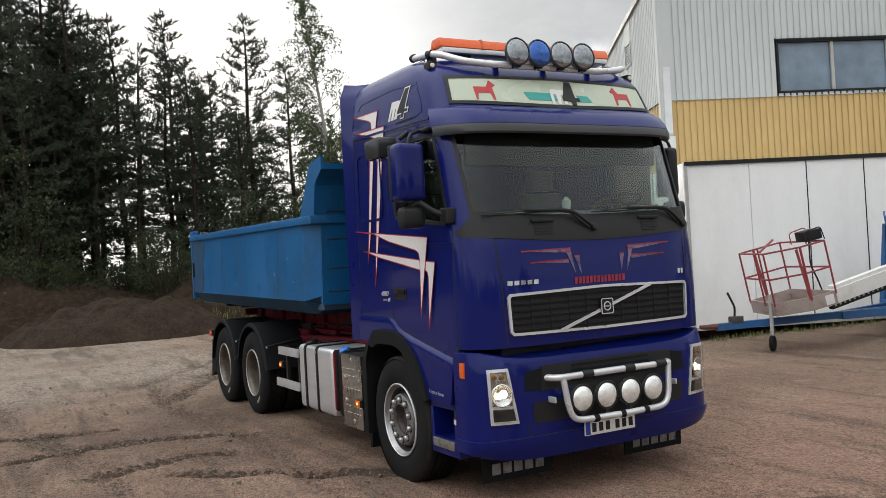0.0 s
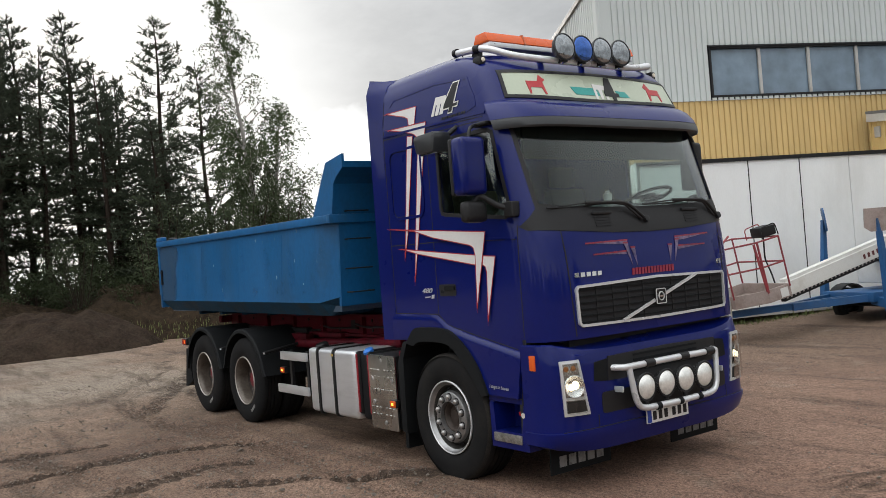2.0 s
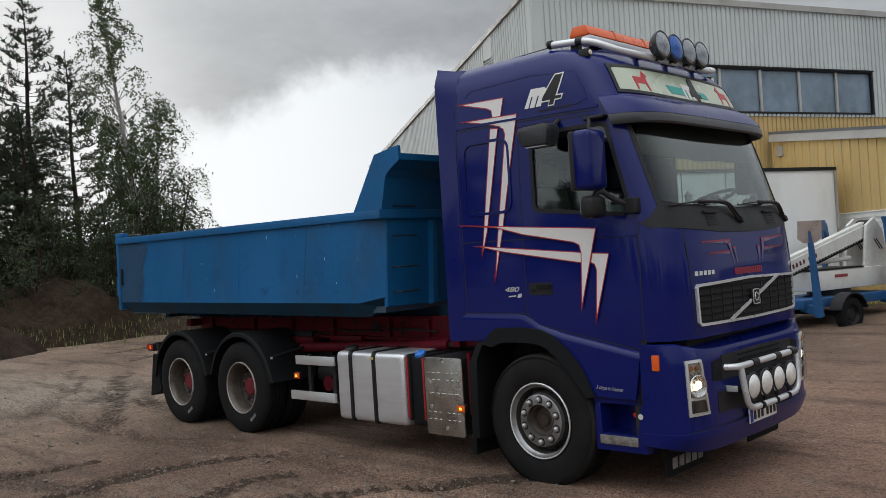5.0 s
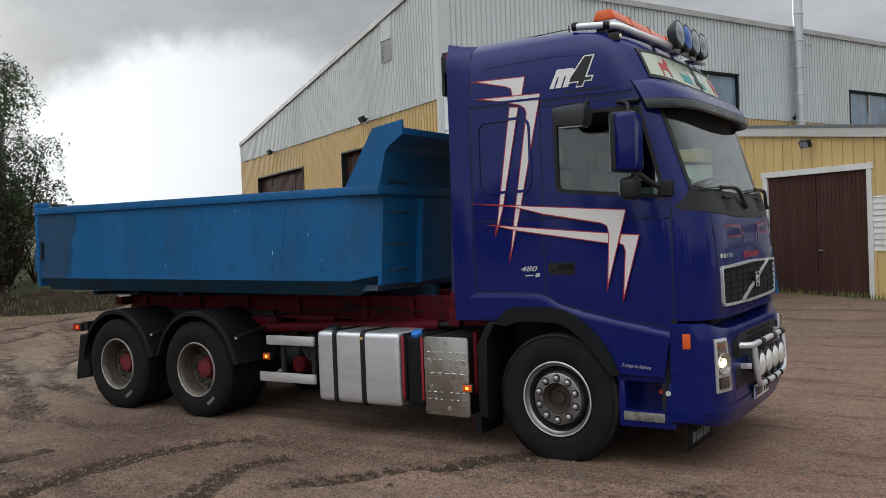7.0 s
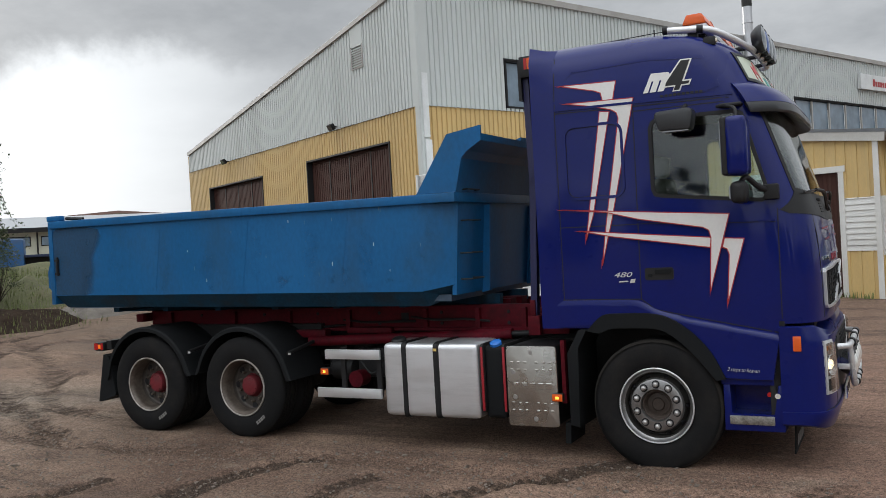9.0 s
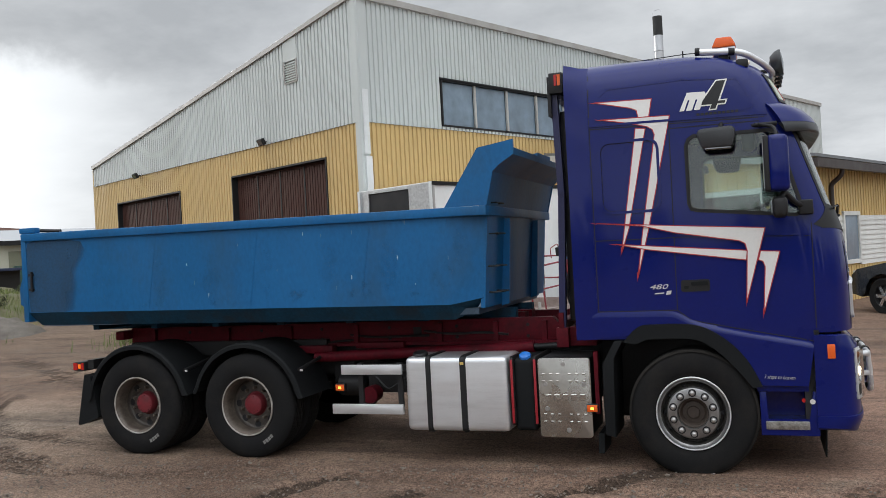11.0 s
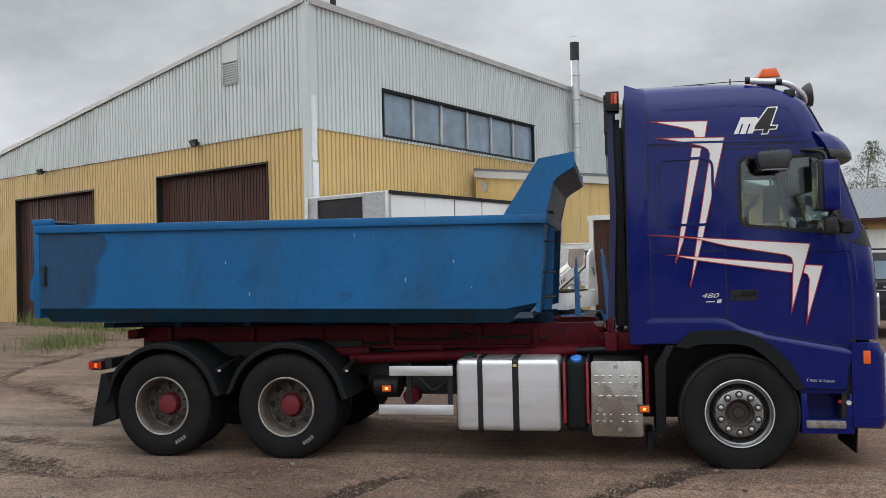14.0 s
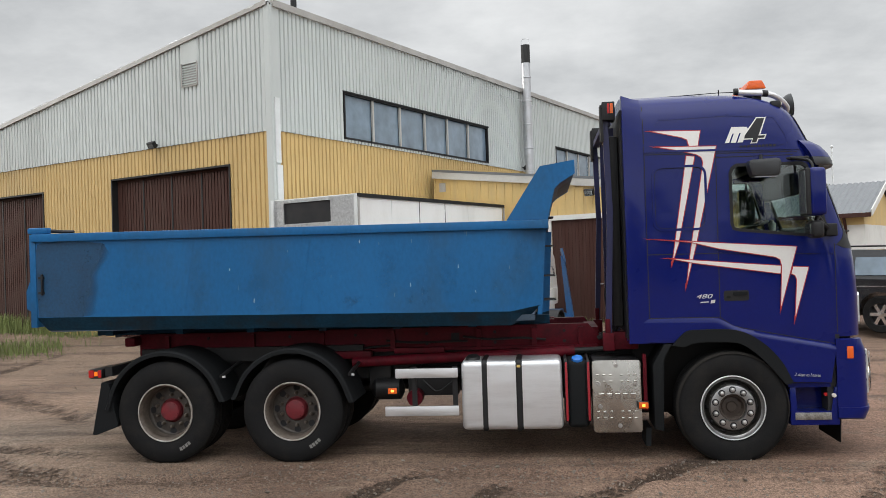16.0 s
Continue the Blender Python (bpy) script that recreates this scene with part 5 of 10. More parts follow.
def shell_bm(shrink=0.0):
    """The cab's closed skin, drawn in by shrink."""
    bm = B()
    zs = [0.66, 0.8, 1.0, 1.15, 1.3, 1.5, 1.7, 1.88, 1.97, 2.05, 2.12, 2.25, 2.4, 2.55, 2.72, 2.85, 2.95, 3.05, 3.12, 3.2, 3.28, 3.34, 3.39, 3.43, 3.46, 3.49, 3.515, 3.535, 3.552, 3.565, 3.572]
    rings = []
    for z in zs:
        w, f = lerp(HW, z) - shrink, lerp(XF, z) - shrink
        c = f - 0.62 + shrink * 0
        r = []
        xr = XR + shrink
        for i in range(8):
            r.append((xr + (c - xr) * i / 8, CY - w))
        m = 36
        for i in range(m + 1):
            t = math.pi * (i / m - 0.5)
            ct, st = max(0.0, math.cos(t)), math.sin(t)
            r.append((c + (f - c) * ct ** (2 / NP), CY + w * math.copysign(abs(st) ** (2 / NP), st)))
        for i in range(7, -1, -1):
            r.append((xr + (c - xr) * i / 8, CY + w))
        zz = z
        if shrink:
            zz = min(max(z, 0.66 + shrink), 3.572 - shrink) if z in (zs[0], zs[-1]) else 0.66 + shrink + (z - 0.66) * (3.572 - 0.66 - 2 * shrink) / (3.572 - 0.66)
        rings.append([bm.verts.new((x, y, zz)) for x, y in r])
    k = len(rings[0])
    for a, b in zip(rings, rings[1:]):
        for i in range(k):
            bm.faces.new((a[i], a[(i + 1) % k], b[(i + 1) % k], b[i]))
    bm.faces.new(rings[0][::-1])
    bm.faces.new(rings[-1])
    bmesh.ops.recalc_face_normals(bm, faces=bm.faces)
    return bm


WIN_SIDE = [(0.055, 2.25), (0.055, 2.74), (0.075, 2.79), (0.12, 2.82), (0.74, 2.815), (0.79, 2.79), (0.955, 2.18), (0.945, 2.12), (0.91, 2.10), (0.13, 2.185), (0.075, 2.20)]
WIN_FRONT = [(0.13, 2.155), (0.40, 2.12), (0.80, 2.105), (1.25, 2.10), (1.70, 2.105), (2.10, 2.12), (2.37, 2.155), (2.385, 2.87), (1.25, 2.90), (0.115, 2.87)]
ARCH = [(-0.50, 1.09), (-0.40, 1.15), (-0.28, 1.17), (0.06, 1.16), (0.26, 1.05), (0.43, 0.88), (0.53, 0.70)]


def cut(me, cutters):
    """The mesh with prisms taken out of it."""
    ob = new("cutting", me)
    tools = []
    for bm in cutters:
        cm = mesh_of("cutter", bm, BLACK)
        co = new("cutter", cm)
        tools.append(co)
        md = ob.modifiers.new("b", "BOOLEAN")
        md.operation, md.object, md.solver = "DIFFERENCE", co, "EXACT"
    out = bpy.data.meshes.new_from_object(ob.evaluated_get(bpy.context.evaluated_depsgraph_get()))
    for o in tools + [ob]:
        bpy.data.objects.remove(o)
    return out


def build_cab(lorry):
    outer, inner = shell_bm(), shell_bm(0.045)
    for f in inner.faces:
        f.normal_flip()
    tmp = bpy.data.meshes.new("t")
    inner.to_mesh(tmp)
    outer.from_mesh(tmp)
    me = bpy.data.meshes.new("cab_shell")
    outer.to_mesh(me)
    me.materials.append(BLUE)
    cutters = [prism(B(), WIN_SIDE, "y", -0.5, 3.0), prism(B(), WIN_FRONT, "x", 0.62, 1.8),
               prism(B(), [(-1.2, 0.4), (-1.2, 1.11), (-0.54, 1.11)] + ARCH + [(0.53, 0.4)], "y", -0.5, 3.0),
               prism(B(), [(0.93, 0.4), (0.93, 0.70), (1.01, 1.138), (1.7, 1.138), (1.7, 0.4)], "y", -0.5, 3.0)]
    me = cut(me, cutters)
    me.materials.clear(); me.materials.append(BLUE)
    me.shade_smooth(); me.set_sharp_from_angle(angle=radians(30))
    part("cab_shell", me, BLUE, lorry, "dark blue lacquered cab with a high roof")
    # glass
    part("windscreen", lay([WIN_FRONT], front, -0.012, 0.006, 0.08), GLASS, lorry, "clear curved windscreen")
    part("rubber_seal", lay(ring([(y, z) for y, z in WIN_FRONT], 0.03), front, 0.004, 0.012, 0.1), BLACK, lorry)
    for left in (False, True):
        fm = (lambda x, z, o: side_at(x, z, o, True)) if left else near
        part("side_window", lay([WIN_SIDE], fm, -0.014, 0.006, 0.15), SIDE_GLASS, lorry, "clear side window")
        part("window_seal", lay(ring(inset(WIN_SIDE, -0.012), 0.03), fm, 0.003, 0.015, 0.15), BLACK, lorry)
    # black panel below the windscreen, running up into the corners
    blk = [(0.035, 2.02), (0.06, 1.985), (0.30, 1.965), (0.8, 1.93), (1.25, 1.92), (1.7, 1.93), (2.2, 1.965), (2.44, 1.985), (2.465, 2.02),
           (2.36, 2.16), (2.0, 2.125), (1.25, 2.105), (0.5, 2.125), (0.14, 2.16)]
    panel = part("scuttle_panel", lay([blk], front, 0.006, 0.01, 0.07), BLACK, lorry, "black plastic panel below the windscreen")
    for y0 in (0.72, 1.83):
        for k in range(4):
            part("louvre", lay([[(y0 - 0.09, 1.985 + k * 0.022), (y0 + 0.09, 1.985 + k * 0.022), (y0 + 0.09, 1.993 + k * 0.022), (y0 - 0.09, 1.993 + k * 0.022)]], front, 0.012, 0.008), GAP, panel)
        bm = B(); box(bm, *(front_at(y0, 2.09).x - 0.02, front_at(y0, 2.09).x + 0.03), y0 - 0.11, y0 + 0.11, 2.075, 2.10, 0.01)
        part("air_inlet", bm, BLACK, panel)
    # wipers
    for y0, y1 in ((0.98, 0.20), (2.02, 1.22)):
        tip, heel = front_at(y1, 2.145, 0.035), front_at(y0 - 0.06, 2.185, 0.04)
        mid = tip.lerp(heel, 0.5) + Vector((0.028, 0, 0.004))
        pivot, elbow = front_at(y0 + 0.24, 2.02, 0.02), front_at(y0 + 0.02, 2.165, 0.065)
        w = part("wiper", tube(B(), bend([pivot, elbow, mid], 0.10), 0.014, 8), BLACK, lorry, "thin black cranked wiper arm")
        part("wiper_link", tube(B(), [pivot + Vector((0.0, -0.05, 0.0)), elbow + Vector((-0.004, -0.02, -0.022)), mid.lerp(elbow, 0.55)], 0.009, 6), BLACK, w)
        part("wiper_cap", lathe(B(), [(0.0, 0.0), (0.03, 0.0), (0.028, 0.03), (0.0, 0.036)], pivot - Vector((0.01, 0, 0)), (1, 0, 0.3), 14), BLACK, w)
        bm = B()
        sag = [tip.lerp(heel, f) + Vector((0, 0, -0.018 * math.sin(f * math.pi))) for f in (0, 0.25, 0.5, 0.75, 1)]
        tube(bm, sag, 0.007, 6)
        for f in (0.15, 0.5, 0.85):
            tube(bm, [tip.lerp(heel, f), tip.lerp(mid, min(1, f * 2)) if f < 0.5 else mid.lerp(heel, f * 2 - 1)], 0.005, 5)
        tube(bm, [tip.lerp(heel, 0.15), mid, tip.lerp(heel, 0.85)], 0.006, 6)
        part("wiper_blade", bm, BLACK, w)
    # roof sign
    sign = [(0.225, 3.285), (1.25, 3.305), (2.275, 3.285), (2.30, 3.075), (1.25, 3.06), (0.20, 3.075)]
    sg = part("roof_sign", lay([sign], front, 0.006, 0.012, 0.1), SIGN_FACE, lorry, "cream backlit roof sign with red and turquoise shapes")
    part("sign_frame", lay(ring(inset(sign, -0.02), 0.028), front, 0.010, 0.014, 0.1), BLACK, sg)
    for q in ([(0.90, 3.175), (1.22, 3.175), (1.24, 3.105), (0.94, 3.105)], [(1.46, 3.165), (1.58, 3.16), (1.62, 3.105), (1.48, 3.105)]):
        part("colour_bar", lay([q], front, 0.010, 0.004), TURQ, sg, "turquoise bar")
    for y0, s in ((0.52, 1), (1.98, -1)):
        shape = [(y0 - 0.10 * s, 3.09), (y0 - 0.085 * s, 3.09), (y0 - 0.07 * s, 3.15), (y0 + 0.045 * s, 3.15), (y0 + 0.06 * s, 3.09), (y0 + 0.08 * s, 3.09), (y0 + 0.075 * s, 3.20),
                 (y0 + 0.11 * s, 3.22), (y0 + 0.06 * s, 3.265), (y0 + 0.02 * s, 3.205), (y0 - 0.10 * s, 3.205)]
        part("red_shape", lay([shape], front, 0.010, 0.004), SIGN_RED, sg, "plain red painted shape")
    part("badge_letter", lay([[(1.17, 3.075), (1.20, 3.075), (1.21, 3.165), (1.24, 3.165), (1.235, 3.075), (1.265, 3.075), (1.285, 3.165), (1.31, 3.165), (1.30, 3.075), (1.335, 3.075), (1.34, 3.205), (1.185, 3.215)]], front, 0.012, 0.004), WHITE_DECAL, sg)
    part("badge_figure", lay([[(1.385, 3.07), (1.43, 3.07), (1.435, 3.105), (1.48, 3.105), (1.48, 3.14), (1.435, 3.14), (1.435, 3.285), (1.375, 3.285), (1.30, 3.14), (1.30, 3.105), (1.385, 3.105)]], front, 0.014, 0.004), BLACK, sg)
    # visor over the windscreen
    bmT, bmB = B(), B()
    rows_t, rows_b = [], []
    for i in range(33):
        t = -1 + 2 * i / 32
        y = CY + math.copysign(abs(t) ** 0.8, t) * 1.195
        k = 1 - 0.55 * abs(t) ** 6
        P = [front_at(y, 3.035, 0.004), front_at(y, 3.03, 0.045 * k), front_at(y, 2.985, 0.105 * k), front_at(y, 2.92, 0.138 * k), front_at(y, 2.868, 0.146 * k)]
        Q = [front_at(y, 2.868, 0.142 * k), front_at(y, 2.85, 0.148 * k), front_at(y, 2.80, 0.135 * k), front_at(y, 2.785, 0.115 * k), front_at(y, 2.82, 0.06 * k), front_at(y, 2.864, 0.002)]
        rows_t.append([bmT.verts.new(p) for p in P + [front_at(y, 2.868, 0.003)]])
        rows_b.append([bmB.verts.new(p) for p in Q])
    for bm, rows in ((bmT, rows_t), (bmB, rows_b)):
        for a, b in zip(rows, rows[1:]):
            n = len(a)
            for j in range(n):
                bm.faces.new((a[j], a[(j + 1) % n], b[(j + 1) % n], b[j]))
        bm.faces.new(rows[0]); bm.faces.new(rows[-1])
    v = part("sun_visor", bmT, BLUE, lorry, "blue sun visor", smooth=40)
    part("visor_lip", bmB, LIP, v, "dark grey lower visor lip", smooth=40)
    # door, panel and bonnet joints
    seams = [[(-0.075, 2.93), (-0.085, 1.35), (0.03, 1.262), (0.40, 1.185), (1.0, 1.07)], [(-0.075, 2.90), (0.66, 2.895)], [(1.015, 1.18), (1.02, 2.03)],
             [(-0.96, 1.355), (-0.085, 1.35)], [(-0.76, 1.975), (-0.085, 1.97)], [(-0.76, 2.955), (0.70, 2.925)], [(0.53, 0.71), (0.93, 0.70)]]
    for s in seams:
        part("panel_joint", lay(ribbon(s, 0.008), near, 0.0017, 0.004, 0.2), GAP, lorry)
    part("door_crease", lay(ribbon([(-0.085, 1.985), (1.0, 1.94)], 0.016), near, 0.010, 0.014, 0.2), BLUE, lorry)
    part("panel_joint", lay(ribbon([(-0.085, 1.972), (1.0, 1.927)], 0.006), near, 0.0018, 0.004, 0.2), GAP, lorry)
    panel_line = rounded(-0.70, -0.17, 2.20, 2.84, 0.10, 6)
    part("sleeper_panel", lay(ring(panel_line, 0.024), near, 0.010, 0.014, 0.2), BLUE, lorry)
    # thin dark ribbon that paints the shadow line inside the raised ring
    part("panel_joint", lay(ring(inset(panel_line, 0.026), 0.004), near, 0.0018, 0.004, 0.2), GAP, lorry)
    part("roof_swage", lay(ribbon([(-0.66, 3.25), (-0.60, 3.30), (0.05, 3.315), (0.50, 3.275), (0.60, 3.10), (0.62, 3.03), (0.52, 3.0)], 0.022), near, 0.004, 0.015, 0.2), BLUE, lorry)
    part("gutter_strip", lay(ribbon([(-0.76, 2.985), (0.72, 2.955)], 0.02), near, 0.010, 0.014, 0.2), BLUE, lorry)
    for y in (0.29, 2.21):
        part("bonnet_joint", lay(ribbon([(y - 0.02 * (1 if y < 1 else -1), 1.98), (y, 1.5), (y + 0.02 * (1 if y < 1 else -1), 1.165)], 0.010), front, 0.0015, 0.004, 0.2), GAP, lorry)
    # lower wing: a proud panel above the step
    def seam_z(x):
        return lerp([(-0.76, 1.352), (-0.20, 1.350), (-0.11, 1.342), (-0.04, 1.310), (0.03, 1.268), (0.12, 1.238), (0.40, 1.180), (1.0, 1.065)], x)

    def flare(x, below, o):
        f = max(0.0, min(1.0, below / 0.04))
        return side_at(x, seam_z(x) - below, o + lerp([(-0.76, 0.008), (-0.2, 0.010), (0.3, 0.032)], x) * f * f * (3 - 2 * f))
    wing = [(-0.955, 1.12), (-0.755, 1.12), (-0.50, 1.14), (-0.28, 1.19), (0.06, 1.18), (0.28, 1.06), (0.45, 0.90), (0.55, 0.715), (0.93, 0.705), (0.995, 1.062), (0.40, 1.177), (0.12, 1.235), (0.03, 1.265), (-0.04, 1.307), (-0.11, 1.339), (-0.20, 1.347), (-0.955, 1.349)]
    wing = [(x, seam_z(x) - z) for x, z in wing]
    part("wing_panel", lay([wing], flare, 0.002, 0.02, 0.02), BLUE, lorry, "flared lower wing panel", smooth=50)
    # wheel arch
    for yy, flip in ((-0.045, False), (2.545, True)):
        bm = B()
        o_arch = [(-0.56, 1.09), (-0.43, 1.215), (-0.29, 1.235), (0.05, 1.225), (0.28, 1.115), (0.46, 0.93), (0.575, 0.71)]
        i_arch = [(-0.45, 1.07), (-0.36, 1.105), (-0.26, 1.115), (0.04, 1.105), (0.20, 1.025), (0.36, 0.87), (0.50, 0.695)]
        y1 = yy + (0.34 if not flip else -0.34)
        o_arch, i_arch = ([(p.x, p.y) for p in smooth_line([(a, b) for a, b in q], 5)] for q in (o_arch, i_arch))
        prism(bm, o_arch + i_arch[::-1], "y", yy, y1)
        part("wheel_arch", bm, PLASTIC, lorry, "dark grey plastic wheel arch", smooth=25)
        bm = B()
        pts = [(-0.56, 1.10), (-0.66, 0.95), (-0.665, 0.26), (-0.755, 0.28), (-0.755, 0.90), (-0.64, 1.10)]
        prism(bm, pts, "y", yy + (0.02 if not flip else -0.02), yy + (0.55 if not flip else -0.55), 0.008)
        part("mudguard_rear", bm, PLASTIC, lorry, "dark plastic rear mudguard section")
    bm = B(); box(bm, -0.6, 0.9, 0.5, 2.0, 1.05, 1.10)
    part("cab_floor", bm, BLACK, lorry)
    bm = B(); box(bm, -0.72, 1.0, 0.08, 2.42, 1.30, 1.36)
    part("inner_floor", bm, BLACK, lorry)
    # door handle
    hb = lay([rounded(-0.045, 0.195, 1.505, 1.605, 0.02)], near, 0.004, 0.008)
    h = part("door_handle", hb, BLACK, lorry, "black recessed door handle")
    part("handle_grip", lay([rounded(0.04, 0.18, 1.555, 1.59, 0.012)], near, 0.016, 0.012), PLASTIC, h)
    part("door_lock", lay([rounded(-0.02, 0.02, 1.53, 1.555, 0.01)], near, 0.008, 0.006), PLASTIC, h)
    # joint of the rear fairing, and the dark back
    for left in (False, True):
        fm = (lambda x, z, o: side_at(x, z, o, True)) if left else near
        part("fairing_joint", lay(ribbon([(-0.765, 1.12), (-0.765, 3.44)], 0.008), fm, 0.0015, 0.004, 0.1), GAP, lorry)
        s = 1 if left else -1
        bm = B()
        rows = []
        for z in (1.11, 1.6, 2.2, 2.8, 3.1, 3.3, 3.40, 3.46, 3.50, 3.53):
            w = lerp(HW, z)
            wo = max(w + 0.012, 1.262 - max(0, z - 3.42) * 0.5)
            fl = [(-0.778, w + 0.003), (-0.86, w + (wo - w) * 0.45 + 0.002), (-0.972, wo), (-0.972, wo - 0.10), (-0.86, w - 0.06), (-0.778, w - 0.06)]
            rows.append([bm.verts.new((x, CY + s * y, z + (0.022 if x < -0.9 and z > 3.52 else 0))) for x, y in fl])
        for a, b in zip(rows, rows[1:]):
            for j in range(6):
                bm.faces.new((a[j], a[(j + 1) % 6], b[(j + 1) % 6], b[j]))
        bm.faces.new(rows[0]); bm.faces.new(rows[-1])
        part("side_fairing", bm, BLUE, lorry, "blue fairing behind the cab", smooth=40)
    bm = B(); box(bm, -0.985, -0.966, 0.08, 2.42, 1.15, 3.42)
    part("cab_back", bm, BLACK, lorry, "dark back wall of the cab", smooth=None)
    # small exhaust louvre and aerial on the roof
    bm = B(); tube(bm, [(0.05, 0.4, 3.56), (0.05, 0.4, 3.62)], 0.006, 6); tube(bm, [(-0.5, 0.4, 3.575), (0.05, 0.4, 3.59), (0.5, 0.4, 3.58)], 0.004, 6)
    part("aerial", bm, BLACK, lorry)


def build_graphics(lorry):
    # white lightning stripes with red edges on the near side
    shapes = [
        [(-0.71, 3.188), (-0.21, 3.172), (-0.24, 3.02), (-0.33, 3.02), (-0.345, 3.085), (-0.40, 3.11)],
        [(-0.66, 3.03), (-0.065, 3.012), (-0.09, 2.90), (-0.295, 2.04), (-0.405, 1.64), (-0.36, 1.94), (-0.20, 2.86), (-0.215, 2.905), (-0.26, 2.935), (-0.42, 2.98)],
        [(-0.36, 2.93), (-0.275, 2.92), (-0.46, 2.07), (-0.535, 1.86), (-0.50, 2.07)],
        [(-0.74, 2.128), (-0.08, 2.072), (0.66, 2.012), (0.485, 1.40), (0.51, 1.83), (0.495, 1.89), (0.45, 1.915), (-0.07, 2.01), (-0.35, 2.085)],
        [(-0.58, 1.938), (-0.32, 1.912), (0.51, 1.832), (0.50, 1.752), (-0.32, 1.88)],
        [(0.615, 1.822), (0.765, 1.812), (0.615, 1.30), (0.645, 1.69), (0.63, 1.735), (0.595, 1.75)],
    ]
    tips = [(-0.76, 3.192), (-0.72, 3.04), None, (-0.80, 2.135), (-0.64, 1.942), None]
    downs = [None, (-0.415, 1.60), (-0.545, 1.82), (0.478, 1.36), None, (0.608, 1.26)]
    for k, s in enumerate(shapes):
        edge = ribbon(s + [s[0]], 0.0075)
        up = 0.0055 + 0.0014 * k
        if tips[k]:
            edge += [[s[0], (tips[k][0], tips[k][1]), (s[0][0], s[0][1] - 0.009)]]
        bm = lay([s], near, 0.018 if k in (3, 5) else up, 0.002, 0.11)
        st = part("stripe", bm, WHITE_DECAL, lorry, "white lightning stripe edged in red")
        bm = B()
        for e in edge:
            pb = lay([e], near, 0.0188 if k in (3, 5) else up + 0.0006, 0.002, 0.11)
            tmp = bpy.data.meshes.new("t"); pb.to_mesh(tmp); pb.free(); bm.from_mesh(tmp); bpy.data.meshes.remove(tmp)
        if downs[k]:
            low = min(s, key=lambda p: p[1])
            pb = lay([[(low[0] - 0.004, low[1] + 0.05), (low[0] + 0.006, low[1] + 0.05), downs[k]]], near, 0.0188 if k in (3, 5) else up + 0.0007, 0.002, 0.11)
            tmp = bpy.data.meshes.new("t"); pb.to_mesh(tmp); pb.free(); bm.from_mesh(tmp); bpy.data.meshes.remove(tmp)
        part("stripe_edge", bm, RED, st, smooth=None)
    # figure badge on the roof side
    em = part("roof_emblem", lay([[(0.02, 3.035), (0.06, 3.035), (0.095, 3.125), (0.11, 3.125), (0.075, 3.035), (0.125, 3.035), (0.16, 3.125), (0.175, 3.125), (0.14, 3.035), (0.19, 3.035), (0.245, 3.165), (0.235, 3.185), (0.09, 3.19)]], near, 0.005, 0.003), WHITE_DECAL, lorry, "white and black emblem on the roof side")
    four = [(0.26, 3.02), (0.325, 3.02), (0.34, 3.06), (0.40, 3.06), (0.42, 3.105), (0.36, 3.105), (0.425, 3.275), (0.33, 3.275), (0.20, 3.105), (0.19, 3.06), (0.28, 3.06)]
    part("emblem_edge", lay([four], near, 0.006, 0.003), WHITE_DECAL, em)
    four_in = [(0.272, 3.03), (0.317, 3.03), (0.335, 3.071), (0.393, 3.071), (0.402, 3.094), (0.342, 3.094), (0.408, 3.265), (0.336, 3.265), (0.212, 3.10), (0.205, 3.071), (0.29, 3.071)]
    part("emblem_figure", lay([four_in], near, 0.008, 0.003), BLACK, em)
    # lettering
    nm = Matrix.Translation((0, 0, 0))
    def on_side(x, z, o=0.004):
        p = side_at(x, z, o)
        return Matrix.Translation(p) @ Euler((radians(90), 0, 0)).to_matrix().to_4x4()
    letters("480", 0.092, SILVER, lorry, on_side(-0.315, 1.535) @ Matrix.Diagonal((1.12, 0.66, 1, 1)), "power_number", 0.003, "silver power number", 0.3)
    letters("3 steps to heaven", 0.044, SLOGAN, lorry, on_side(0.585, 0.775, 0.0405) @ Euler((0, 0, radians(-3))).to_matrix().to_4x4() @ Matrix.Diagonal((0.78, 1, 1, 1)), "slogan", 0.001, "thin white slogan lettering", 0.35)
    part("euro_mark", lay([[(-0.27, 1.492), (-0.19, 1.496), (-0.19, 1.506), (-0.27, 1.502)], [(-0.175, 1.485), (-0.135, 1.488), (-0.125, 1.52), (-0.165, 1.517)]], near, 0.004, 0.003), SILVER, lorry, "small silver emission mark")
    part("roof_script", lay([[(0.16 + k * 0.035, 2.985), (0.185 + k * 0.035, 2.985), (0.185 + k * 0.035, 3.005), (0.16 + k * 0.035, 3.005)] for k in range(10)], near, 0.003, 0.002), GAP, lorry, "faint dark lettering")
    # bonnet: maker's bars, model bars, faded stripes and red word as plain bars
    def letter_bars(y0, y1, z0, z1, n, m, label):
        w = (y1 - y0) / n
        for k in range(n):
            a, b, lean = y0 + k * w, y0 + (k + 0.72) * w, 0.10 * (z1 - z0)
            part("letter_bar", lay([[(a, z0), (b, z0), (b + lean, z1), (a + lean, z1)]], front, 0.006, 0.006), m, lorry, label)
    letter_bars(0.33, 0.62, 1.605, 1.638, 5, CHROME, "chrome bar in place of a letter")
    letter_bars(2.10, 2.18, 1.605, 1.645, 2, CHROME, "chrome bar in place of a letter")
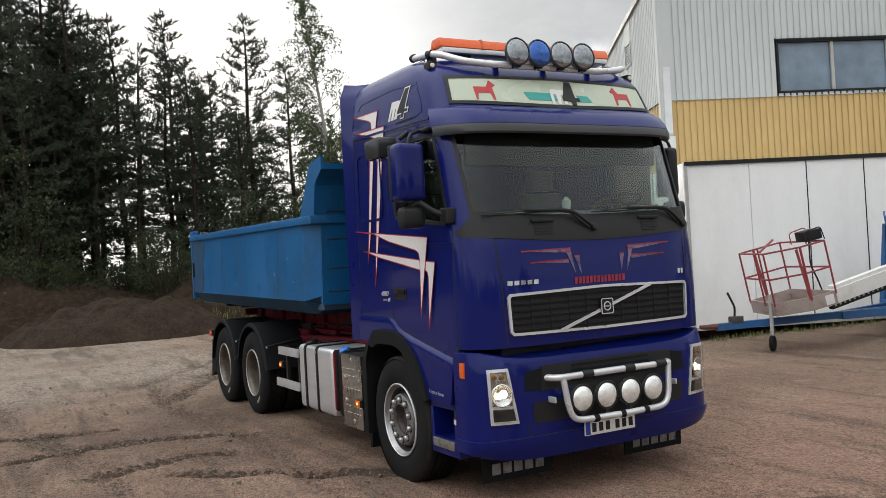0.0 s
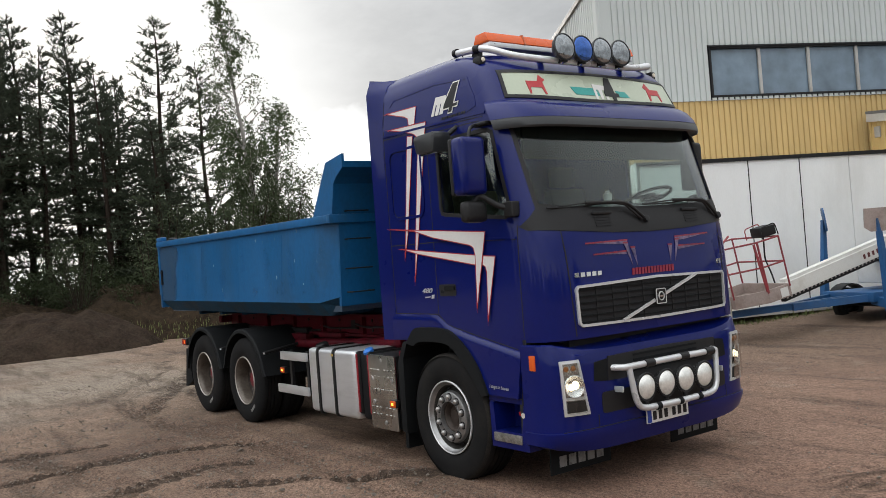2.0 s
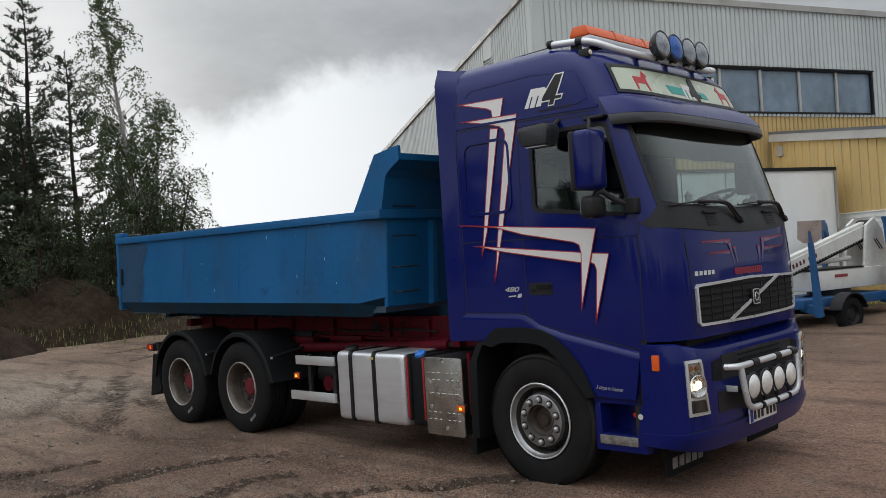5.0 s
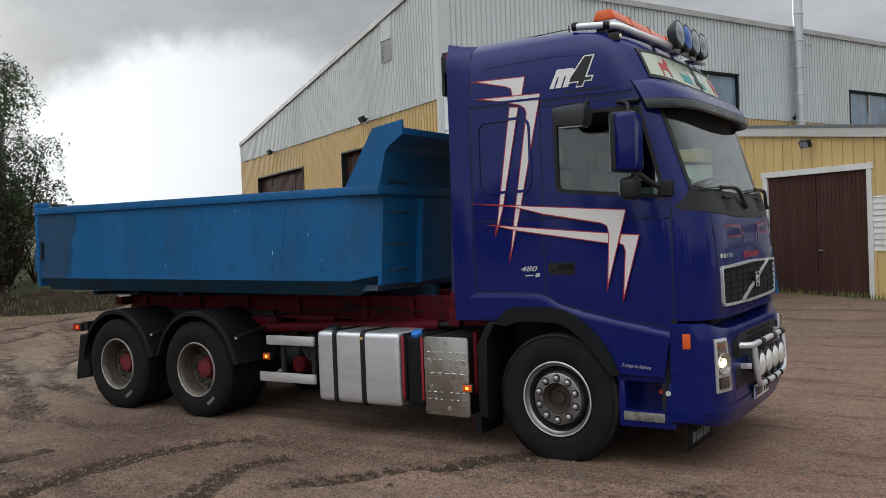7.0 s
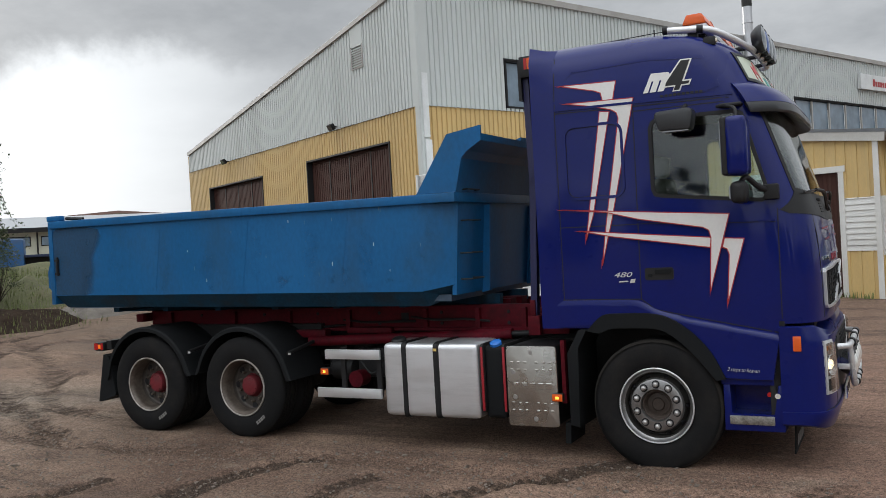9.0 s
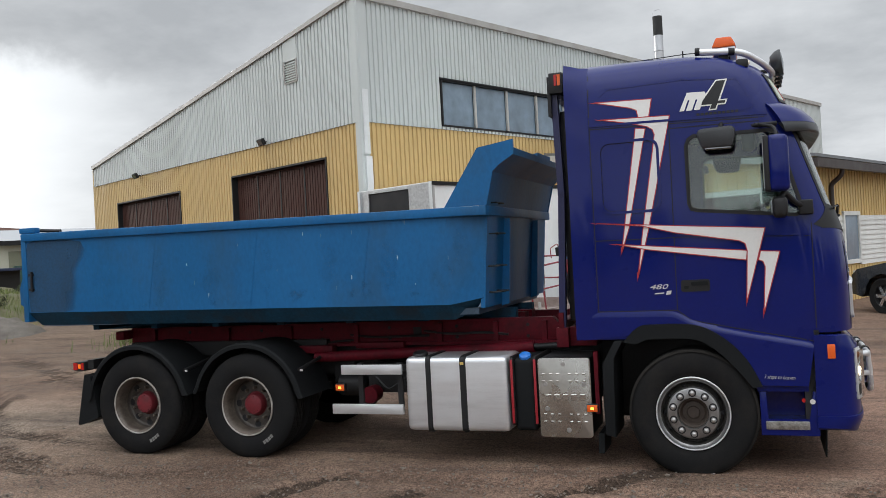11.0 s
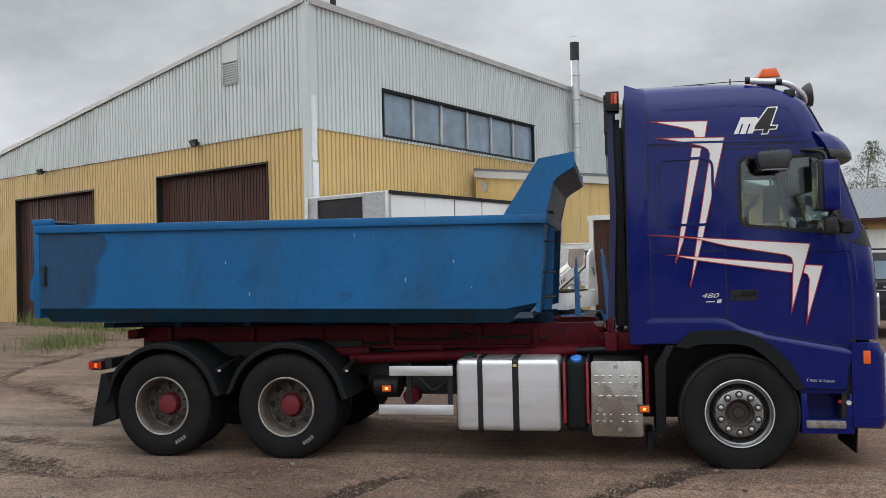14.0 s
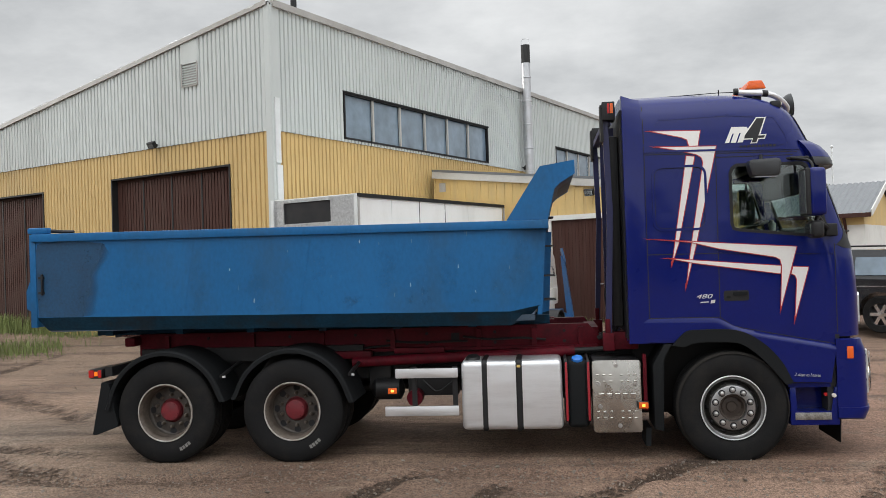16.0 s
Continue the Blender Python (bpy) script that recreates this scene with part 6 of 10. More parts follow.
    letter_bars(0.96, 1.49, 1.582, 1.635, 14, mat("worn_red_film", (0.26, 0.015, 0.035), 0.5, var=0.3, dirt=(0.06, 0.01, 0.06), dirt_amt=0.7, dirt_scale=30), "worn red bar in place of a letter")
    for s in ([(0.48, 1.855), (0.95, 1.862), (0.94, 1.83), (0.80, 1.835)], [(0.55, 1.765), (0.92, 1.775), (0.92, 1.75)], [(0.90, 1.84), (0.95, 1.84), (0.98, 1.66)], [(0.98, 1.80), (1.03, 1.80), (1.04, 1.65)],
              [(2.02, 1.875), (1.55, 1.862), (1.56, 1.83), (1.70, 1.838)], [(1.95, 1.785), (1.58, 1.785), (1.58, 1.755)], [(1.60, 1.84), (1.55, 1.84), (1.52, 1.66)], [(1.50, 1.80), (1.45, 1.80), (1.46, 1.66)]):
        part("faded_stripe", lay([s], front, 0.003, 0.002), mat("faded_stripe_film", (0.15, 0.12, 0.20), 0.45, var=0.5, scale=18, dirt=(0.008, 0.010, 0.09), dirt_amt=0.9, dirt_scale=14) if "faded_stripe_film" not in bpy.data.materials else bpy.data.materials["faded_stripe_film"], lorry, "faded pale stripe")
        part("faded_edge", lay(ribbon(s[:2], 0.012), front, 0.004, 0.002), bpy.data.materials["worn_red_film"], lorry)
    # grille
    gr = [(0.325, 1.51), (0.345, 1.535), (1.25, 1.555), (2.155, 1.535), (2.175, 1.51), (2.165, 1.255), (2.14, 1.232), (1.25, 1.222), (0.36, 1.232), (0.335, 1.255)]
    back = part("grille", lay([gr], front, 0.004, 0.01), GAP, lorry, "black radiator grille")
    part("grille_frame", lay(ring(inset(gr, -0.006), 0.020), front, 0.022, 0.03), SILVER, back, "bright silver grille frame")
    for k in range(6):
        z = 1.255 + k * 0.049
        part("grille_slat", lay([[(0.365, z), (2.135, z), (2.135, z + 0.011), (0.365, z + 0.011)]], front, 0.016, 0.012), PLASTIC, back)
    for y in (0.52, 0.70, 0.88, 1.06, 1.42, 1.60, 1.78, 1.96):
        part("grille_post", lay([[(y, 1.24), (y + 0.02, 1.24), (y + 0.02, 1.53), (y, 1.53)]], front, 0.010, 0.008), BLACK, back)
    part("diagonal_bar", lay(ribbon([(0.80, 1.24), (1.74, 1.535)], 0.021), front, 0.03, 0.02), SILVER, back, "bright diagonal bar")
    bd = part("badge", lay([rounded(1.185, 1.305, 1.33, 1.45, 0.015)], front, 0.042, 0.02), BLACK, back, "square black badge")
    c = front_at(1.245, 1.39, 0.043)
    part("badge_edge", lay(ring(rounded(1.183, 1.307, 1.328, 1.452, 0.015), 0.007), front, 0.045, 0.006), SILVER, bd)
    bm = B(); lathe(bm, [(0.028, 0), (0.030, 0.005), (0.036, 0.005), (0.038, 0)], c, (1, 0, 0), 28); part("badge_ring", bm, SILVER, bd)
    bm = B(); box(bm, c.x, c.x + 0.006, 1.217, 1.273, 1.384, 1.396); part("badge_bar", bm, CHROME, bd)


def build_bumper(lorry):
    XB, WB, CB = 1.365, 1.232, CY - 0.03

    def bfront(y, z, o):
        w = WB - (0.02 if z > 1.0 else 0)
        f = XB - max(0, (z - 0.98)) * 0.25 - max(0, 0.42 - z) * 0.35
        t = max(-0.9995, min(0.9995, (y - CB) / w))
        x = f - 0.42 + 0.42 * (1 - abs(t) ** NP) ** (1 / NP)
        ny = (abs(t) ** (NP - 1)) * math.copysign(1, t) / max(0.08, (1 - abs(t) ** NP) ** ((NP - 1) / NP)) * 0.42 / w
        n = math.hypot(1, ny)
        return Vector((x + o / n, y + o * ny / n, z))
    bm = B()
    zs = [0.285, 0.30, 0.36, 0.42, 0.46, 0.465, 0.6, 0.8, 0.95, 1.02, 1.08, 1.112, 1.12]
    ring_l = []
    for z in zs:
        w = WB - (0.02 if z > 1.115 else 0) - (0.03 if z < 0.29 else 0) + (0.012 if z < 0.462 else 0)
        f = XB - max(0, (z - 0.98)) * 0.3 - max(0, 0.42 - z) * 0.35 + (0.012 if z < 0.462 else 0)
        r = [(0.985, CB - w)]
        for i in range(41):
            t = math.pi * (i / 40 - 0.5)
            ct, st = max(0, math.cos(t)), math.sin(t)
            r.append((f - 0.42 + 0.42 * ct ** (2 / NP), CB + w * math.copysign(abs(st) ** (2 / NP), st)))
        r.append((0.985, CB + w))
        ring_l.append([bm.verts.new((max(x, 0.985), y, z + (0.085 * (0.465 - z) / 0.18 * abs((y - CB) / 1.27) ** 5 if z < 0.465 else 0) - (0.078 * max(0.0, 1 - ((y - CB) / 1.13) ** 6) if z > 1.05 else 0))) for x, y in r])
    k = len(ring_l[0])
    for a, b in zip(ring_l, ring_l[1:]):
        for i in range(k):
            bm.faces.new((a[i], a[(i + 1) % k], b[(i + 1) % k], b[i]))
    bm.faces.new(ring_l[0][::-1]); bm.faces.new(ring_l[-1])
    bump = part("bumper", bm, BLUE, lorry, "blue front bumper scuffed along its lower edge", smooth=35)
    # dark gap and upper strip between bonnet and bumper
    bm = B(); prism(bm, [(0.95, 0.98), (1.22, 0.98), (1.22, 1.17), (0.95, 1.17)], "y", 0.30, 2.20)
    part("bonnet_gap", bm, GAP, lorry, "dark gap below the bonnet", smooth=None)
    bm = B(); box(bm, 0.90, 1.02, 0.02, 2.48, 0.36, 1.16)
    part("bumper_carrier", bm, GAP, lorry, smooth=None)
    for y in (0.425, 2.04):                   # joints between the corner pieces and the middle
        part("bumper_joint", lay([[(y - 0.004, 0.30), (y + 0.004, 0.30), (y + 0.004, 0.56), (y - 0.004, 0.56)]], bfront, 0.002, 0.003), GAP, bump)
    part("valance_joint", lay([[(0.10, 0.462), (2.34, 0.462), (2.34, 0.469), (0.10, 0.469)]], bfront, 0.006, 0.009), GAP, bump)
    # openings
    part("lower_grille", lay([[(0.55, 0.80), (0.565, 0.985), (1.25, 0.995), (1.91, 0.985), (1.925, 0.80), (1.25, 0.79)]], bfront, 0.003, 0.008), BLACK, bump, "black lower air intake")
    for k in range(4):
        z = 0.835 + k * 0.04
        part("intake_slat", lay([[(0.85, z), (1.65, z), (1.65, z + 0.016), (0.85, z + 0.016)]], bfront, 0.010, 0.008), PLASTIC, bump)
    for pan in ([(0.40, 0.815), (0.415, 0.955), (0.56, 0.97), (0.545, 0.80)], [(1.93, 0.80), (1.915, 0.97), (2.05, 0.955), (2.065, 0.815)]):
        part("intake_side", lay([pan], bfront, 0.003, 0.008), PLASTIC, bump)
    for y0, y1 in ((0.47, 0.85), (1.65, 2.03)):
        part("lamp_recess", lay([rounded(y0, y1, 0.56, 0.72, 0.03)], bfront, 0.003, 0.006), BLACK, bump)
    part("intake_middle", lay([rounded(0.84, 1.66, 0.53, 0.80, 0.03)], bfront, 0.002, 0.006), BLACK, bump)
    # headlamps
    for s in (1, -1):
        Y = (lambda y: y) if s == 1 else (lambda y: 2.44 - y)
        outl = [(Y(0.10), 0.995), (Y(0.262), 0.995), (Y(0.335), 0.58), (Y(0.112), 0.585)]
        if s == -1:
            outl = outl[::-1]
        hl = part("headlamp", lay([outl], bfront, 0.004, 0.012, 0.08), mat("lamp_inside", (0.42, 0.42, 0.41), 0.20, 0.9, var=0.6, scale=14, fine=50, bump=0.010) if s == 1 else bpy.data.materials["lamp_inside"], bump, "tall headlamp, lit")
        part("lamp_frame", lay(ring(outl, 0.021), bfront, 0.014, 0.02, 0.08), SILVER, hl)
        part("lower_lens", lay([[(Y(0.135), 0.608), (Y(0.315), 0.605), (Y(0.298), 0.690), (Y(0.135), 0.693)][::s]], bfront, 0.008, 0.006, 0.08), BLACK, hl)
        part("lamp_bar", lay([[(Y(0.13), 0.70), (Y(0.30), 0.695), (Y(0.295), 0.715), (Y(0.13), 0.72)][::s]], bfront, 0.010, 0.006, 0.08), SILVER, hl)
        c = bfront(Y(0.205), 0.80, 0.002)
        bm = B(); lathe(bm, [(0.086, 0.016), (0.080, 0.020), (0.05, 0.004), (0.0, 0.0)], c, (0.9, -0.35 * s, 0), 24)
        part("lamp_bowl", bm, CHROME, hl)
        bm = B(); lathe(bm, [(0.033, 0.003), (0.031, 0.012), (0.022, 0.02), (0.0, 0.023)], c + Vector((0, 0.014 * s, 0.008)), (0.9, -0.35 * s, 0), 24); lathe(bm, [(0.026, 0.003), (0.024, 0.010), (0.0, 0.016)], c + Vector((0, -0.030 * s, -0.004)), (0.9, -0.35 * s, 0), 20)
        part("low_beam", bm, LAMP_ON, hl, "lit low beam")
        for yy, zz in ((0.15, 0.935), (0.21, 0.935)):
            bm = B(); lathe(bm, [(0.022, 0), (0.02, 0.008), (0, 0.012)], bfront(Y(yy), zz, 0.002), (0.9, -0.3 * s, 0), 16)
            part("indicator", bm, AMBER_DULL, hl, "amber indicator bulb")
        part("lamp_glass", lay([inset(outl, 0.020)], bfront, 0.036, 0.004, 0.08), LAMP_GLASS, hl)
    # side marker on the corner
    for s in (0, 1):
        bm = B()
        y = -0.018 if s == 0 else 2.432
        box(bm, 1.085, 1.145, y, y + 0.026, 0.93, 1.045, 0.006)
        part("corner_marker", bm, ORANGE, bump, "orange corner marker lens")
    # steps behind the bumper corner
    for s in (0, 1):
        y0, y1 = (0.0, 0.40) if s == 0 else (2.10, 2.50)
        yo = y0 if s == 0 else y1
        d = 1 if s == 0 else -1
        bm = B()
        prism(bm, [(0.545, 0.30), (0.545, 0.66), (0.60, 0.66), (0.60, 0.43), (0.93, 0.43), (0.96, 0.66), (1.0, 0.66), (1.0, 0.30)], "y", yo, yo + d * 0.40, 0.006)
        st = part("step_box", bm, BLUE, lorry, "blue entry step box")
        bm = B(); box(bm, 0.60, 0.93, min(yo + d * 0.22, yo + d * 0.40), max(yo + d * 0.22, yo + d * 0.40), 0.42, 0.68)
        part("step_back", bm, BLUE, st, smooth=None)
        bm = B(); box(bm, 0.585, 0.925, min(yo - d * 0.012, yo + d * 0.22), max(yo - d * 0.012, yo + d * 0.22), 0.35, 0.42, 0.008)
        tr = part("step_tread", bm, TREAD, st, "worn ribbed metal step tread")
        for k in range(6):
            bm = B(); box(bm, 0.60, 0.91, min(yo + d * (0.01 + k * 0.033), yo + d * (0.022 + k * 0.033)), max(yo + d * (0.01 + k * 0.033), yo + d * (0.022 + k * 0.033)), 0.42, 0.428)
            part("tread_rib", bm, TREAD, tr, smooth=None)
        bm = B(); tube(bm, [(0.89, yo + d * 0.06, 0.585), (0.89, yo + d * 0.03, 0.585)], 0.018, 14)
        part("side_lamp", bm, RED_LENS, st, "small red side lamp")
        bm = B(); tube(bm, [(0.955, yo + d * 0.06, 0.58), (0.955, yo - d * 0.004, 0.58)], 0.021, 14)
        part("lamp_cap", bm, LENS, st, "pale lamp cap")
        part("gap_behind_wing", prism(B(), [(0.93, 0.62), (0.99, 1.16), (1.03, 1.16), (1.03, 0.62)], "y", yo + d * 0.02, yo + d * 0.3), GAP, lorry, smooth=None)
    # number plate with plain bars
    bm = B(); box(bm, 1.383, 1.398, 0.93, 1.45, 0.405, 0.52, 0.006)
    pl = part("number_plate", bm, mat("plate_white", (0.72, 0.72, 0.70), 0.45), lorry, "white number plate with plain black bars")
    bm = B(); box(bm, 1.397, 1.401, 0.935, 0.98, 0.412, 0.513); part("plate_band", bm, mat("plate_blue", (0.01, 0.05, 0.35), 0.45), pl, "blue band", smooth=None)
    for k, y in enumerate((1.0, 1.07, 1.14, 1.24, 1.31, 1.38)):
        bm = B(); box(bm, 1.397, 1.4005, y, y + 0.042, 0.428, 0.497); part("plate_bar", bm, BLACK, pl, smooth=None)
    # mud flaps under the bumper
    for y0, y1, x in ((0.16, 0.84, 1.04), (1.62, 2.28, 1.04)):
        bm = B(); obox(bm, (x, y0, 0.10), (0, 1, 0), (0.05, 0, 1), (1, 0, -0.05), y1 - y0, 0.27, 0.012)
        fl = part("front_flap", bm, PLASTIC, lorry, "dark rubber flap with pale worn bars")
        for k in range(5):
            bm = B(); obox(bm, (x + 0.017, y0 + 0.09 + k * 0.105, 0.15), (0, 1, 0), (0.05, 0, 1), (1, 0, -0.05), 0.078, 0.085, 0.003)
            part("letter_bar", bm, mat("flap_paint", (0.24, 0.24, 0.235), 0.8, dirt=(0.05, 0.05, 0.05), dirt_amt=0.8, dirt_scale=20) if "flap_paint" not in bpy.data.materials else bpy.data.materials["flap_paint"], fl, smooth=None)
    # lamp bar
    bb = part("light_bar", tube(B(), bend([(1.34, 0.60, 0.89), (1.45, 0.66, 0.89), (1.46, 1.25, 0.895), (1.45, 1.815, 0.89), (1.34, 1.87, 0.89)], 0.05), 0.026, 12), SILVER, lorry, "silver tubular lamp bar")
    part("bar_loop", tube(B(), bend([(1.45, 0.70, 0.89), (1.47, 0.735, 0.62), (1.47, 0.80, 0.555), (1.48, 1.25, 0.55), (1.47, 1.70, 0.555), (1.47, 1.765, 0.62), (1.45, 1.80, 0.89)], 0.09), 0.025, 12), SILVER, bb)
    for y in (0.98, 1.25, 1.50):
        part("loop_clamp", tube(B(), [(1.48, y - 0.022, 0.551), (1.48, y + 0.022, 0.551)], 0.029, 12), PLASTIC, bb)
    for y in (0.93, 1.36, 1.70):
        part("clamp", tube(B(), [(1.458, y - 0.05, 0.893), (1.458, y + 0.05, 0.893)], 0.033, 12), BLACK, bb)
    for y in (0.62, 1.88):
        bm = B(); box(bm, 1.34, 1.45, y - 0.008, y + 0.008, 0.705, 0.75, 0.004); part("bracket", bm, SILVER, bb)
    for k in range(4):
        y = 0.865 + k * 0.245
        lp = part("spot_lamp", lathe(B(), [(0.0, -0.10), (0.06, -0.09), (0.10, -0.03), (0.113, 0.0), (0.113, 0.02), (0.103, 0.024)], (1.455, y, 0.715), (1, -0.05, 0), 32), CHROME, bb, "round chrome spot lamp")
        part("lens", lathe(B(), [(0.098, 0.016), (0.085, 0.030), (0.055, 0.045), (0.0, 0.052)], (1.455, y, 0.715), (1, -0.05, 0), 32), LENS, lp)
        part("lens_rim", lathe(B(), [(0.096, 0.015), (0.097, 0.026), (0.106, 0.027), (0.113, 0.02)], (1.455, y, 0.715), (1, -0.05, 0), 32), BLACK, lp)
        part("lamp_foot", tube(B(), [(1.45, y, 0.61), (1.46, y, 0.56)], 0.02, 8), BLACK, lp)


def build_roof_gear(lorry):
    SHELL = mat("dark_lamp_shell", (0.028, 0.03, 0.032), 0.4, 0.2)
    rb = part("roof_bar", tube(B(), bend([(0.19, 0.22, 3.555), (0.55, 0.24, 3.525), (0.72, 0.40, 3.43), (0.80, 0.72, 3.40), (0.81, 1.25, 3.40), (0.80, 1.75, 3.40), (0.74, 2.08, 3.44), (0.60, 2.26, 3.50), (0.19, 2.28, 3.52)], 0.10), 0.029, 14), SILVER, lorry, "silver tubular roof lamp bar")
    for y in (0.22, 2.28):
        part("bar_end", tube(B(), [(0.205, y, 3.56), (0.165, y, 3.561)], 0.035, 14), BLACK, rb)
        part("bar_joint", tube(B(), [(0.44, y, 3.533 if y < 1 else 3.505), (0.49, y + (0.01 if y < 1 else -0.01), 3.529 if y < 1 else 3.502)], 0.033, 14), BLACK, rb)
        bm = B(); box(bm, 0.36, 0.44, y - 0.03 + (0.06 if y < 1 else -0.06), y + 0.03 + (0.06 if y < 1 else -0.06), 3.45, 3.55, 0.01); part("bar_foot", bm, BLACK, rb)
    for y in (0.75, 1.25, 1.75):
        bm = B(); box(bm, 0.62, 0.80, y - 0.025, y + 0.025, 3.40, 3.43, 0.008); part("bar_foot", bm, BLACK, rb)
    # long amber beacon
    bc = part("beacon_bar", prism(B(), [(0.30, 3.60), (0.34, 3.685), (0.47, 3.685), (0.51, 3.60)], "y", 0.32, 2.18, 0.018), ORANGE, lorry, "long orange beacon bar on the roof")
    bm = B(); box(bm, 0.31, 0.50, 0.34, 2.16, 3.555, 3.60, 0.01); part("beacon_base", bm, ALU, bc)
    for y in (0.75, 1.25, 1.75):
        bm = B(); prism(bm, [(0.296, 3.60), (0.337, 3.69), (0.473, 3.69), (0.514, 3.60)], "y", y - 0.01, y + 0.01); part("beacon_rib", bm, mat("amber_dark", (0.45, 0.08, 0.01), 0.4) if "amber_dark" not in bpy.data.materials else bpy.data.materials["amber_dark"], bc)
    for y in (0.6, 1.9):
        bm = B(); box(bm, 0.35, 0.45, y - 0.05, y + 0.05, 3.53, 3.56); part("beacon_foot", bm, BLACK, bc)
    # four round roof lamps
    for k, y in enumerate((0.85, 1.075, 1.315, 1.555)):
        lp = part("roof_lamp", lathe(B(), [(0.0, -0.085), (0.07, -0.075), (0.105, -0.03), (0.118, 0.0), (0.118, 0.018), (0.108, 0.022)], (0.87, y, 3.50), (1, -0.06, 0.10), 32), SHELL, rb, "round dark roof lamp")
        part("lens", lathe(B(), [(0.109, 0.016), (0.085, 0.027), (0.0, 0.036)], (0.87, y, 3.50), (1, -0.06, 0.10), 32), LENS_BLUE if k == 1 else LENS_DARK, lp, "blue lens" if k == 1 else "")
        part("lamp_foot", tube(B(), [(0.85, y, 3.40), (0.83, y, 3.38)], 0.022, 8), CHROME, lp)
        bm = B(); box(bm, 0.80, 0.88, y - 0.03, y + 0.03, 3.375, 3.41, 0.008); part("lamp_clamp", bm, BLACK, lp)
    # little marker lamps at the roof corners
    for y in (0.17, 2.33):
        bm = B(); box(bm, 0.50, 0.60, y - 0.035, y + 0.035, 3.37, 3.445, 0.02)
        ml = part("roof_marker", bm, BLACK, lorry, "small roof marker lamp")
        part("lens", lathe(B(), [(0.02, 0), (0.017, 0.01), (0, 0.014)], (0.60, y, 3.41), (1, 0, 0), 14), mat("marker_lens", (0.75, 0.68, 0.55), 0.2) if y < 1 else bpy.data.materials["marker_lens"], ml)


def build_mirrors(lorry):
    for s in (1, -1):
        def Y(y):
            return y if s == 1 else 2.5 - y - (0.07 if y < 0 else 0)

        def bx(bm, x0, x1, y0, y1, z0, z1, bev):
            a, b = sorted((Y(y0), Y(y1)))
            return box(bm, x0, x1, a, b, z0, z1, bev, 3)
        mr = part("main_mirror", bx(B(), 0.70, 0.865, -0.34 if s == 1 else -0.22, -0.09, 2.29, 2.74, 0.05), BLUE if s == 1 else BLACK, lorry, "tall blue mirror housing" if s == 1 else "tall black mirror housing")
        part("mirror_back", bx(B(), 0.672, 0.72, -0.335 if s == 1 else -0.215, -0.095, 2.295, 2.735, 0.02), BLACK, mr)
        part("mirror_glass", bx(B(), 0.668, 0.674, -0.32 if s == 1 else -0.20, -0.11, 2.315, 2.715, 0.0), DARK_MIRROR, mr, "mirror glass")
        wd = part("wide_mirror", bx(B(), 0.72, 0.84, -0.31, -0.09, 2.08, 2.25, 0.05), BLACK, lorry, "small black wide-angle mirror")
        part("mirror_glass", bx(B(), 0.712, 0.722, -0.28, -0.11, 2.12, 2.215, 0.0), DARK_MIRROR, wd)
        arm = part("mirror_arm", tube(B(), bend([(0.79, Y(-0.2), 2.24), (0.82, Y(-0.16), 2.29), (0.90, Y(-0.06), 2.20), (0.985, Y(0.03), 2.16)], 0.05), 0.022, 10), BLACK, lorry, "black mirror arm")
        part("arm_foot", bx(B(), 0.93, 1.04, -0.025, 0.06, 2.10, 2.22, 0.012), BLACK, arm)
        part("upper_arm", tube(B(), bend([(0.78, Y(-0.2), 2.73), (0.77, Y(-0.17), 2.815), (0.66, Y(-0.02), 2.86), (0.60, Y(0.03), 2.86)], 0.05), 0.014, 10), BLACK, arm)
        part("arm_cover", bx(B(), 0.62, 0.80, -0.03, 0.06, 2.845, 2.875, 0.012), BLACK, arm)
        bm = B(); prism(bm, [(0.20, 2.68), (0.165, 2.80), (0.185, 2.835), (0.45, 2.845), (0.475, 2.81), (0.45, 2.675)], "y", min(Y(-0.31), Y(-0.13)), max(Y(-0.31), Y(-0.13)), 0.03)
        kb = part("kerb_mirror", bm, LIP, lorry, "dark wedge-shaped kerb mirror above the side window")
        part("mirror_glass", bx(B(), 0.23, 0.43, -0.28, -0.16, 2.668, 2.678, 0.0), DARK_MIRROR, kb)
        part("hood_arm", tube(B(), [(0.34, Y(-0.05), 2.84), (0.36, Y(0.03), 2.90)], 0.02, 8), BLACK, kb)


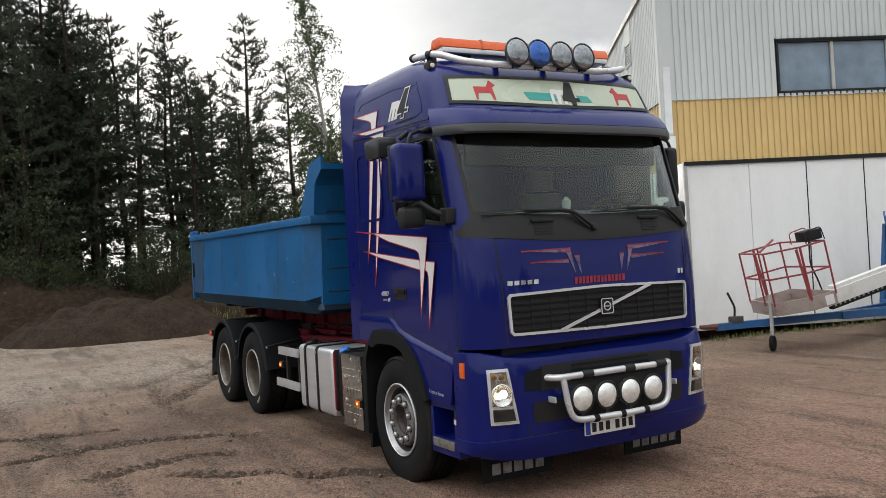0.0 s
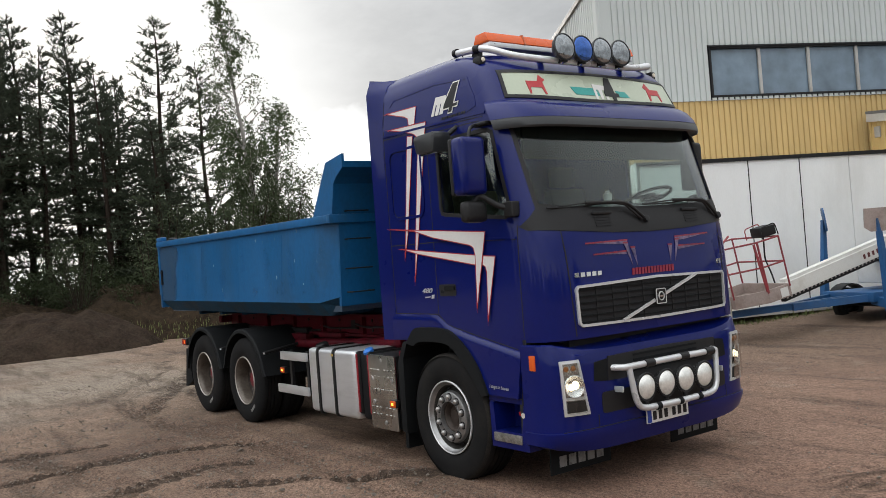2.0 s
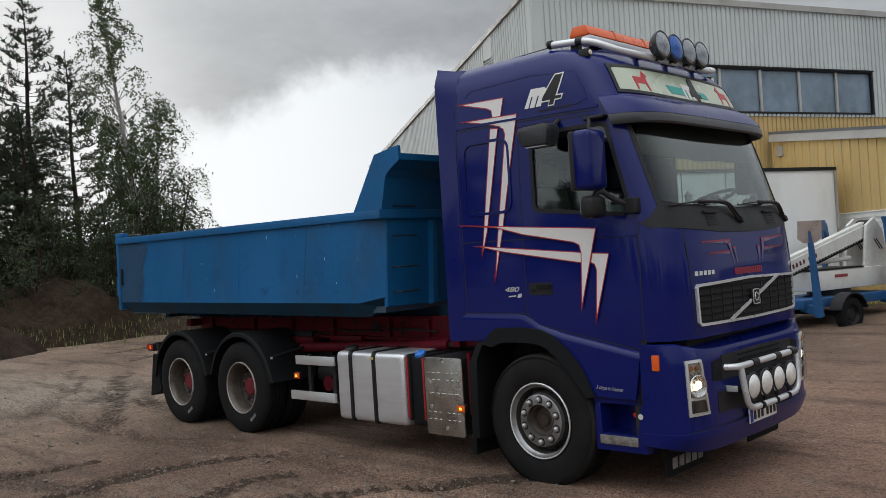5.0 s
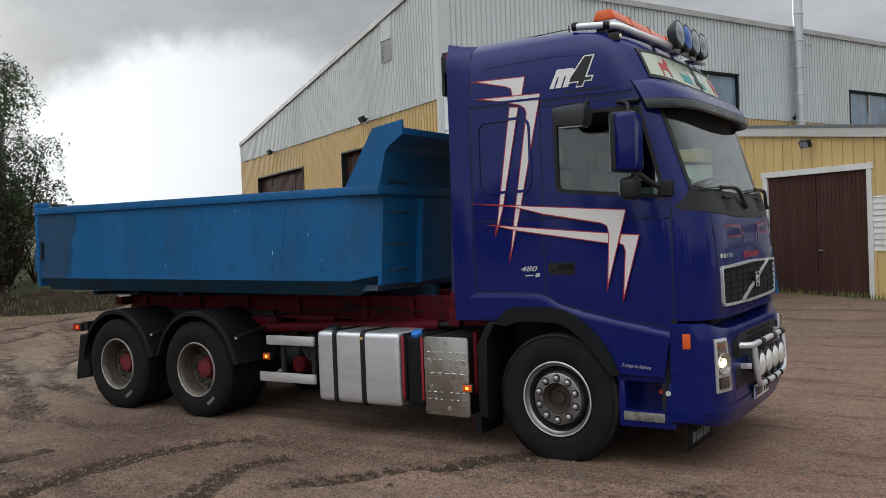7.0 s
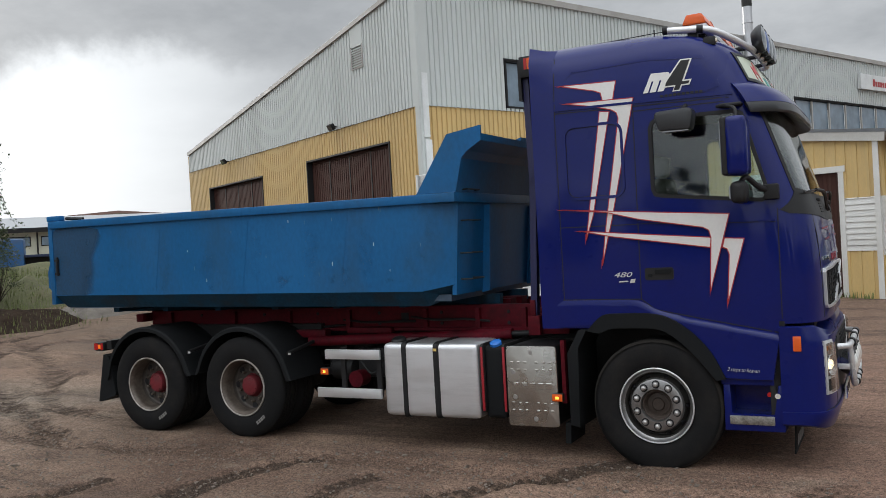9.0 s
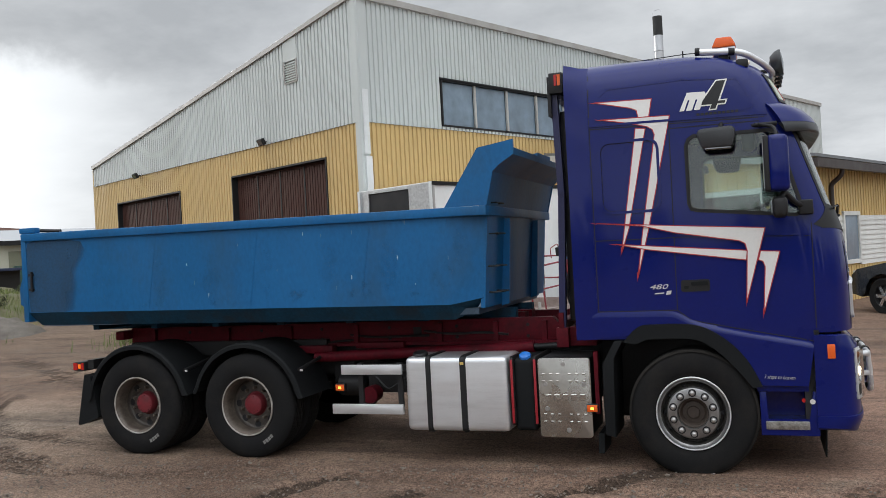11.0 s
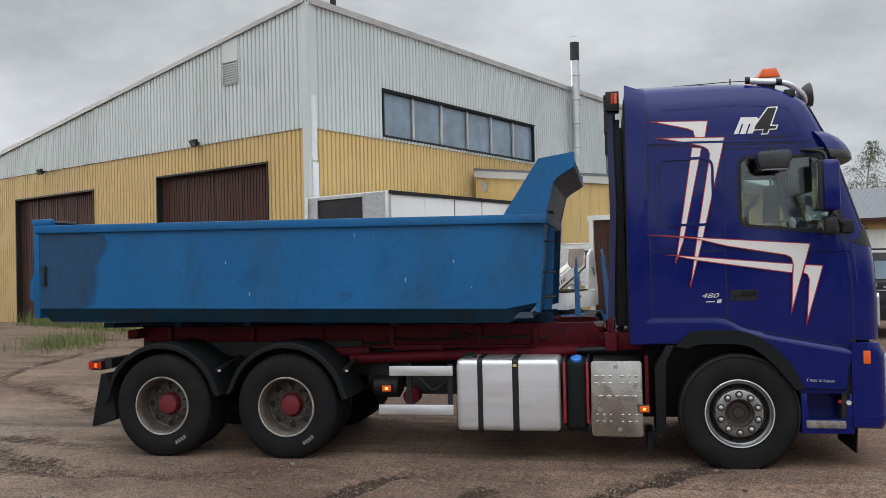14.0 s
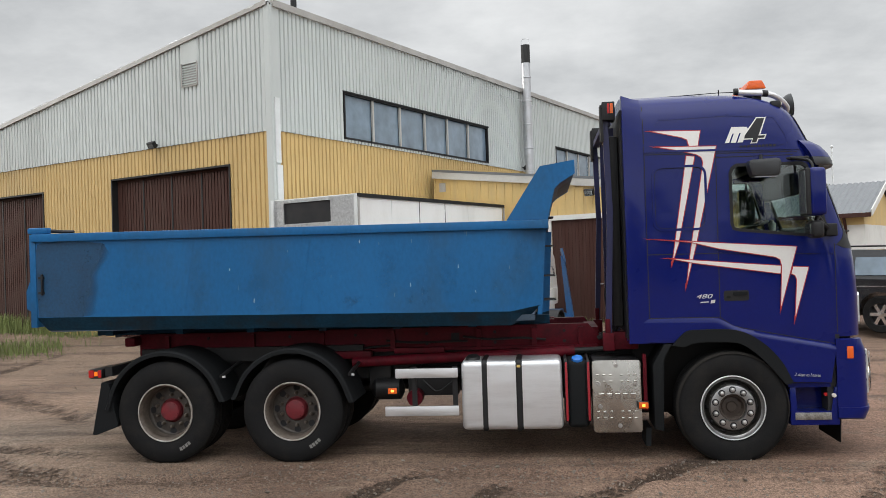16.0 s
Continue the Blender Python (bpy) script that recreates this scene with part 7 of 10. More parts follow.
def build_interior(lorry):
    dk = mat("cab_trim_dark", (0.075, 0.08, 0.085), 0.7, var=0.2)
    lt = mat("cab_trim_light", (0.42, 0.42, 0.40), 0.8, var=0.15)
    bm = B(); prism(bm, [(0.66, 1.4), (0.66, 2.14), (0.72, 2.185), (0.82, 2.185), (1.12, 2.06), (1.14, 2.02), (1.14, 1.4)], "y", 0.12, 2.38, 0.02)
    # dash paler than the other trim: a pale reflection put into its colour
    part("dashboard", bm, mat("pale_dash_plastic", (0.12, 0.125, 0.13), 0.6, var=0.2), lorry, "dark dashboard")
    c = Vector((0.66, 2.03, 2.25))
    d = Vector((-0.30, 0, 0.95)).normalized()
    s, u = Vector((0, 1, 0)), d.cross(Vector((0, 1, 0)))
    ring_pts = [c + (s * math.cos(2 * math.pi * k / 28) + u * math.sin(2 * math.pi * k / 28)) * 0.225 for k in range(29)]
    st = part("steering_wheel", tube(B(), ring_pts, 0.016, 8, False), BLACK, lorry, "black steering wheel")
    part("wheel_spoke", tube(B(), [c - s * 0.22, c + s * 0.22], 0.02, 8), BLACK, st)
    part("wheel_hub", lathe(B(), [(0, -0.02), (0.07, -0.02), (0.08, 0.01), (0, 0.03)], c, d, 20), BLACK, st)
    part("steering_column", tube(B(), [c - d * 0.02, c - d * 0.5], 0.035, 8), BLACK, st)
    for y in (0.66, 1.84):
        bm = B(); box(bm, -0.25, 0.25, y - 0.26, y + 0.26, 1.5, 1.78, 0.06, 3)
        se = part("cab_seat", bm, dk, lorry, "dark cloth cab seat")
        bm = B(); prism(bm, [(-0.22, 1.72), (-0.08, 1.76), (-0.20, 2.42), (-0.32, 2.42)], "y", y - 0.24, y + 0.24, 0.04)
        part("backrest", bm, dk, se)
        bm = B(); box(bm, -0.34, -0.22, y - 0.14, y + 0.14, 2.44, 2.64, 0.04, 3)
        part("headrest", bm, dk, se)
    bm = B(); box(bm, -0.70, -0.40, 0.1, 2.4, 1.5, 1.95, 0.05); part("bunk", bm, lt, lorry, "pale bunk behind the seats")
    bm = B(); box(bm, -0.70, 0.55, 0.12, 2.38, 2.99, 3.02); part("head_lining", bm, lt, lorry, smooth=None)
    bm = B(); box(bm, 0.50, 0.62, 0.18, 2.32, 2.86, 3.0, 0.02); part("header_shelf", bm, dk, lorry)
    bm = B(); box(bm, 0.905, 0.94, 0.24, 2.26, 2.555, 2.88, 0.012); part("inner_blind", bm, BLACK, lorry, "dark blind behind the windscreen top")
    lathe_c = (0.77, 1.36, 2.185)
    part("cup", lathe(B(), [(0, 0), (0.03, 0), (0.042, 0.09), (0.02, 0.10), (0.02, 0.12), (0, 0.12)], lathe_c, (0, 0, 1), 16), WHITE_DECAL, lorry, "small white cup on the dashboard")


def tyre_bm(c, R, r_in, y0, width, tread=True):
    """A tyre whose outer face is at y0; it bulges, and stands flat on the ground."""
    bm = B()
    w = width
    prof = [(r_in, 0.02), (r_in + 0.015, 0.006), (r_in + 0.06, -0.008), (r_in + 0.12, -0.012), (R - 0.06, -0.004), (R - 0.022, 0.012), (R - 0.004, 0.035)]
    for k in range(5):
        h0 = 0.035 + (w - 0.07) * k / 5
        h1 = 0.035 + (w - 0.07) * (k + 1) / 5
        prof += [(R, h0 + 0.006), (R, h1 - 0.006)]
        if k < 4:
            prof += [(R - 0.014, h1 - 0.005), (R - 0.014, h1 + 0.005)]
    prof += [(R - 0.004, w - 0.035), (R - 0.022, w - 0.012), (R - 0.06, w + 0.004), (r_in + 0.06, w + 0.008), (r_in, w - 0.02)]
    lathe(bm, prof, (c[0], y0, c[2]), (0, 1, 0), 72)
    for v in bm.verts:
        if v.co.z < G + 0.004:
            v.co.z = G + 0.004
            v.co.y += (0.012 if v.co.y > y0 + w / 2 else -0.012)
    return bm


def build_wheels(lorry):
    # steered wheels, a little proud of the arches
    for y0, s in ((-0.03, 1), (2.53, -1)):
        c = (0.0, y0, 0.475)
        yt = y0 if s == 1 else y0 - 0.37
        wh = part("front_wheel", tyre_bm(c, 0.545, 0.308, yt + 0.012, 0.35), RUBBER, lorry, "worn wide front tyre")
        ax = (0, -s, 0)
        o = (0.0, y0 + s * 0.03, 0.475)
        rim = part("rim", lathe(B(), [(0.306, 0.0), (0.311, 0.012), (0.308, 0.022), (0.300, 0.021), (0.294, 0.008), (0.286, -0.006), (0.274, -0.016)], o, ax, 64), STEEL, wh, "silver steel rim")
        part("rim_well", lathe(B(), [(0.274, -0.016), (0.267, -0.04), (0.261, -0.105), (0.248, -0.110), (0.224, -0.03)], o, ax, 64), WELL, rim, "rim well coloured dark for its shade")
        part("wheel_disc", lathe(B(), [(0.224, -0.03), (0.214, 0.0), (0.206, 0.005), (0.141, 0.006), (0.139, 0.016), (0.134, 0.016), (0.131, 0.0), (0.128, -0.09), (0.0, -0.09)], o, ax, 64), STEEL, rim, "silver steel wheel disc")
        part("rim_lip", lathe(B(), [(0.299, 0.019), (0.302, 0.0245), (0.308, 0.0255), (0.3125, 0.021), (0.313, 0.012)], o, ax, 64), SILVER, rim, "bright worn rim edge")
        for k in range(10):
            a = 2 * math.pi * (k + 0.5) / 10
            p = Vector((0.1735 * math.cos(a), y0 + s * 0.024, 0.475 + 0.1735 * math.sin(a)))
            part("nut_washer", lathe(B(), [(0.034, -0.001), (0.033, 0.002), (0, 0.0025)], p, ax, 16), GAP, rim)
            part("wheel_nut", lathe(B(), [(0.0225, 0), (0.0225, 0.016), (0.020, 0.024), (0.014, 0.030), (0.006, 0.033), (0, 0.0335)], p, ax, 14), NUT, rim)
            a += math.pi / 10
            p = Vector((0.238 * math.cos(a), y0 + s * 0.088, 0.475 + 0.238 * math.sin(a)))
            part("rim_slot", lathe(B(), [(0.019, 0), (0.019, 0.012), (0, 0.012)], p, (0.8 * math.cos(a), -s * 0.5, 0.8 * math.sin(a)), 12), GAP, rim)
        part("hub", lathe(B(), [(0.127, -0.02), (0.126, 0.060), (0.112, 0.058), (0.100, 0.040), (0.092, 0.016), (0.055, 0.020), (0.048, 0.034), (0.0, 0.035)], (0, y0 + s * 0.11, 0.475), ax, 32), mat("greasy_hub", (0.045, 0.033, 0.026), 0.6, 0.2, var=0.3) if "greasy_hub" not in bpy.data.materials else bpy.data.materials["greasy_hub"], wh, "dark greasy hub")
        part("tyre_shoulder", lathe(B(), [(0.521, -0.002), (0.536, 0.012), (0.5425, 0.032), (0.530, 0.030)], (0, yt + 0.012 if s == 1 else yt + 0.362, 0.475), (0, s, 0), 64), TYRE_DUST, wh, "dusty worn tyre shoulder")
    # twin rear wheels on both axles
    for cx in (-4.445, -5.825):
        for y0, s in ((0.0, 1), (2.5, -1)):
            c = (cx, y0, 0.492)
            wh = None
            for k in range(2):
                ya = y0 + s * (0.01 + 0.33 * k)
                yt = ya if s == 1 else ya - 0.30
                t = part("rear_tyre" if k == 0 else "inner_tyre", tyre_bm(c, 0.532, 0.292, yt, 0.30), RUBBER, lorry if k == 0 else wh, "black road tyre with a pale sidewall mark" if k == 0 else "")
                wh = wh or t
            ax = (0, -s, 0)
            o = (cx, y0 + s * 0.03, 0.492)
            rim = part("rim", lathe(B(), [(0.294, -0.004), (0.301, 0.010), (0.298, 0.022), (0.289, 0.020), (0.280, 0.004), (0.268, -0.012), (0.262, -0.05), (0.258, -0.15)], o, ax, 64), STEEL_OLD, wh, "dirty pale steel rim, deep dished")
            part("rim_lip", lathe(B(), [(0.287, 0.018), (0.290, 0.0245), (0.299, 0.0255), (0.3025, 0.020), (0.303, 0.010)], o, ax, 64), RIM_EDGE, rim, "pale worn rim edge")
            part("wheel_disc", lathe(B(), [(0.258, -0.14), (0.252, -0.172), (0.236, -0.185), (0.20, -0.180), (0.14, -0.165), (0.128, -0.168), (0.126, -0.24), (0, -0.24)], o, ax, 48), DISC_OLD, rim, "greasy wheel disc, darkened for shade in the dish")
            for k in range(10):
                a = 2 * math.pi * (k + 0.5) / 10
                p = Vector((cx + 0.1675 * math.cos(a), y0 + s * 0.198, 0.492 + 0.1675 * math.sin(a)))
                part("wheel_nut", lathe(B(), [(0.020, 0), (0.0165, 0.008), (0.0165, 0.035), (0.010, 0.045), (0, 0.046)], p, ax, 10), STEEL_OLD, rim)
            for k in range(8):
                a = 2 * math.pi * k / 8
                p = Vector((cx + 0.218 * math.cos(a), y0 + s * 0.211, 0.492 + 0.218 * math.sin(a)))
                part("hand_hole", lathe(B(), [(0.036, 0), (0.034, 0.004), (0, 0.004)], p, ax, 14), GAP, rim)
            hub = part("hub", lathe(B(), [(0.146, -0.20), (0.143, -0.085), (0.134, -0.070), (0.116, -0.066), (0.110, -0.005), (0.098, 0.012), (0.055, 0.022), (0.0, 0.024)], (cx, y0 + s * 0.145, 0.492), ax, 32), HUB_RED, wh, "red painted hub")
            for k in range(10):
                a = 2 * math.pi * k / 10
                part("hub_bolt", lathe(B(), [(0.013, -0.01), (0.013, 0.012), (0, 0.014)], (cx + 0.125 * math.cos(a), y0 + s * 0.212, 0.492 + 0.125 * math.sin(a)), ax, 6), HUB_RED, hub)
                part("cap_bolt", lathe(B(), [(0.010, -0.008), (0.009, 0.008), (0, 0.009)], (cx + 0.082 * math.cos(a + 0.3), y0 + s * 0.131, 0.492 + 0.082 * math.sin(a + 0.3)), ax, 6), HUB_RED, hub)
            if s == 1:
                for k in range(4):
                    a = radians(-63 + k * 5.0 + (0 if cx > -5 else -4))
                    p = Vector((cx + 0.405 * math.cos(a), -0.003, 0.492 + 0.405 * math.sin(a)))
                    bm = B()
                    t_dir = Vector((-math.sin(a), 0, math.cos(a)))
                    r_dir = Vector((math.cos(a), 0, math.sin(a)))
                    obox(bm, p - r_dir * 0.018, t_dir, r_dir, (0, -1, 0), 0.026, 0.036, 0.004)
                    part("sidewall_bar", bm, SIDEWALL_MARK, wh, "pale bar in place of a letter", smooth=None)
            # half-round mudguard
            bm = B()
            ya, yb = (y0 - s * 0.012, y0 + s * 0.66)
            n = 26
            rows = []
            a0, a1 = (8, 168) if cx > -5 else (10, 176)
            for i in range(n + 1):
                a = radians(a0 + (a1 - a0) * i / n)
                rr = 0.635 + (0.02 if i in (0, n) else 0)
                u = Vector((math.cos(a), 0, math.sin(a)))
                ctr = Vector((cx, 0, 0.49))
                sec = [(rr - 0.035, ya), (rr + 0.0, ya), (rr + 0.016, ya + s * 0.02), (rr + 0.012, yb), (rr, yb), (rr + 0.002, ya + s * 0.02), (rr - 0.03, ya + s * 0.012)]
                rows.append([bm.verts.new(ctr + u * r + Vector((0, y, 0))) for r, y in sec])
            for a, b in zip(rows, rows[1:]):
                for j in range(7):
                    bm.faces.new((a[j], a[(j + 1) % 7], b[(j + 1) % 7], b[j]))
            bm.faces.new(rows[0]); bm.faces.new(rows[-1])
            part("mudguard", bm, PLASTIC, lorry, "dark plastic half-round mudguard")
            part("mudguard_stay", tube(B(), [(cx + 0.62, CY + (y0 - CY) * 0.45, 0.95), (cx + 0.62, y0 + s * 0.03, 0.86)], 0.02, 8), BLACK, lorry)
            part("stay_label", box(B(), cx + 0.645, cx + 0.675, min(y0 + s * 0.0, y0 + s * 0.01), max(y0 + s * 0.0, y0 + s * 0.01), 0.85, 0.87), ALU, lorry, smooth=None)


def build_chassis(lorry):
    for y in (0.80, 1.62):
        bm = B(); box(bm, -6.45, 1.0, y, y + 0.08, 0.72, 1.0); part("frame_rail", bm, BLACK, lorry, "black chassis rail", smooth=None)
    for x in (-6.3, -5.1, -3.6, -2.2, -0.8):
        bm = B(); box(bm, x, x + 0.1, 0.88, 1.62, 0.75, 0.97); part("cross_member", bm, BLACK, lorry, smooth=None)
    for cx, z in ((0.0, 0.475), (-4.445, 0.49), (-5.825, 0.49)):
        part("axle", tube(B(), [(cx, 0.2, z), (cx, 2.3, z)], 0.075, 14), BLACK, lorry, "dark axle beam")
        for y in (0.82, 1.60):
            part("leaf_spring", box(B(), cx - 0.55, cx + 0.55, y, y + 0.08, z + 0.05, z + 0.13), BLACK, lorry, smooth=None)
    part("differential", lathe(B(), [(0, -0.22), (0.16, -0.16), (0.21, 0.0), (0.16, 0.16), (0, 0.22)], (-4.445, 1.25, 0.5), (1, 0, 0), 20), BLACK, lorry)
    part("drive_shaft", tube(B(), [(-4.3, 1.25, 0.55), (-0.8, 1.25, 0.7)], 0.06, 12), BLACK, lorry)
    # engine block, out of sight; reaches low to shade the ground below
    bm = B(); box(bm, -0.9, 1.0, 0.75, 1.75, 0.30, 1.05, 0.05); part("engine_block", bm, BLACK, lorry, "dark engine under the cab")
    for y in (0.62, 1.80):
        part("inner_shield", box(B(), -6.35, -3.8, y, y + 0.08, 0.95, 1.10), BLACK, lorry, smooth=None)
    # dark boxes, hoses and air tanks between wheels and tank
    for k, (x0, x1, y0, y1, z0, z1) in enumerate(((-3.75, -3.50, 0.66, 0.86, 0.60, 0.95), (-3.30, -2.75, 0.55, 0.78, 0.55, 0.85), (-3.2, -2.8, 1.9, 2.4, 0.4, 0.95), (-2.6, -0.9, 1.85, 2.45, 0.3, 0.95))):
        bm = B(); box(bm, x0, x1, y0, y1, z0, z1, 0.03); part("equipment_box", bm, BLACK, lorry)
    for y in (0.68, 1.82):
        part("air_tank", tube(B(), [(-3.72, y, 0.62), (-3.66, y, 0.62), (-3.40, y, 0.62), (-3.36, y, 0.62)], [0.05, 0.12, 0.12, 0.05], 18), BLACK, lorry)
    part("brake_chamber", tube(B(), [(-3.20, 0.5, 0.56), (-3.20, 0.34, 0.56)], 0.085, 16), FRAME_RED, lorry, "red brake chamber")
    part("hose", tube(B(), bend([(-3.1, 0.3, 0.75), (-2.95, 0.25, 0.62), (-2.8, 0.3, 0.72), (-2.72, 0.5, 0.8)], 0.06), 0.012, 6), BLACK, lorry)
    # red hook-lift subframe
    for y in (0.72, 1.68):
        bm = B(); prism(bm, [(-6.42, 1.02), (-6.42, 1.26), (-1.34, 1.27), (-1.23, 1.14), (-1.12, 1.06), (-1.12, 1.02)], "y", y, y + 0.1, 0.006)
        part("subframe_rail", bm, FRAME_RED, lorry, "dull red hook-lift rail")
        bm = B(); box(bm, -6.30, -1.25, y - 0.06 if y < 1 else y + 0.1, y if y < 1 else y + 0.16, 1.02, 1.05); part("rail_flange", bm, FRAME_RED, lorry, smooth=None)
        for x in (-6.1, -5.1, -4.3, -3.5, -2.55, -1.95, -1.45):
            bm = B(); box(bm, x, x + 0.05, y - 0.05 if y < 1 else y + 0.1, y if y < 1 else y + 0.15, 1.05, 1.24); part("rail_gusset", bm, FRAME_RED, lorry, smooth=None)
        bm = B(); box(bm, -2.83, -2.74, y - 0.004 if y < 1 else y + 0.1, y if y < 1 else y + 0.104, 1.12, 1.20); part("rail_hole", bm, GAP, lorry, smooth=None)
    for x in (-6.3, -4.9, -3.3, -1.9, -1.35):
        bm = B(); box(bm, x, x + 0.12, 0.82, 1.68, 1.05, 1.22); part("subframe_cross", bm, FRAME_RED, lorry, smooth=None)
    for y in (1.02, 1.32):
        part("hook_arm", box(B(), -6.2, -1.7, y, y + 0.16, 1.10, 1.30), FRAME_RED, lorry, "red beam of the hook-lift arm lying flat", smooth=None)
    rng = random.Random(8)
    for x0, x1, z0, z1, y in ((-3.45, -2.9, 1.0, 1.06, 0.60), (-4.1, -3.7, 0.96, 1.04, 0.55), (-2.3, -1.7, 0.985, 1.03, 0.52)):
        bm = B(); box(bm, x0, x1, y, y + 0.12, z0, z1, 0.012); part("valve_bank", bm, FRAME_RED, lorry, "grimy red valve bank")
    for k in range(3):
        x = -3.9 + k * 0.85
        z = 1.10 + rng.uniform(-0.03, 0.06)
        pts = [(x - 0.5, 0.70, z), (x - 0.2, 0.66, z - rng.uniform(0.02, 0.09)), (x + 0.15, 0.665, z - 0.02), (x + 0.4, 0.70, z - rng.uniform(0, 0.08))]
        part("hydraulic_hose", tube(B(), bend(pts, 0.12), 0.013, 6), BLACK, lorry)
    part("lift_cylinder", tube(B(), [(-3.9, 0.55, 0.92), (-1.5, 0.55, 1.0)], 0.055, 14), FRAME_RED, lorry, "red hydraulic cylinder")
    part("cylinder_rod", tube(B(), [(-1.5, 0.55, 1.0), (-1.05, 0.55, 1.015)], 0.03, 12), BLACK, lorry)
    for x in (-5.6, -4.65, -3.9, -3.1, -2.35, -1.6):
        for z in (1.09, 1.20):
            part("frame_bolt", lathe(B(), [(0.018, 0), (0.018, 0.012), (0, 0.013)], (x, 0.72, z), (0, -1, 0), 6), GAP, lorry)
    bm = B(); box(bm, -6.52, -6.40, 0.55, 1.95, 1.14, 1.24, 0.02); part("rear_roller", bm, FRAME_RED, lorry)
    bm = B(); box(bm, -6.50, -6.42, 0.05, 2.45, 0.88, 0.98); part("rear_beam", bm, BLACK, lorry, smooth=None)
    # upright rack behind the cab
    for y, s in ((0.30, 1), (2.20, -1)):
        bm = B()
        obox(bm, (-1.19, y - 0.035, 1.08), (1, 0, 0), (0, 1, 0), (0.045, 0, 1), 0.06, 0.07, 1.35)
        obox(bm, (-1.13, y - 0.035, 2.40), (1, 0, 0), (0, 1, 0), (-0.02, 0, 1), 0.06, 0.07, 0.98)
        rk = part("rack_post", bm, mat("rack_blue", (0.012, 0.014, 0.07), 0.45, var=0.2) if "rack_blue" not in bpy.data.materials else bpy.data.materials["rack_blue"], lorry, "dark blue post of the rack behind the cab", smooth=None)
        bm = B(); box(bm, -1.215, -1.10, y - 0.045, y + 0.045, 1.02, 1.20, 0.008); box(bm, -1.185, -1.135, y - 0.05, y + 0.05, 1.20, 1.34, 0.006); part("post_foot", bm, FRAME_RED, rk, "red foot")
        bm = B(); box(bm, -1.07, -1.02, y + s * 0.24 - 0.03, y + s * 0.24 + 0.03, 1.05, 3.30); part("second_post", bm, bpy.data.materials["rack_blue"], rk, smooth=None)
        bm = B(); box(bm, -1.15, -1.02, y - 0.10 if s == 1 else y - 0.1, y + 0.1, 3.34, 3.53, 0.012); lb = part("rack_lamp", bm, BLACK, rk, "rear work lamp box on the rack")
        yo = y - 0.105 if s == 1 else y + 0.095
        bm = B(); box(bm, -1.068, -1.04, yo, yo + 0.012, 3.41, 3.51); part("amber_lens", bm, ORANGE, lb, "amber lens", smooth=None)
        bm = B(); box(bm, -1.098, -1.074, yo, yo + 0.012, 3.41, 3.51); part("red_lens", bm, RED_LENS, lb, "red lens", smooth=None)
        bm = B(); obox(bm, (-1.17, y - 0.08, 3.14), (1, 0, 0), (0, 1, 0), (0.0, 0, 1), 0.03, 0.16, 0.36); part("lamp_plate", bm, BLACK, rk, smooth=None)
    bm = B(); box(bm, -1.14, -1.06, 0.3, 2.2, 3.30, 3.36); part("rack_beam", bm, bpy.data.materials["rack_blue"], lorry, smooth=None)
    bm = B(); box(bm, -1.10, -0.99, 0.36, 0.62, 1.25, 3.2, 0.03); part("air_intake", bm, BLACK, lorry, "black air intake stack behind the cab")
    for k in range(5):
        part("coiled_hose", tube(B(), bend([(-1.0, 0.5 + k * 0.09, 2.2), (-1.15, 0.5 + k * 0.09, 1.5), (-1.02, 0.5 + k * 0.09, 1.2), (-1.25, 0.55 + k * 0.09, 1.12)], 0.12), 0.018, 8), BLACK, lorry)
    bm = B(); box(bm, -1.12, -0.85, 0.35, 0.75, 1.02, 1.20, 0.02); part("valve_block", bm, FRAME_RED, lorry, "red hydraulic valve block")
    # rear lamps
    for y0, s in ((0.02, 1), (2.48, -1)):
        bm = B(); box(bm, -6.66, -6.52, min(y0, y0 + s * 0.42), max(y0, y0 + s * 0.42), 0.86, 0.96, 0.01); tl = part("tail_lamp", bm, BLACK, lorry, "rear lamp cluster")
        for xa, xb, za, zb, m in ((-6.672, -6.615, 0.872, 0.950, RED_LENS), (-6.608, -6.572, 0.888, 0.935, AMBER_ON), (-6.565, -6.530, 0.872, 0.950, RED_LENS)):
            bm = B(); box(bm, xa, xb, min(y0 - s * 0.006, y0 + s * 0.01), max(y0 - s * 0.006, y0 + s * 0.01), za, zb, 0.004); part("lens", bm, m, tl, smooth=None)
        bm = B(); prism(bm, [(-6.53, 0.82), (-6.645, 0.27), (-6.60, 0.27), (-6.37, 0.35), (-6.36, 0.38), (-6.45, 0.80)], "y", y0, y0 + s * 0.62); part("rear_flap", bm, PLASTIC, lorry, "dark rubber flap behind the rear wheel", smooth=None)
        part("lamp_arm", tube(B(), [(-6.6, y0 + s * 0.3, 0.91), (-6.40, y0 + s * 0.7, 0.93)], 0.03, 8), BLACK, lorry)


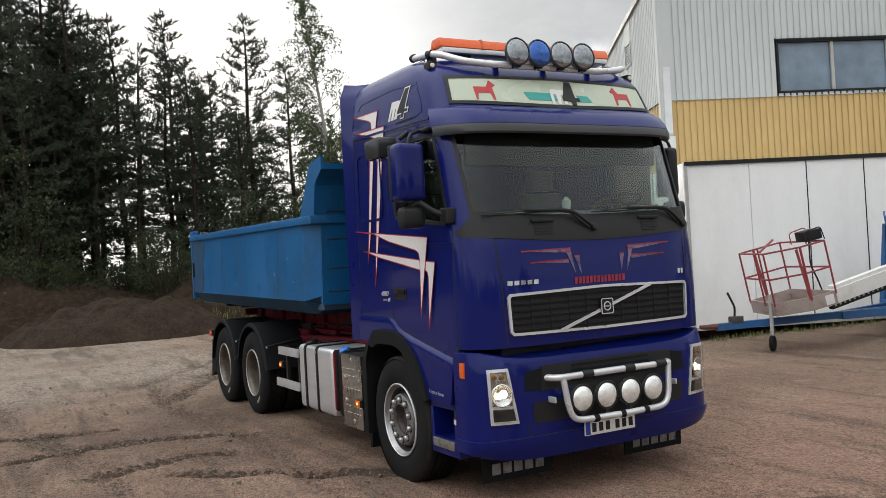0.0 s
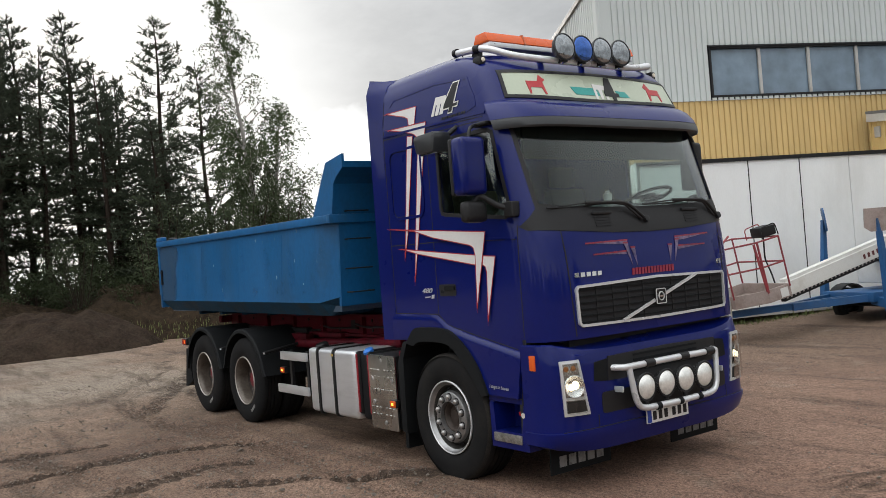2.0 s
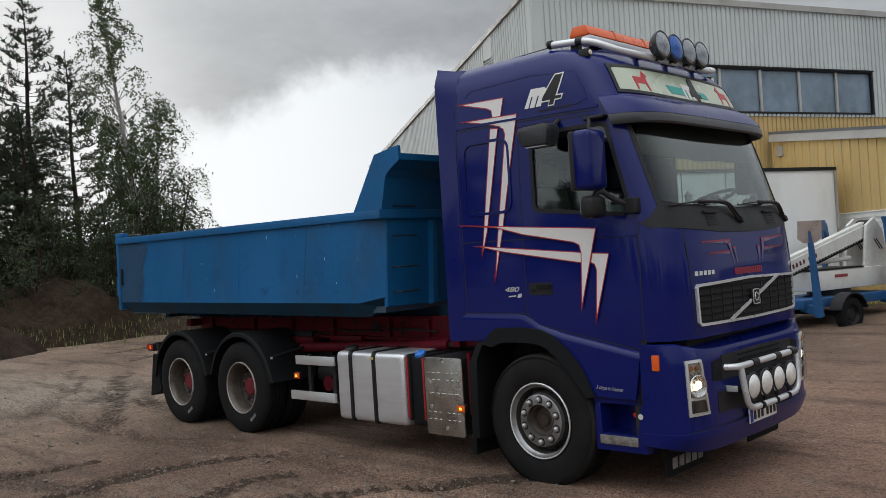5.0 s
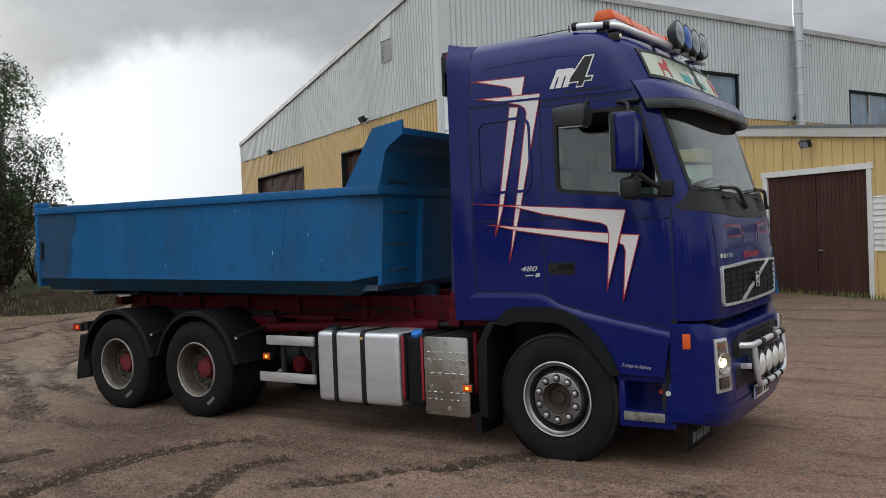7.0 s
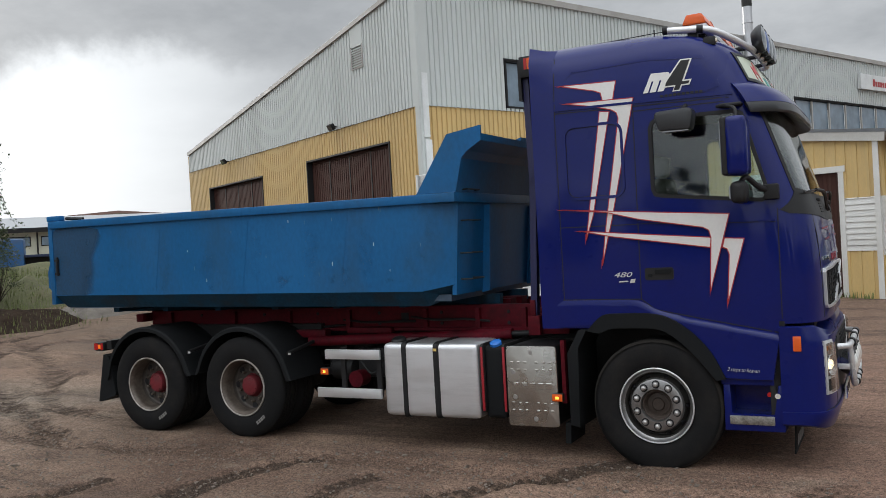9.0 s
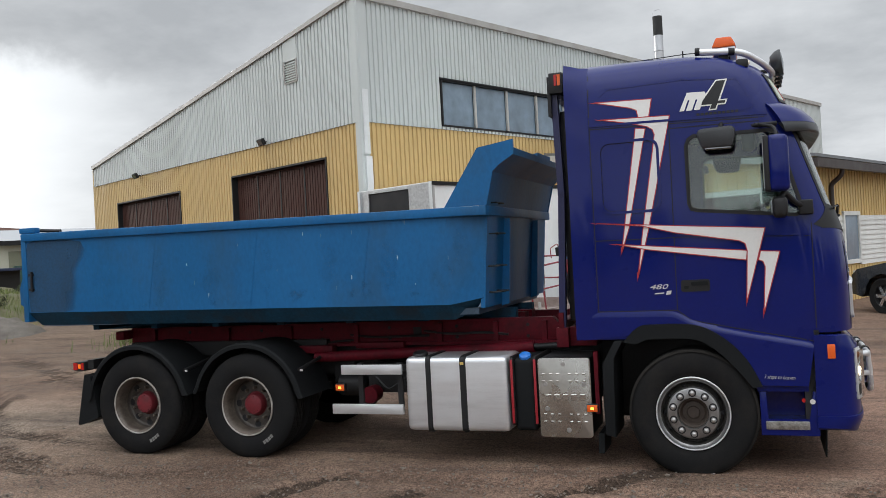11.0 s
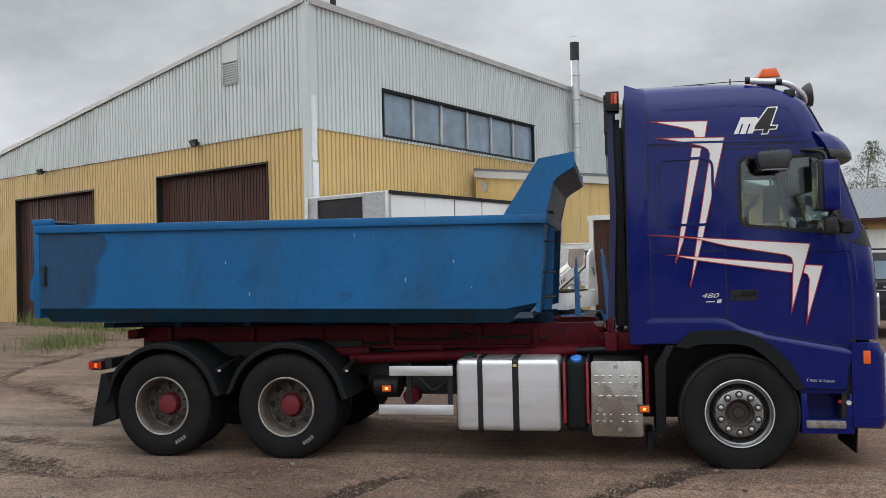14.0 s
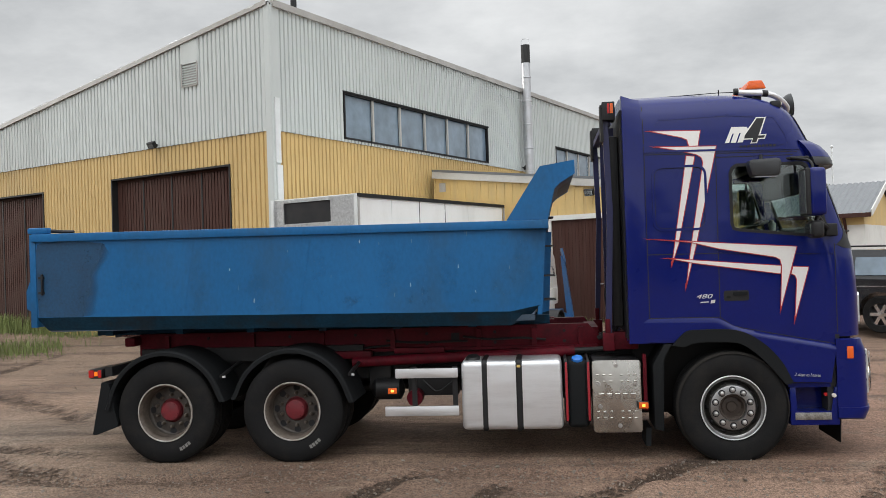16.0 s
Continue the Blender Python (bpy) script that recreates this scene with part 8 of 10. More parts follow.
def build_side_gear(lorry):
    # fuel tank
    bm = B(); box(bm, -2.67, -1.645, 0.025, 0.68, 0.275, 0.97, 0.06, 5)
    tk = part("fuel_tank", bm, ALU, lorry, "brushed aluminium fuel tank with black straps", smooth=50)
    for x0, x1 in ((-2.475, -2.385), (-2.13, -2.03)):
        bm = B(); box(bm, x0, x1, 0.012, 0.69, 0.262, 0.982, 0.065, 5); part("tank_strap", bm, BLACK, tk, "black rubber strap", smooth=50)
    part("filler_cap", lathe(B(), [(0.075, 0), (0.075, 0.03), (0.06, 0.045), (0, 0.046)], (-2.55, 0.16, 0.965), (0, -0.25, 1), 24), BLACK, tk)
    bm = B(); box(bm, -2.10, -2.065, 0.006, 0.014, 0.90, 0.925); part("tank_label", bm, mat("yellow_label", (0.6, 0.42, 0.12), 0.5), tk, smooth=None)
    bm = B(); box(bm, -1.60, -1.385, 0.06, 0.66, 0.285, 0.95, 0.05, 3)
    ad = part("additive_tank", bm, PLASTIC, lorry, "dark plastic tank with red straps and a blue cap")
    for x0, x1 in ((-1.625, -1.588), (-1.405, -1.368)):
        bm = B(); box(bm, x0, x1, 0.035, 0.67, 0.34, 0.965, 0.03, 3); part("strap_band", bm, BLACK, ad)
        bm = B(); box(bm, x0 + 0.006, x1 - 0.006, 0.028, 0.04, 0.36, 0.94, 0.004); part("strap_face", bm, RED_STRAP, ad)
    part("blue_cap", lathe(B(), [(0.05, 0), (0.058, 0.012), (0.055, 0.035), (0.03, 0.05), (0, 0.05)], (-1.49, 0.12, 0.945), (0, -0.45, 1), 14), mat("blue_cap", (0.02, 0.16, 0.55), 0.5), ad, "bright blue cap")
    # stainless box with pressed pattern
    bm = B(); box(bm, -1.34, -0.88, 0.04, 0.62, 0.26, 0.95, 0.02); bx = part("battery_box", bm, BLACK, lorry, "box behind a polished steel plate")
    bm = B(); prism(bm, rounded(-1.352, -0.872, 0.245, 0.952, 0.03), "y", 0.012, 0.03, 0.004); pl = part("steel_plate", bm, STAINLESS, bx, "polished steel plate with pressed dimples")
    for z in (0.81, 0.745, 0.45, 0.385):
        for x in (-1.30, -1.235, -1.17, -1.06, -0.995, -0.93):
            bm = B(); box(bm, x - 0.016, x + 0.016, 0.004, 0.014, z - 0.008, z + 0.008, 0.004, 1); part("dimple", bm, STAINLESS, pl)
    for k in range(5):
        bm = B(); box(bm, -1.29 + k * 0.078, -1.235 + k * 0.078, 0.005, 0.014, 0.575, 0.63, 0.004, 1); part("pressed_bar", bm, STAINLESS, pl)
    for x, z in ((-1.115, 0.90), (-1.29, 0.72), (-0.935, 0.72), (-1.28, 0.50), (-1.09, 0.31)):
        part("screw", lathe(B(), [(0.022, 0), (0.020, 0.006), (0, 0.007)], (x, 0.012, z), (0, -1, 0), 14), NUT, pl)
    # amber side markers
    for x, z, y in ((-0.86, 0.515, -0.05), (-3.385, 0.68, 0.04)):
        bm = B(); box(bm, x - 0.052, x + 0.052, y + 0.01, y + 0.06, z - 0.036, z + 0.036, 0.008); mk = part("side_marker", bm, BLACK, lorry, "lit amber side marker")
        bm = B(); box(bm, x - 0.046, x + 0.046, y, y + 0.012, z - 0.030, z + 0.030, 0.006); part("lens", bm, ORANGE, mk)
        bm = B(); box(bm, x - 0.014, x + 0.014, y - 0.003, y + 0.002, z - 0.011, z + 0.011); part("bulb", bm, lamp_mat("lit_bulb", (1.0, 0.42, 0.05), 3.0) if "lit_bulb" not in bpy.data.materials else bpy.data.materials["lit_bulb"], mk, smooth=None)
    # side under-run bars
    for x0, z0 in ((-3.345, 0.81), (-3.46, 0.43)):
        bm = B(); box(bm, x0, -2.70, 0.01, 0.045, z0, z0 + 0.095, 0.006); part("side_guard", bm, ALU, lorry, "pale aluminium side guard rail")
    for x in (-3.18, -2.76):
        bm = B(); box(bm, x, x + 0.05, 0.047, 0.08, 0.44, 0.92); part("guard_post", bm, BLACK, lorry, smooth=None)
        part("guard_arm", tube(B(), [(x + 0.025, 0.07, 0.80), (x + 0.025, 0.8, 0.85)], 0.025, 8), BLACK, lorry)
    bm = B(); box(bm, -0.845, -0.81, 0.06, 0.12, 0.45, 1.0); part("red_bracket", bm, FRAME_RED, lorry, "red steel bracket", smooth=None)
    bm = B(); obox(bm, (-0.84, 0.06, 0.10), (1, 0, 0), (0, 1, 0), (0.05, 0, 1), 0.05, 0.4, 0.18); part("small_flap", bm, PLASTIC, lorry, smooth=None)


lorry = thing("lorry", (-2.5, CY, G), "dark blue three-axle lorry with red chassis and white lightning stripes", "lorry")
SQUEEZE[0] = Matrix.Translation((0.2, 0, 0)) @ Matrix.Rotation(radians(1.25), 4, "Z") @ Matrix.Diagonal((0.985, 0.964, 1, 1)) @ Matrix.Translation((-0.2, 0, 0))
build_cab(lorry)
build_graphics(lorry)
build_bumper(lorry)
build_roof_gear(lorry)
build_mirrors(lorry)
build_interior(lorry)
build_wheels(lorry)
build_chassis(lorry)
build_side_gear(lorry)


# ---------------------------------------------------------------- blue tipper body on the hook-lift
def build_tipper():
    t = thing("tipper_body", (-4.5, CY, 1.30), "scuffed blue steel tipper body resting on the lorry's hook-lift", "tipper body")
    YR, YL = -0.055, 2.555
    zr, zf = 2.405, 2.355                    # rail height at the rear and the front
    side = [(-7.20, 1.525), (-2.14, 1.462), (-2.14, 2.29), (-7.215, 2.33)]
    for y0, y1, nm in ((YR, YR + 0.035, "near"), (YL - 0.035, YL, "far")):
        bm = B(); prism(bm, side, "y", y0, y1)
        part("side_wall", bm, BODY, t, "blue steel side wall", smooth=None)
        d = 1 if y0 < 0 else -1
        yo = YR if d == 1 else YL
        # corner panel folded in towards the front wall
        bm = B()
        vs = [bm.verts.new(p) for p in ((-2.14, yo, 1.462), (-1.835, yo + d * 0.085, 1.515), (-1.768, yo + d * 0.085, 2.285), (-2.14, yo, 2.29))]
        ws = [bm.verts.new(v.co + Vector((-0.008, d * 0.03, 0))) for v in vs]
        bm.faces.new(vs); bm.faces.new(ws)
        for i in range(4):
            bm.faces.new((vs[i], vs[(i + 1) % 4], ws[(i + 1) % 4], ws[i]))
        part("corner_panel", bm, BODY, t, "folded front corner panel", smooth=None)
        # turned-in lower strake, grimy and darkened in colour for the shade under the side
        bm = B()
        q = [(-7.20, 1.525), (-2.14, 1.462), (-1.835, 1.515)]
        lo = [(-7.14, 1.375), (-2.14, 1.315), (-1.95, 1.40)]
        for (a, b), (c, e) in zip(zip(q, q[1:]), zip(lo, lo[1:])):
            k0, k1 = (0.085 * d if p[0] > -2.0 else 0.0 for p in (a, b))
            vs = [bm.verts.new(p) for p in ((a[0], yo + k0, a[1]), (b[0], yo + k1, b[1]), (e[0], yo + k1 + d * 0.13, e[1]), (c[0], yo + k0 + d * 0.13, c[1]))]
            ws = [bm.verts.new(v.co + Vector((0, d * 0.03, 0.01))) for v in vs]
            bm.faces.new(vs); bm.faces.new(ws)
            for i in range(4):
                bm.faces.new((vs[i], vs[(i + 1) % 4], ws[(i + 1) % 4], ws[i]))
        part("lower_strake", bm, GRIMY_SHADED_BLUE, t, "turned-in lower edge", smooth=None)
        bm = B()
        prism(bm, [(-7.225, zr - 0.085), (-7.225, zr), (-1.74, zf), (-1.74, zf - 0.085)], "y", yo - d * 0.035, yo + d * 0.075, 0.012)
        part("top_rail", bm, BODY, t, "folded top rail")
        bm = B(); box(bm, -7.26, -7.19, min(yo - d * 0.01, yo + d * 0.10), max(yo - d * 0.01, yo + d * 0.10), 1.42, 2.40, 0.008)
        part("rear_post", bm, BODY, t)
        bm = B(); box(bm, -7.28, -7.05, min(yo - d * 0.01, yo + d * 0.08), max(yo - d * 0.01, yo + d * 0.08), 2.405, 2.47, 0.02)
        part("hinge_block", bm, BODY, t)
        bm = B(); box(bm, -7.13, -7.11, min(yo - d * 0.03, yo), max(yo - d * 0.03, yo), 1.76, 1.98, 0.006); box(bm, -7.16, -7.10, min(yo - d * 0.025, yo), max(yo - d * 0.025, yo), 1.77, 1.795); box(bm, -7.16, -7.10, min(yo - d * 0.025, yo), max(yo - d * 0.025, yo), 1.93, 1.955)
        part("gate_latch", bm, BLACK, t, "dark worn gate latch")
        bm = B(); prism(bm, [(-7.31, 1.62), (-7.31, 1.80), (-7.27, 1.90), (-7.21, 1.92), (-7.21, 1.56)], "y", yo + d * 0.0, yo + d * 0.06); part("gate_cheek", bm, BODY, t, smooth=None)
        # gusset ear rising over the front
        bm = B(); prism(bm, [(-2.15, 2.36), (-1.80, 2.885), (-1.455, 2.935), (-1.455, 2.80), (-1.60, 2.715), (-1.66, 2.66), (-1.735, 2.36)], "y", yo, yo + d * 0.03)
        part("front_gusset", bm, BODY, t, "tall front corner plate", smooth=None)
        # weld seams, slanting
        for k, x in enumerate((-5.55, -4.3, -3.05)):
            o = yo - d * 0.001
            bm = B(); obox(bm, (x, min(o, o - d * 0.002), 1.54), (1, 0, 0), (0, 1, 0), (0.17, 0, 1), 0.004, 0.0016, 0.70); part("weld_seam", bm, BODY, t, smooth=None)
    bm = B(); box(bm, -7.12, -1.9, YR + 0.13, YL - 0.13, 1.36, 1.42); part("floor", bm, BODY_IN, t, "worn inner floor", smooth=None)
    # rails and bearers take the blue darkened for the shade under the floor
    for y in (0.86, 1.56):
        bm = B(); box(bm, -7.0, -1.75, y, y + 0.08, 1.25, 1.362); part("skid_rail", bm, GRIMY_SHADED_BLUE, t, smooth=None)
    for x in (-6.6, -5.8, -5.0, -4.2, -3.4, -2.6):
        bm = B(); box(bm, x, x + 0.08, YR + 0.34, YL - 0.34, 1.29, 1.362); part("cross_bearer", bm, GRIMY_SHADED_BLUE, t, smooth=None)
    # front wall: plate, header beam, posts, bulkhead above
    bm = B(); prism(bm, [(-1.87, 1.42), (-1.826, 1.42), (-1.757, 2.30), (-1.80, 2.30)], "y", YR + 0.088, YL - 0.088); part("front_wall", bm, BODY, t, "blue front wall", smooth=None)
    bm = B(); box(bm, -1.80, -1.732, YR - 0.038, YL + 0.038, 2.268, 2.358, 0.010); part("front_header", bm, BODY, t, "boxed front header")
    for y in (0.62, 1.82):
        bm = B(); prism(bm, [(-1.83, 1.40), (-1.75, 1.42), (-1.70, 2.25), (-1.77, 2.25)], "y", y, y + 0.07); part("front_post", bm, BODY, t, smooth=None)
    # upper front: one sheet folded forward into a canopy with a turned-up lip
    fold = [(-1.742, 2.358), (-1.668, 2.658), (-1.607, 2.718), (-1.462, 2.802), (-1.457, 2.862), (-1.475, 2.862), (-1.482, 2.820), (-1.625, 2.738), (-1.692, 2.670), (-1.768, 2.358)]
    bm = B(); prism(bm, fold, "y", YR + 0.031, YL - 0.031)
    part("front_canopy", bm, BODY, t, "folded canopy between the front plates", smooth=None)
    bm = B(); prism(bm, [(-1.64, 2.72), (-1.462, 2.865), (-1.462, 2.90), (-1.66, 2.84)], "y", 0.95, 1.55)
    part("canopy_stiffener", bm, BODY, t, smooth=None)
    for z in (1.56, 1.80, 2.10, 2.385):
        part("ladder_rung", tube(B(), [(-1.80, 0.10, z), (-1.685, 0.10, z), (-1.685, 0.36, z), (-1.80, 0.36, z)], 0.008, 6), BLACK, t, "thin dark rung")
    # tailgate
    bm = B(); prism(bm, [(-7.25, 1.42), (-7.21, 1.42), (-7.20, 2.36), (-7.24, 2.36)], "y", YR + 0.1, YL - 0.1); part("tailgate", bm, BODY, t, smooth=None)
    bm = B(); box(bm, -7.28, -7.18, YR + 0.08, YL - 0.08, 2.34, 2.42, 0.01); part("gate_beam", bm, BODY, t)
    part("hinge_bar", tube(B(), [(-7.12, 0.1, 2.44), (-6.85, 0.12, 2.42)], 0.02, 8), BLACK, t)
    # dark weathered paint near the rear and rusty scuffs low down, both fading out at their edges
    rng = random.Random(3)

    def stain(x0, x1, z0, z1, m, name, label):
        bm = B()
        n = 20
        pts = [((x0 + x1) / 2 + (x1 - x0) / 2 * math.cos(2 * math.pi * k / n), (z0 + z1) / 2 + (z1 - z0) / 2 * math.sin(2 * math.pi * k / n)) for k in range(n)]
        bm.faces.new([bm.verts.new((x, YR - 0.0012, z)) for x, z in pts])
        part(name, bm, m, t, label, smooth=None)
    old_blue = soft_stain("old_dark_blue_paint", (0.009, 0.055, 0.125), 0.80, 1.2, 0.10, 0.40, True)
    pts = [(-7.17, 1.53), (-6.60, 1.53), (-6.46, 1.66), (-6.44, 1.80), (-6.36, 1.92), (-6.33, 2.10), (-6.40, 2.24), (-6.50, 2.29), (-7.17, 2.29)]
    pts = smooth_line(pts + [pts[0]], 4)[:-1]
    bm = B(); bm.faces.new([bm.verts.new((x, YR - 0.0012, z)) for x, z in pts])
    part("weathered_patch", bm, old_blue, t, "broad patch of darker weathered paint", smooth=None)
    scuff = soft_stain("rusty_scuff", (0.03, 0.05, 0.055), 0.35, 9.0, 0.48)
    chip = mat("pale_paint_chip", (0.10, 0.17, 0.24), 0.6)
    grime = soft_stain("grimy_streak", (0.008, 0.070, 0.17), 0.14, 4.0, 0.4)
    for cx, cz, w, h in ((-3.72, 1.60, 0.24, 0.08), (-3.05, 1.63, 0.18, 0.12), (-2.45, 1.56, 0.18, 0.05), (-4.6, 1.56, 0.26, 0.04), (-5.5, 1.57, 0.22, 0.04), (-6.0, 2.18, 0.10, 0.04), (-2.2, 1.75, 0.14, 0.16)):
        stain(cx - w, cx + w, cz - h, cz + h, scuff, "rusty_scuff", "rusty scuff mark")
    for cx, cz, w, h in ((-5.4, 1.85, 0.10, 0.34), (-4.75, 1.80, 0.16, 0.30), (-4.1, 1.90, 0.09, 0.36), (-3.4, 1.95, 0.14, 0.30), (-2.75, 1.85, 0.12, 0.34), (-6.15, 1.80, 0.16, 0.30), (-2.0, 1.95, 0.10, 0.30)):
        stain(cx - w, cx + w, cz - h, cz + h, grime, "grimy_streak", "faint dark streak on the paint")
    for k in range(16):                        # chips and short upright scratches
        x, z, ln = rng.uniform(-6.0, -2.0), rng.uniform(1.60, 2.25), rng.uniform(0.012, 0.045)
        bm = B(); obox(bm, (x, YR - 0.0015, z), (0, 0, 1), (0, 1, 0), (1, 0, rng.uniform(-0.6, 0.6)), ln, 0.002, 0.005); part("scratch", bm, chip if k % 3 else WHITE_DECAL, t, smooth=None)


build_tipper()
SQUEEZE[0] = None


# ---------------------------------------------------------------- trailer lift with a red basket
LO, LD, LN = Vector((-3.64, 8.5, 0.0)), Vector((0.26, 0.966, 0)).normalized(), Vector((0.966, -0.26, 0)).normalized()


def lp(s, o, z):
    return LO + LD * s + LN * o + Vector((0, 0, z))


def lbox(bm, s0, s1, o0, o1, z0, z1, bevel=0.0):
    return obox(bm, lp(s0, o0, z0), LD, LN, (0, 0, 1), s1 - s0, o1 - o0, z1 - z0, bevel)


def beam(bm, p, q, w, h):
    """A square bar between two points."""
    p, q = Vector(p), Vector(q)
    d = (q - p).normalized()
    side = d.cross(Vector((0, 0, 1)))
    side = side.normalized() if side.length > 1e-3 else LN.copy()
    up = side.cross(d)
    return obox(bm, p - side * w / 2 - up * h / 2, d, side, up, (q - p).length, w, h)


def build_lift():
    t = thing("trailer_lift", lp(2.5, 0, G), "towable boom lift with blue chassis, white boom and red basket", "boom lift")
    part("drawbar", beam(B(), lp(-0.95, 0, 0.44), lp(2.7, 0, 0.52), 0.10, 0.115), LIFT_BLUE, t, "blue drawbar", smooth=None)
    bm = B(); beam(bm, lp(1.4, 0.05, 0.48), lp(3.0, 0.55, 0.55), 0.08, 0.13); beam(bm, lp(1.4, -0.05, 0.48), lp(3.0, -0.55, 0.55), 0.08, 0.13)
    part("v_frame", bm, LIFT_BLUE, t, smooth=None)
    part("chassis_frame", lbox(B(), 2.7, 5.5, -0.62, 0.62, 0.46, 0.64, 0.02), LIFT_BLUE, t, "blue chassis frame")
    part("tow_hitch", tube(B(), [lp(-1.25, 0, 0.46), lp(-0.95, 0, 0.45)], [0.035, 0.05], 12), mat("rusty_hitch", (0.10, 0.035, 0.03), 0.7, var=0.3), t, "rusty tow hitch")
    part("hand_brake", tube(B(), bend([lp(-0.62, 0, 0.50), lp(-0.60, 0.0, 0.75), lp(-0.72, 0.0, 1.0)], 0.05), 0.018, 8), BLACK, t)
    part("brake_box", lbox(B(), -0.70, -0.48, -0.06, 0.06, 0.49, 0.60, 0.01), DISC_OLD, t)
    jk = part("jockey_post", tube(B(), [lp(0.0, 0.11, 0.16), lp(0.0, 0.11, 0.92)], 0.032, 12), TRIM_GREY, t, "grey jockey wheel post")
    part("jockey_wheel", lathe(B(), [(0.0, -0.035), (0.07, -0.035), (0.125, -0.03), (0.14, 0.0), (0.125, 0.03), (0.07, 0.035), (0, 0.035)], lp(0, 0.11, 0.115), (LN + LD * 0.9).normalized(), 24), RUBBER, jk)
    for o, s in ((0.92, 1), (-0.92, -1)):
        wh = part("wheel", lathe(B(), [(0.19, -0.09), (0.30, -0.10), (0.335, -0.06), (0.34, 0.0), (0.335, 0.06), (0.30, 0.10), (0.19, 0.09)], lp(3.62, o, 0.31), LN, 32), RUBBER, t, "black trailer wheel")
        part("rim", lathe(B(), [(0.0, 0.05 * s), (0.09, 0.05 * s), (0.12, 0.02 * s), (0.17, 0.03 * s), (0.195, 0.085 * s)], lp(3.62, o, 0.31), LN, 24), BLACK, wh)
        bm = B()
        rows = []
        for i in range(9):
            a = radians(15 + 150 * i / 8)
            rows.append([bm.verts.new(lp(3.62 + math.cos(a) * r, o + w, 0.31 + math.sin(a) * r)) for r, w in ((0.40, -0.14), (0.40, 0.14), (0.425, 0.14), (0.425, -0.14))])
        for a, b in zip(rows, rows[1:]):
            for j in range(4):
                bm.faces.new((a[j], a[(j + 1) % 4], b[(j + 1) % 4], b[j]))
        bm.faces.new(rows[0]); bm.faces.new(rows[-1])
        part("fender", bm, BLACK, t, "dark trailer fender")
    part("axle", tube(B(), [lp(3.62, -0.9, 0.33), lp(3.62, 0.9, 0.33)], 0.045, 10), BLACK, t)
    # raised outriggers with foot plates
    for s, o in ((2.85, 0.87), (2.85, -0.87), (5.35, 0.87), (5.35, -0.87)):
        top = lp(s - 0.18 + (0.3 if s > 4 else 0), o, 1.96)
        if s < 4 and o < 0:
            s, top = 2.97, lp(3.12, o, 2.02)
        if s > 4 and o > 0:
            top = lp(s, o - 0.20, 1.98)
        bm = beam(B(), lp(s, o * 0.97, 0.32), top, 0.06, 0.085)
        for v in bm.verts:                     # the legs are broader at the hinge
            if v.co.z < 1.0:
                v.co += (v.co - lp(s, o * 0.97, 0.32)) * 0.9
        og = part("outrigger", bm, LIFT_BLUE, t, "raised blue outrigger leg", smooth=None)
        part("outrigger_hinge", beam(B(), lp(s, o * 0.55, 0.5), lp(s, o * 1.02, 0.42), 0.12, 0.16), LIFT_BLUE, og, smooth=None)
        d = Vector((0.75, -0.62, -0.12)).normalized() if o > 0 else Vector((0.80, 0.58, 0.12)).normalized()
        if s > 4 and o > 0:
            d = Vector((0.97, 0.10, 0.22)).normalized()
        side = Vector((-d.y, d.x, 0)).normalized(); up = d.cross(side)
        r = 0.23
        if o > 0:
            pts = [(-r, -0.15), (-0.12, -r), (0.12, -r), (r, -0.15), (r, r * 0.8), (-r, r * 0.8)]
        else:
            pts = [(-r, -0.14), (-0.14, -r), (0.14, -r), (r, -0.14), (r, 0.14), (0.14, r), (-0.14, r), (-r, 0.14)]
        bm = B()
        lo = [bm.verts.new(top + side * a + up * b) for a, b in pts]; hi = [bm.verts.new(top + side * a + up * b + d * 0.03) for a, b in pts]
        bm.faces.new(lo); bm.faces.new(hi)
        for i in range(len(pts)):
            bm.faces.new((lo[i], lo[(i + 1) % len(pts)], hi[(i + 1) % len(pts)], hi[i]))
        part("foot_plate", bm, LIFT_TRAY if (o > 0 and s < 4) else LIFT_BLUE, og, "worn brown foot plate" if (o > 0 and s < 4) else "blue foot plate", smooth=None)
    # turret
    part("turntable", lathe(B(), [(0, 0.64), (0.42, 0.64), (0.42, 0.76), (0, 0.76)], lp(4.3, 0, 0), (0, 0, 1), 28), BLACK, t)
    part("turret", lbox(B(), 3.35, 5.75, -0.36, 0.42, 0.76, 1.16, 0.04), LIFT_WHITE, t, "white turret cover")
    part("turret_lid", lbox(B(), 3.35, 4.9, -0.37, 0.43, 1.16, 1.19, 0.01), BLACK, t)
    for o in (0.32, -0.12):
        bm = B()
        pts = [(5.0, 1.16), (5.15, 2.02), (5.40, 2.16), (5.65, 1.92), (5.85, 1.10), (5.75, 0.85)]
        lo = [bm.verts.new(lp(s, o, z)) for s, z in pts]; hi = [bm.verts.new(lp(s, o + 0.06, z)) for s, z in pts]
        bm.faces.new(lo); bm.faces.new(hi)
        for i in range(len(pts)):
            bm.faces.new((lo[i], lo[(i + 1) % len(pts)], hi[(i + 1) % len(pts)], hi[i]))
        tw = part("turret_tower", bm, LIFT_WHITE, t, "white hinge tower", smooth=None)
        for k in range(2):
            part("tower_stripe", beam(B(), lp(5.55 + k * 0.08, o + 0.063, 1.5), lp(5.35 + k * 0.08, o + 0.063, 1.72), 0.004, 0.03), BLACK, tw, smooth=None)
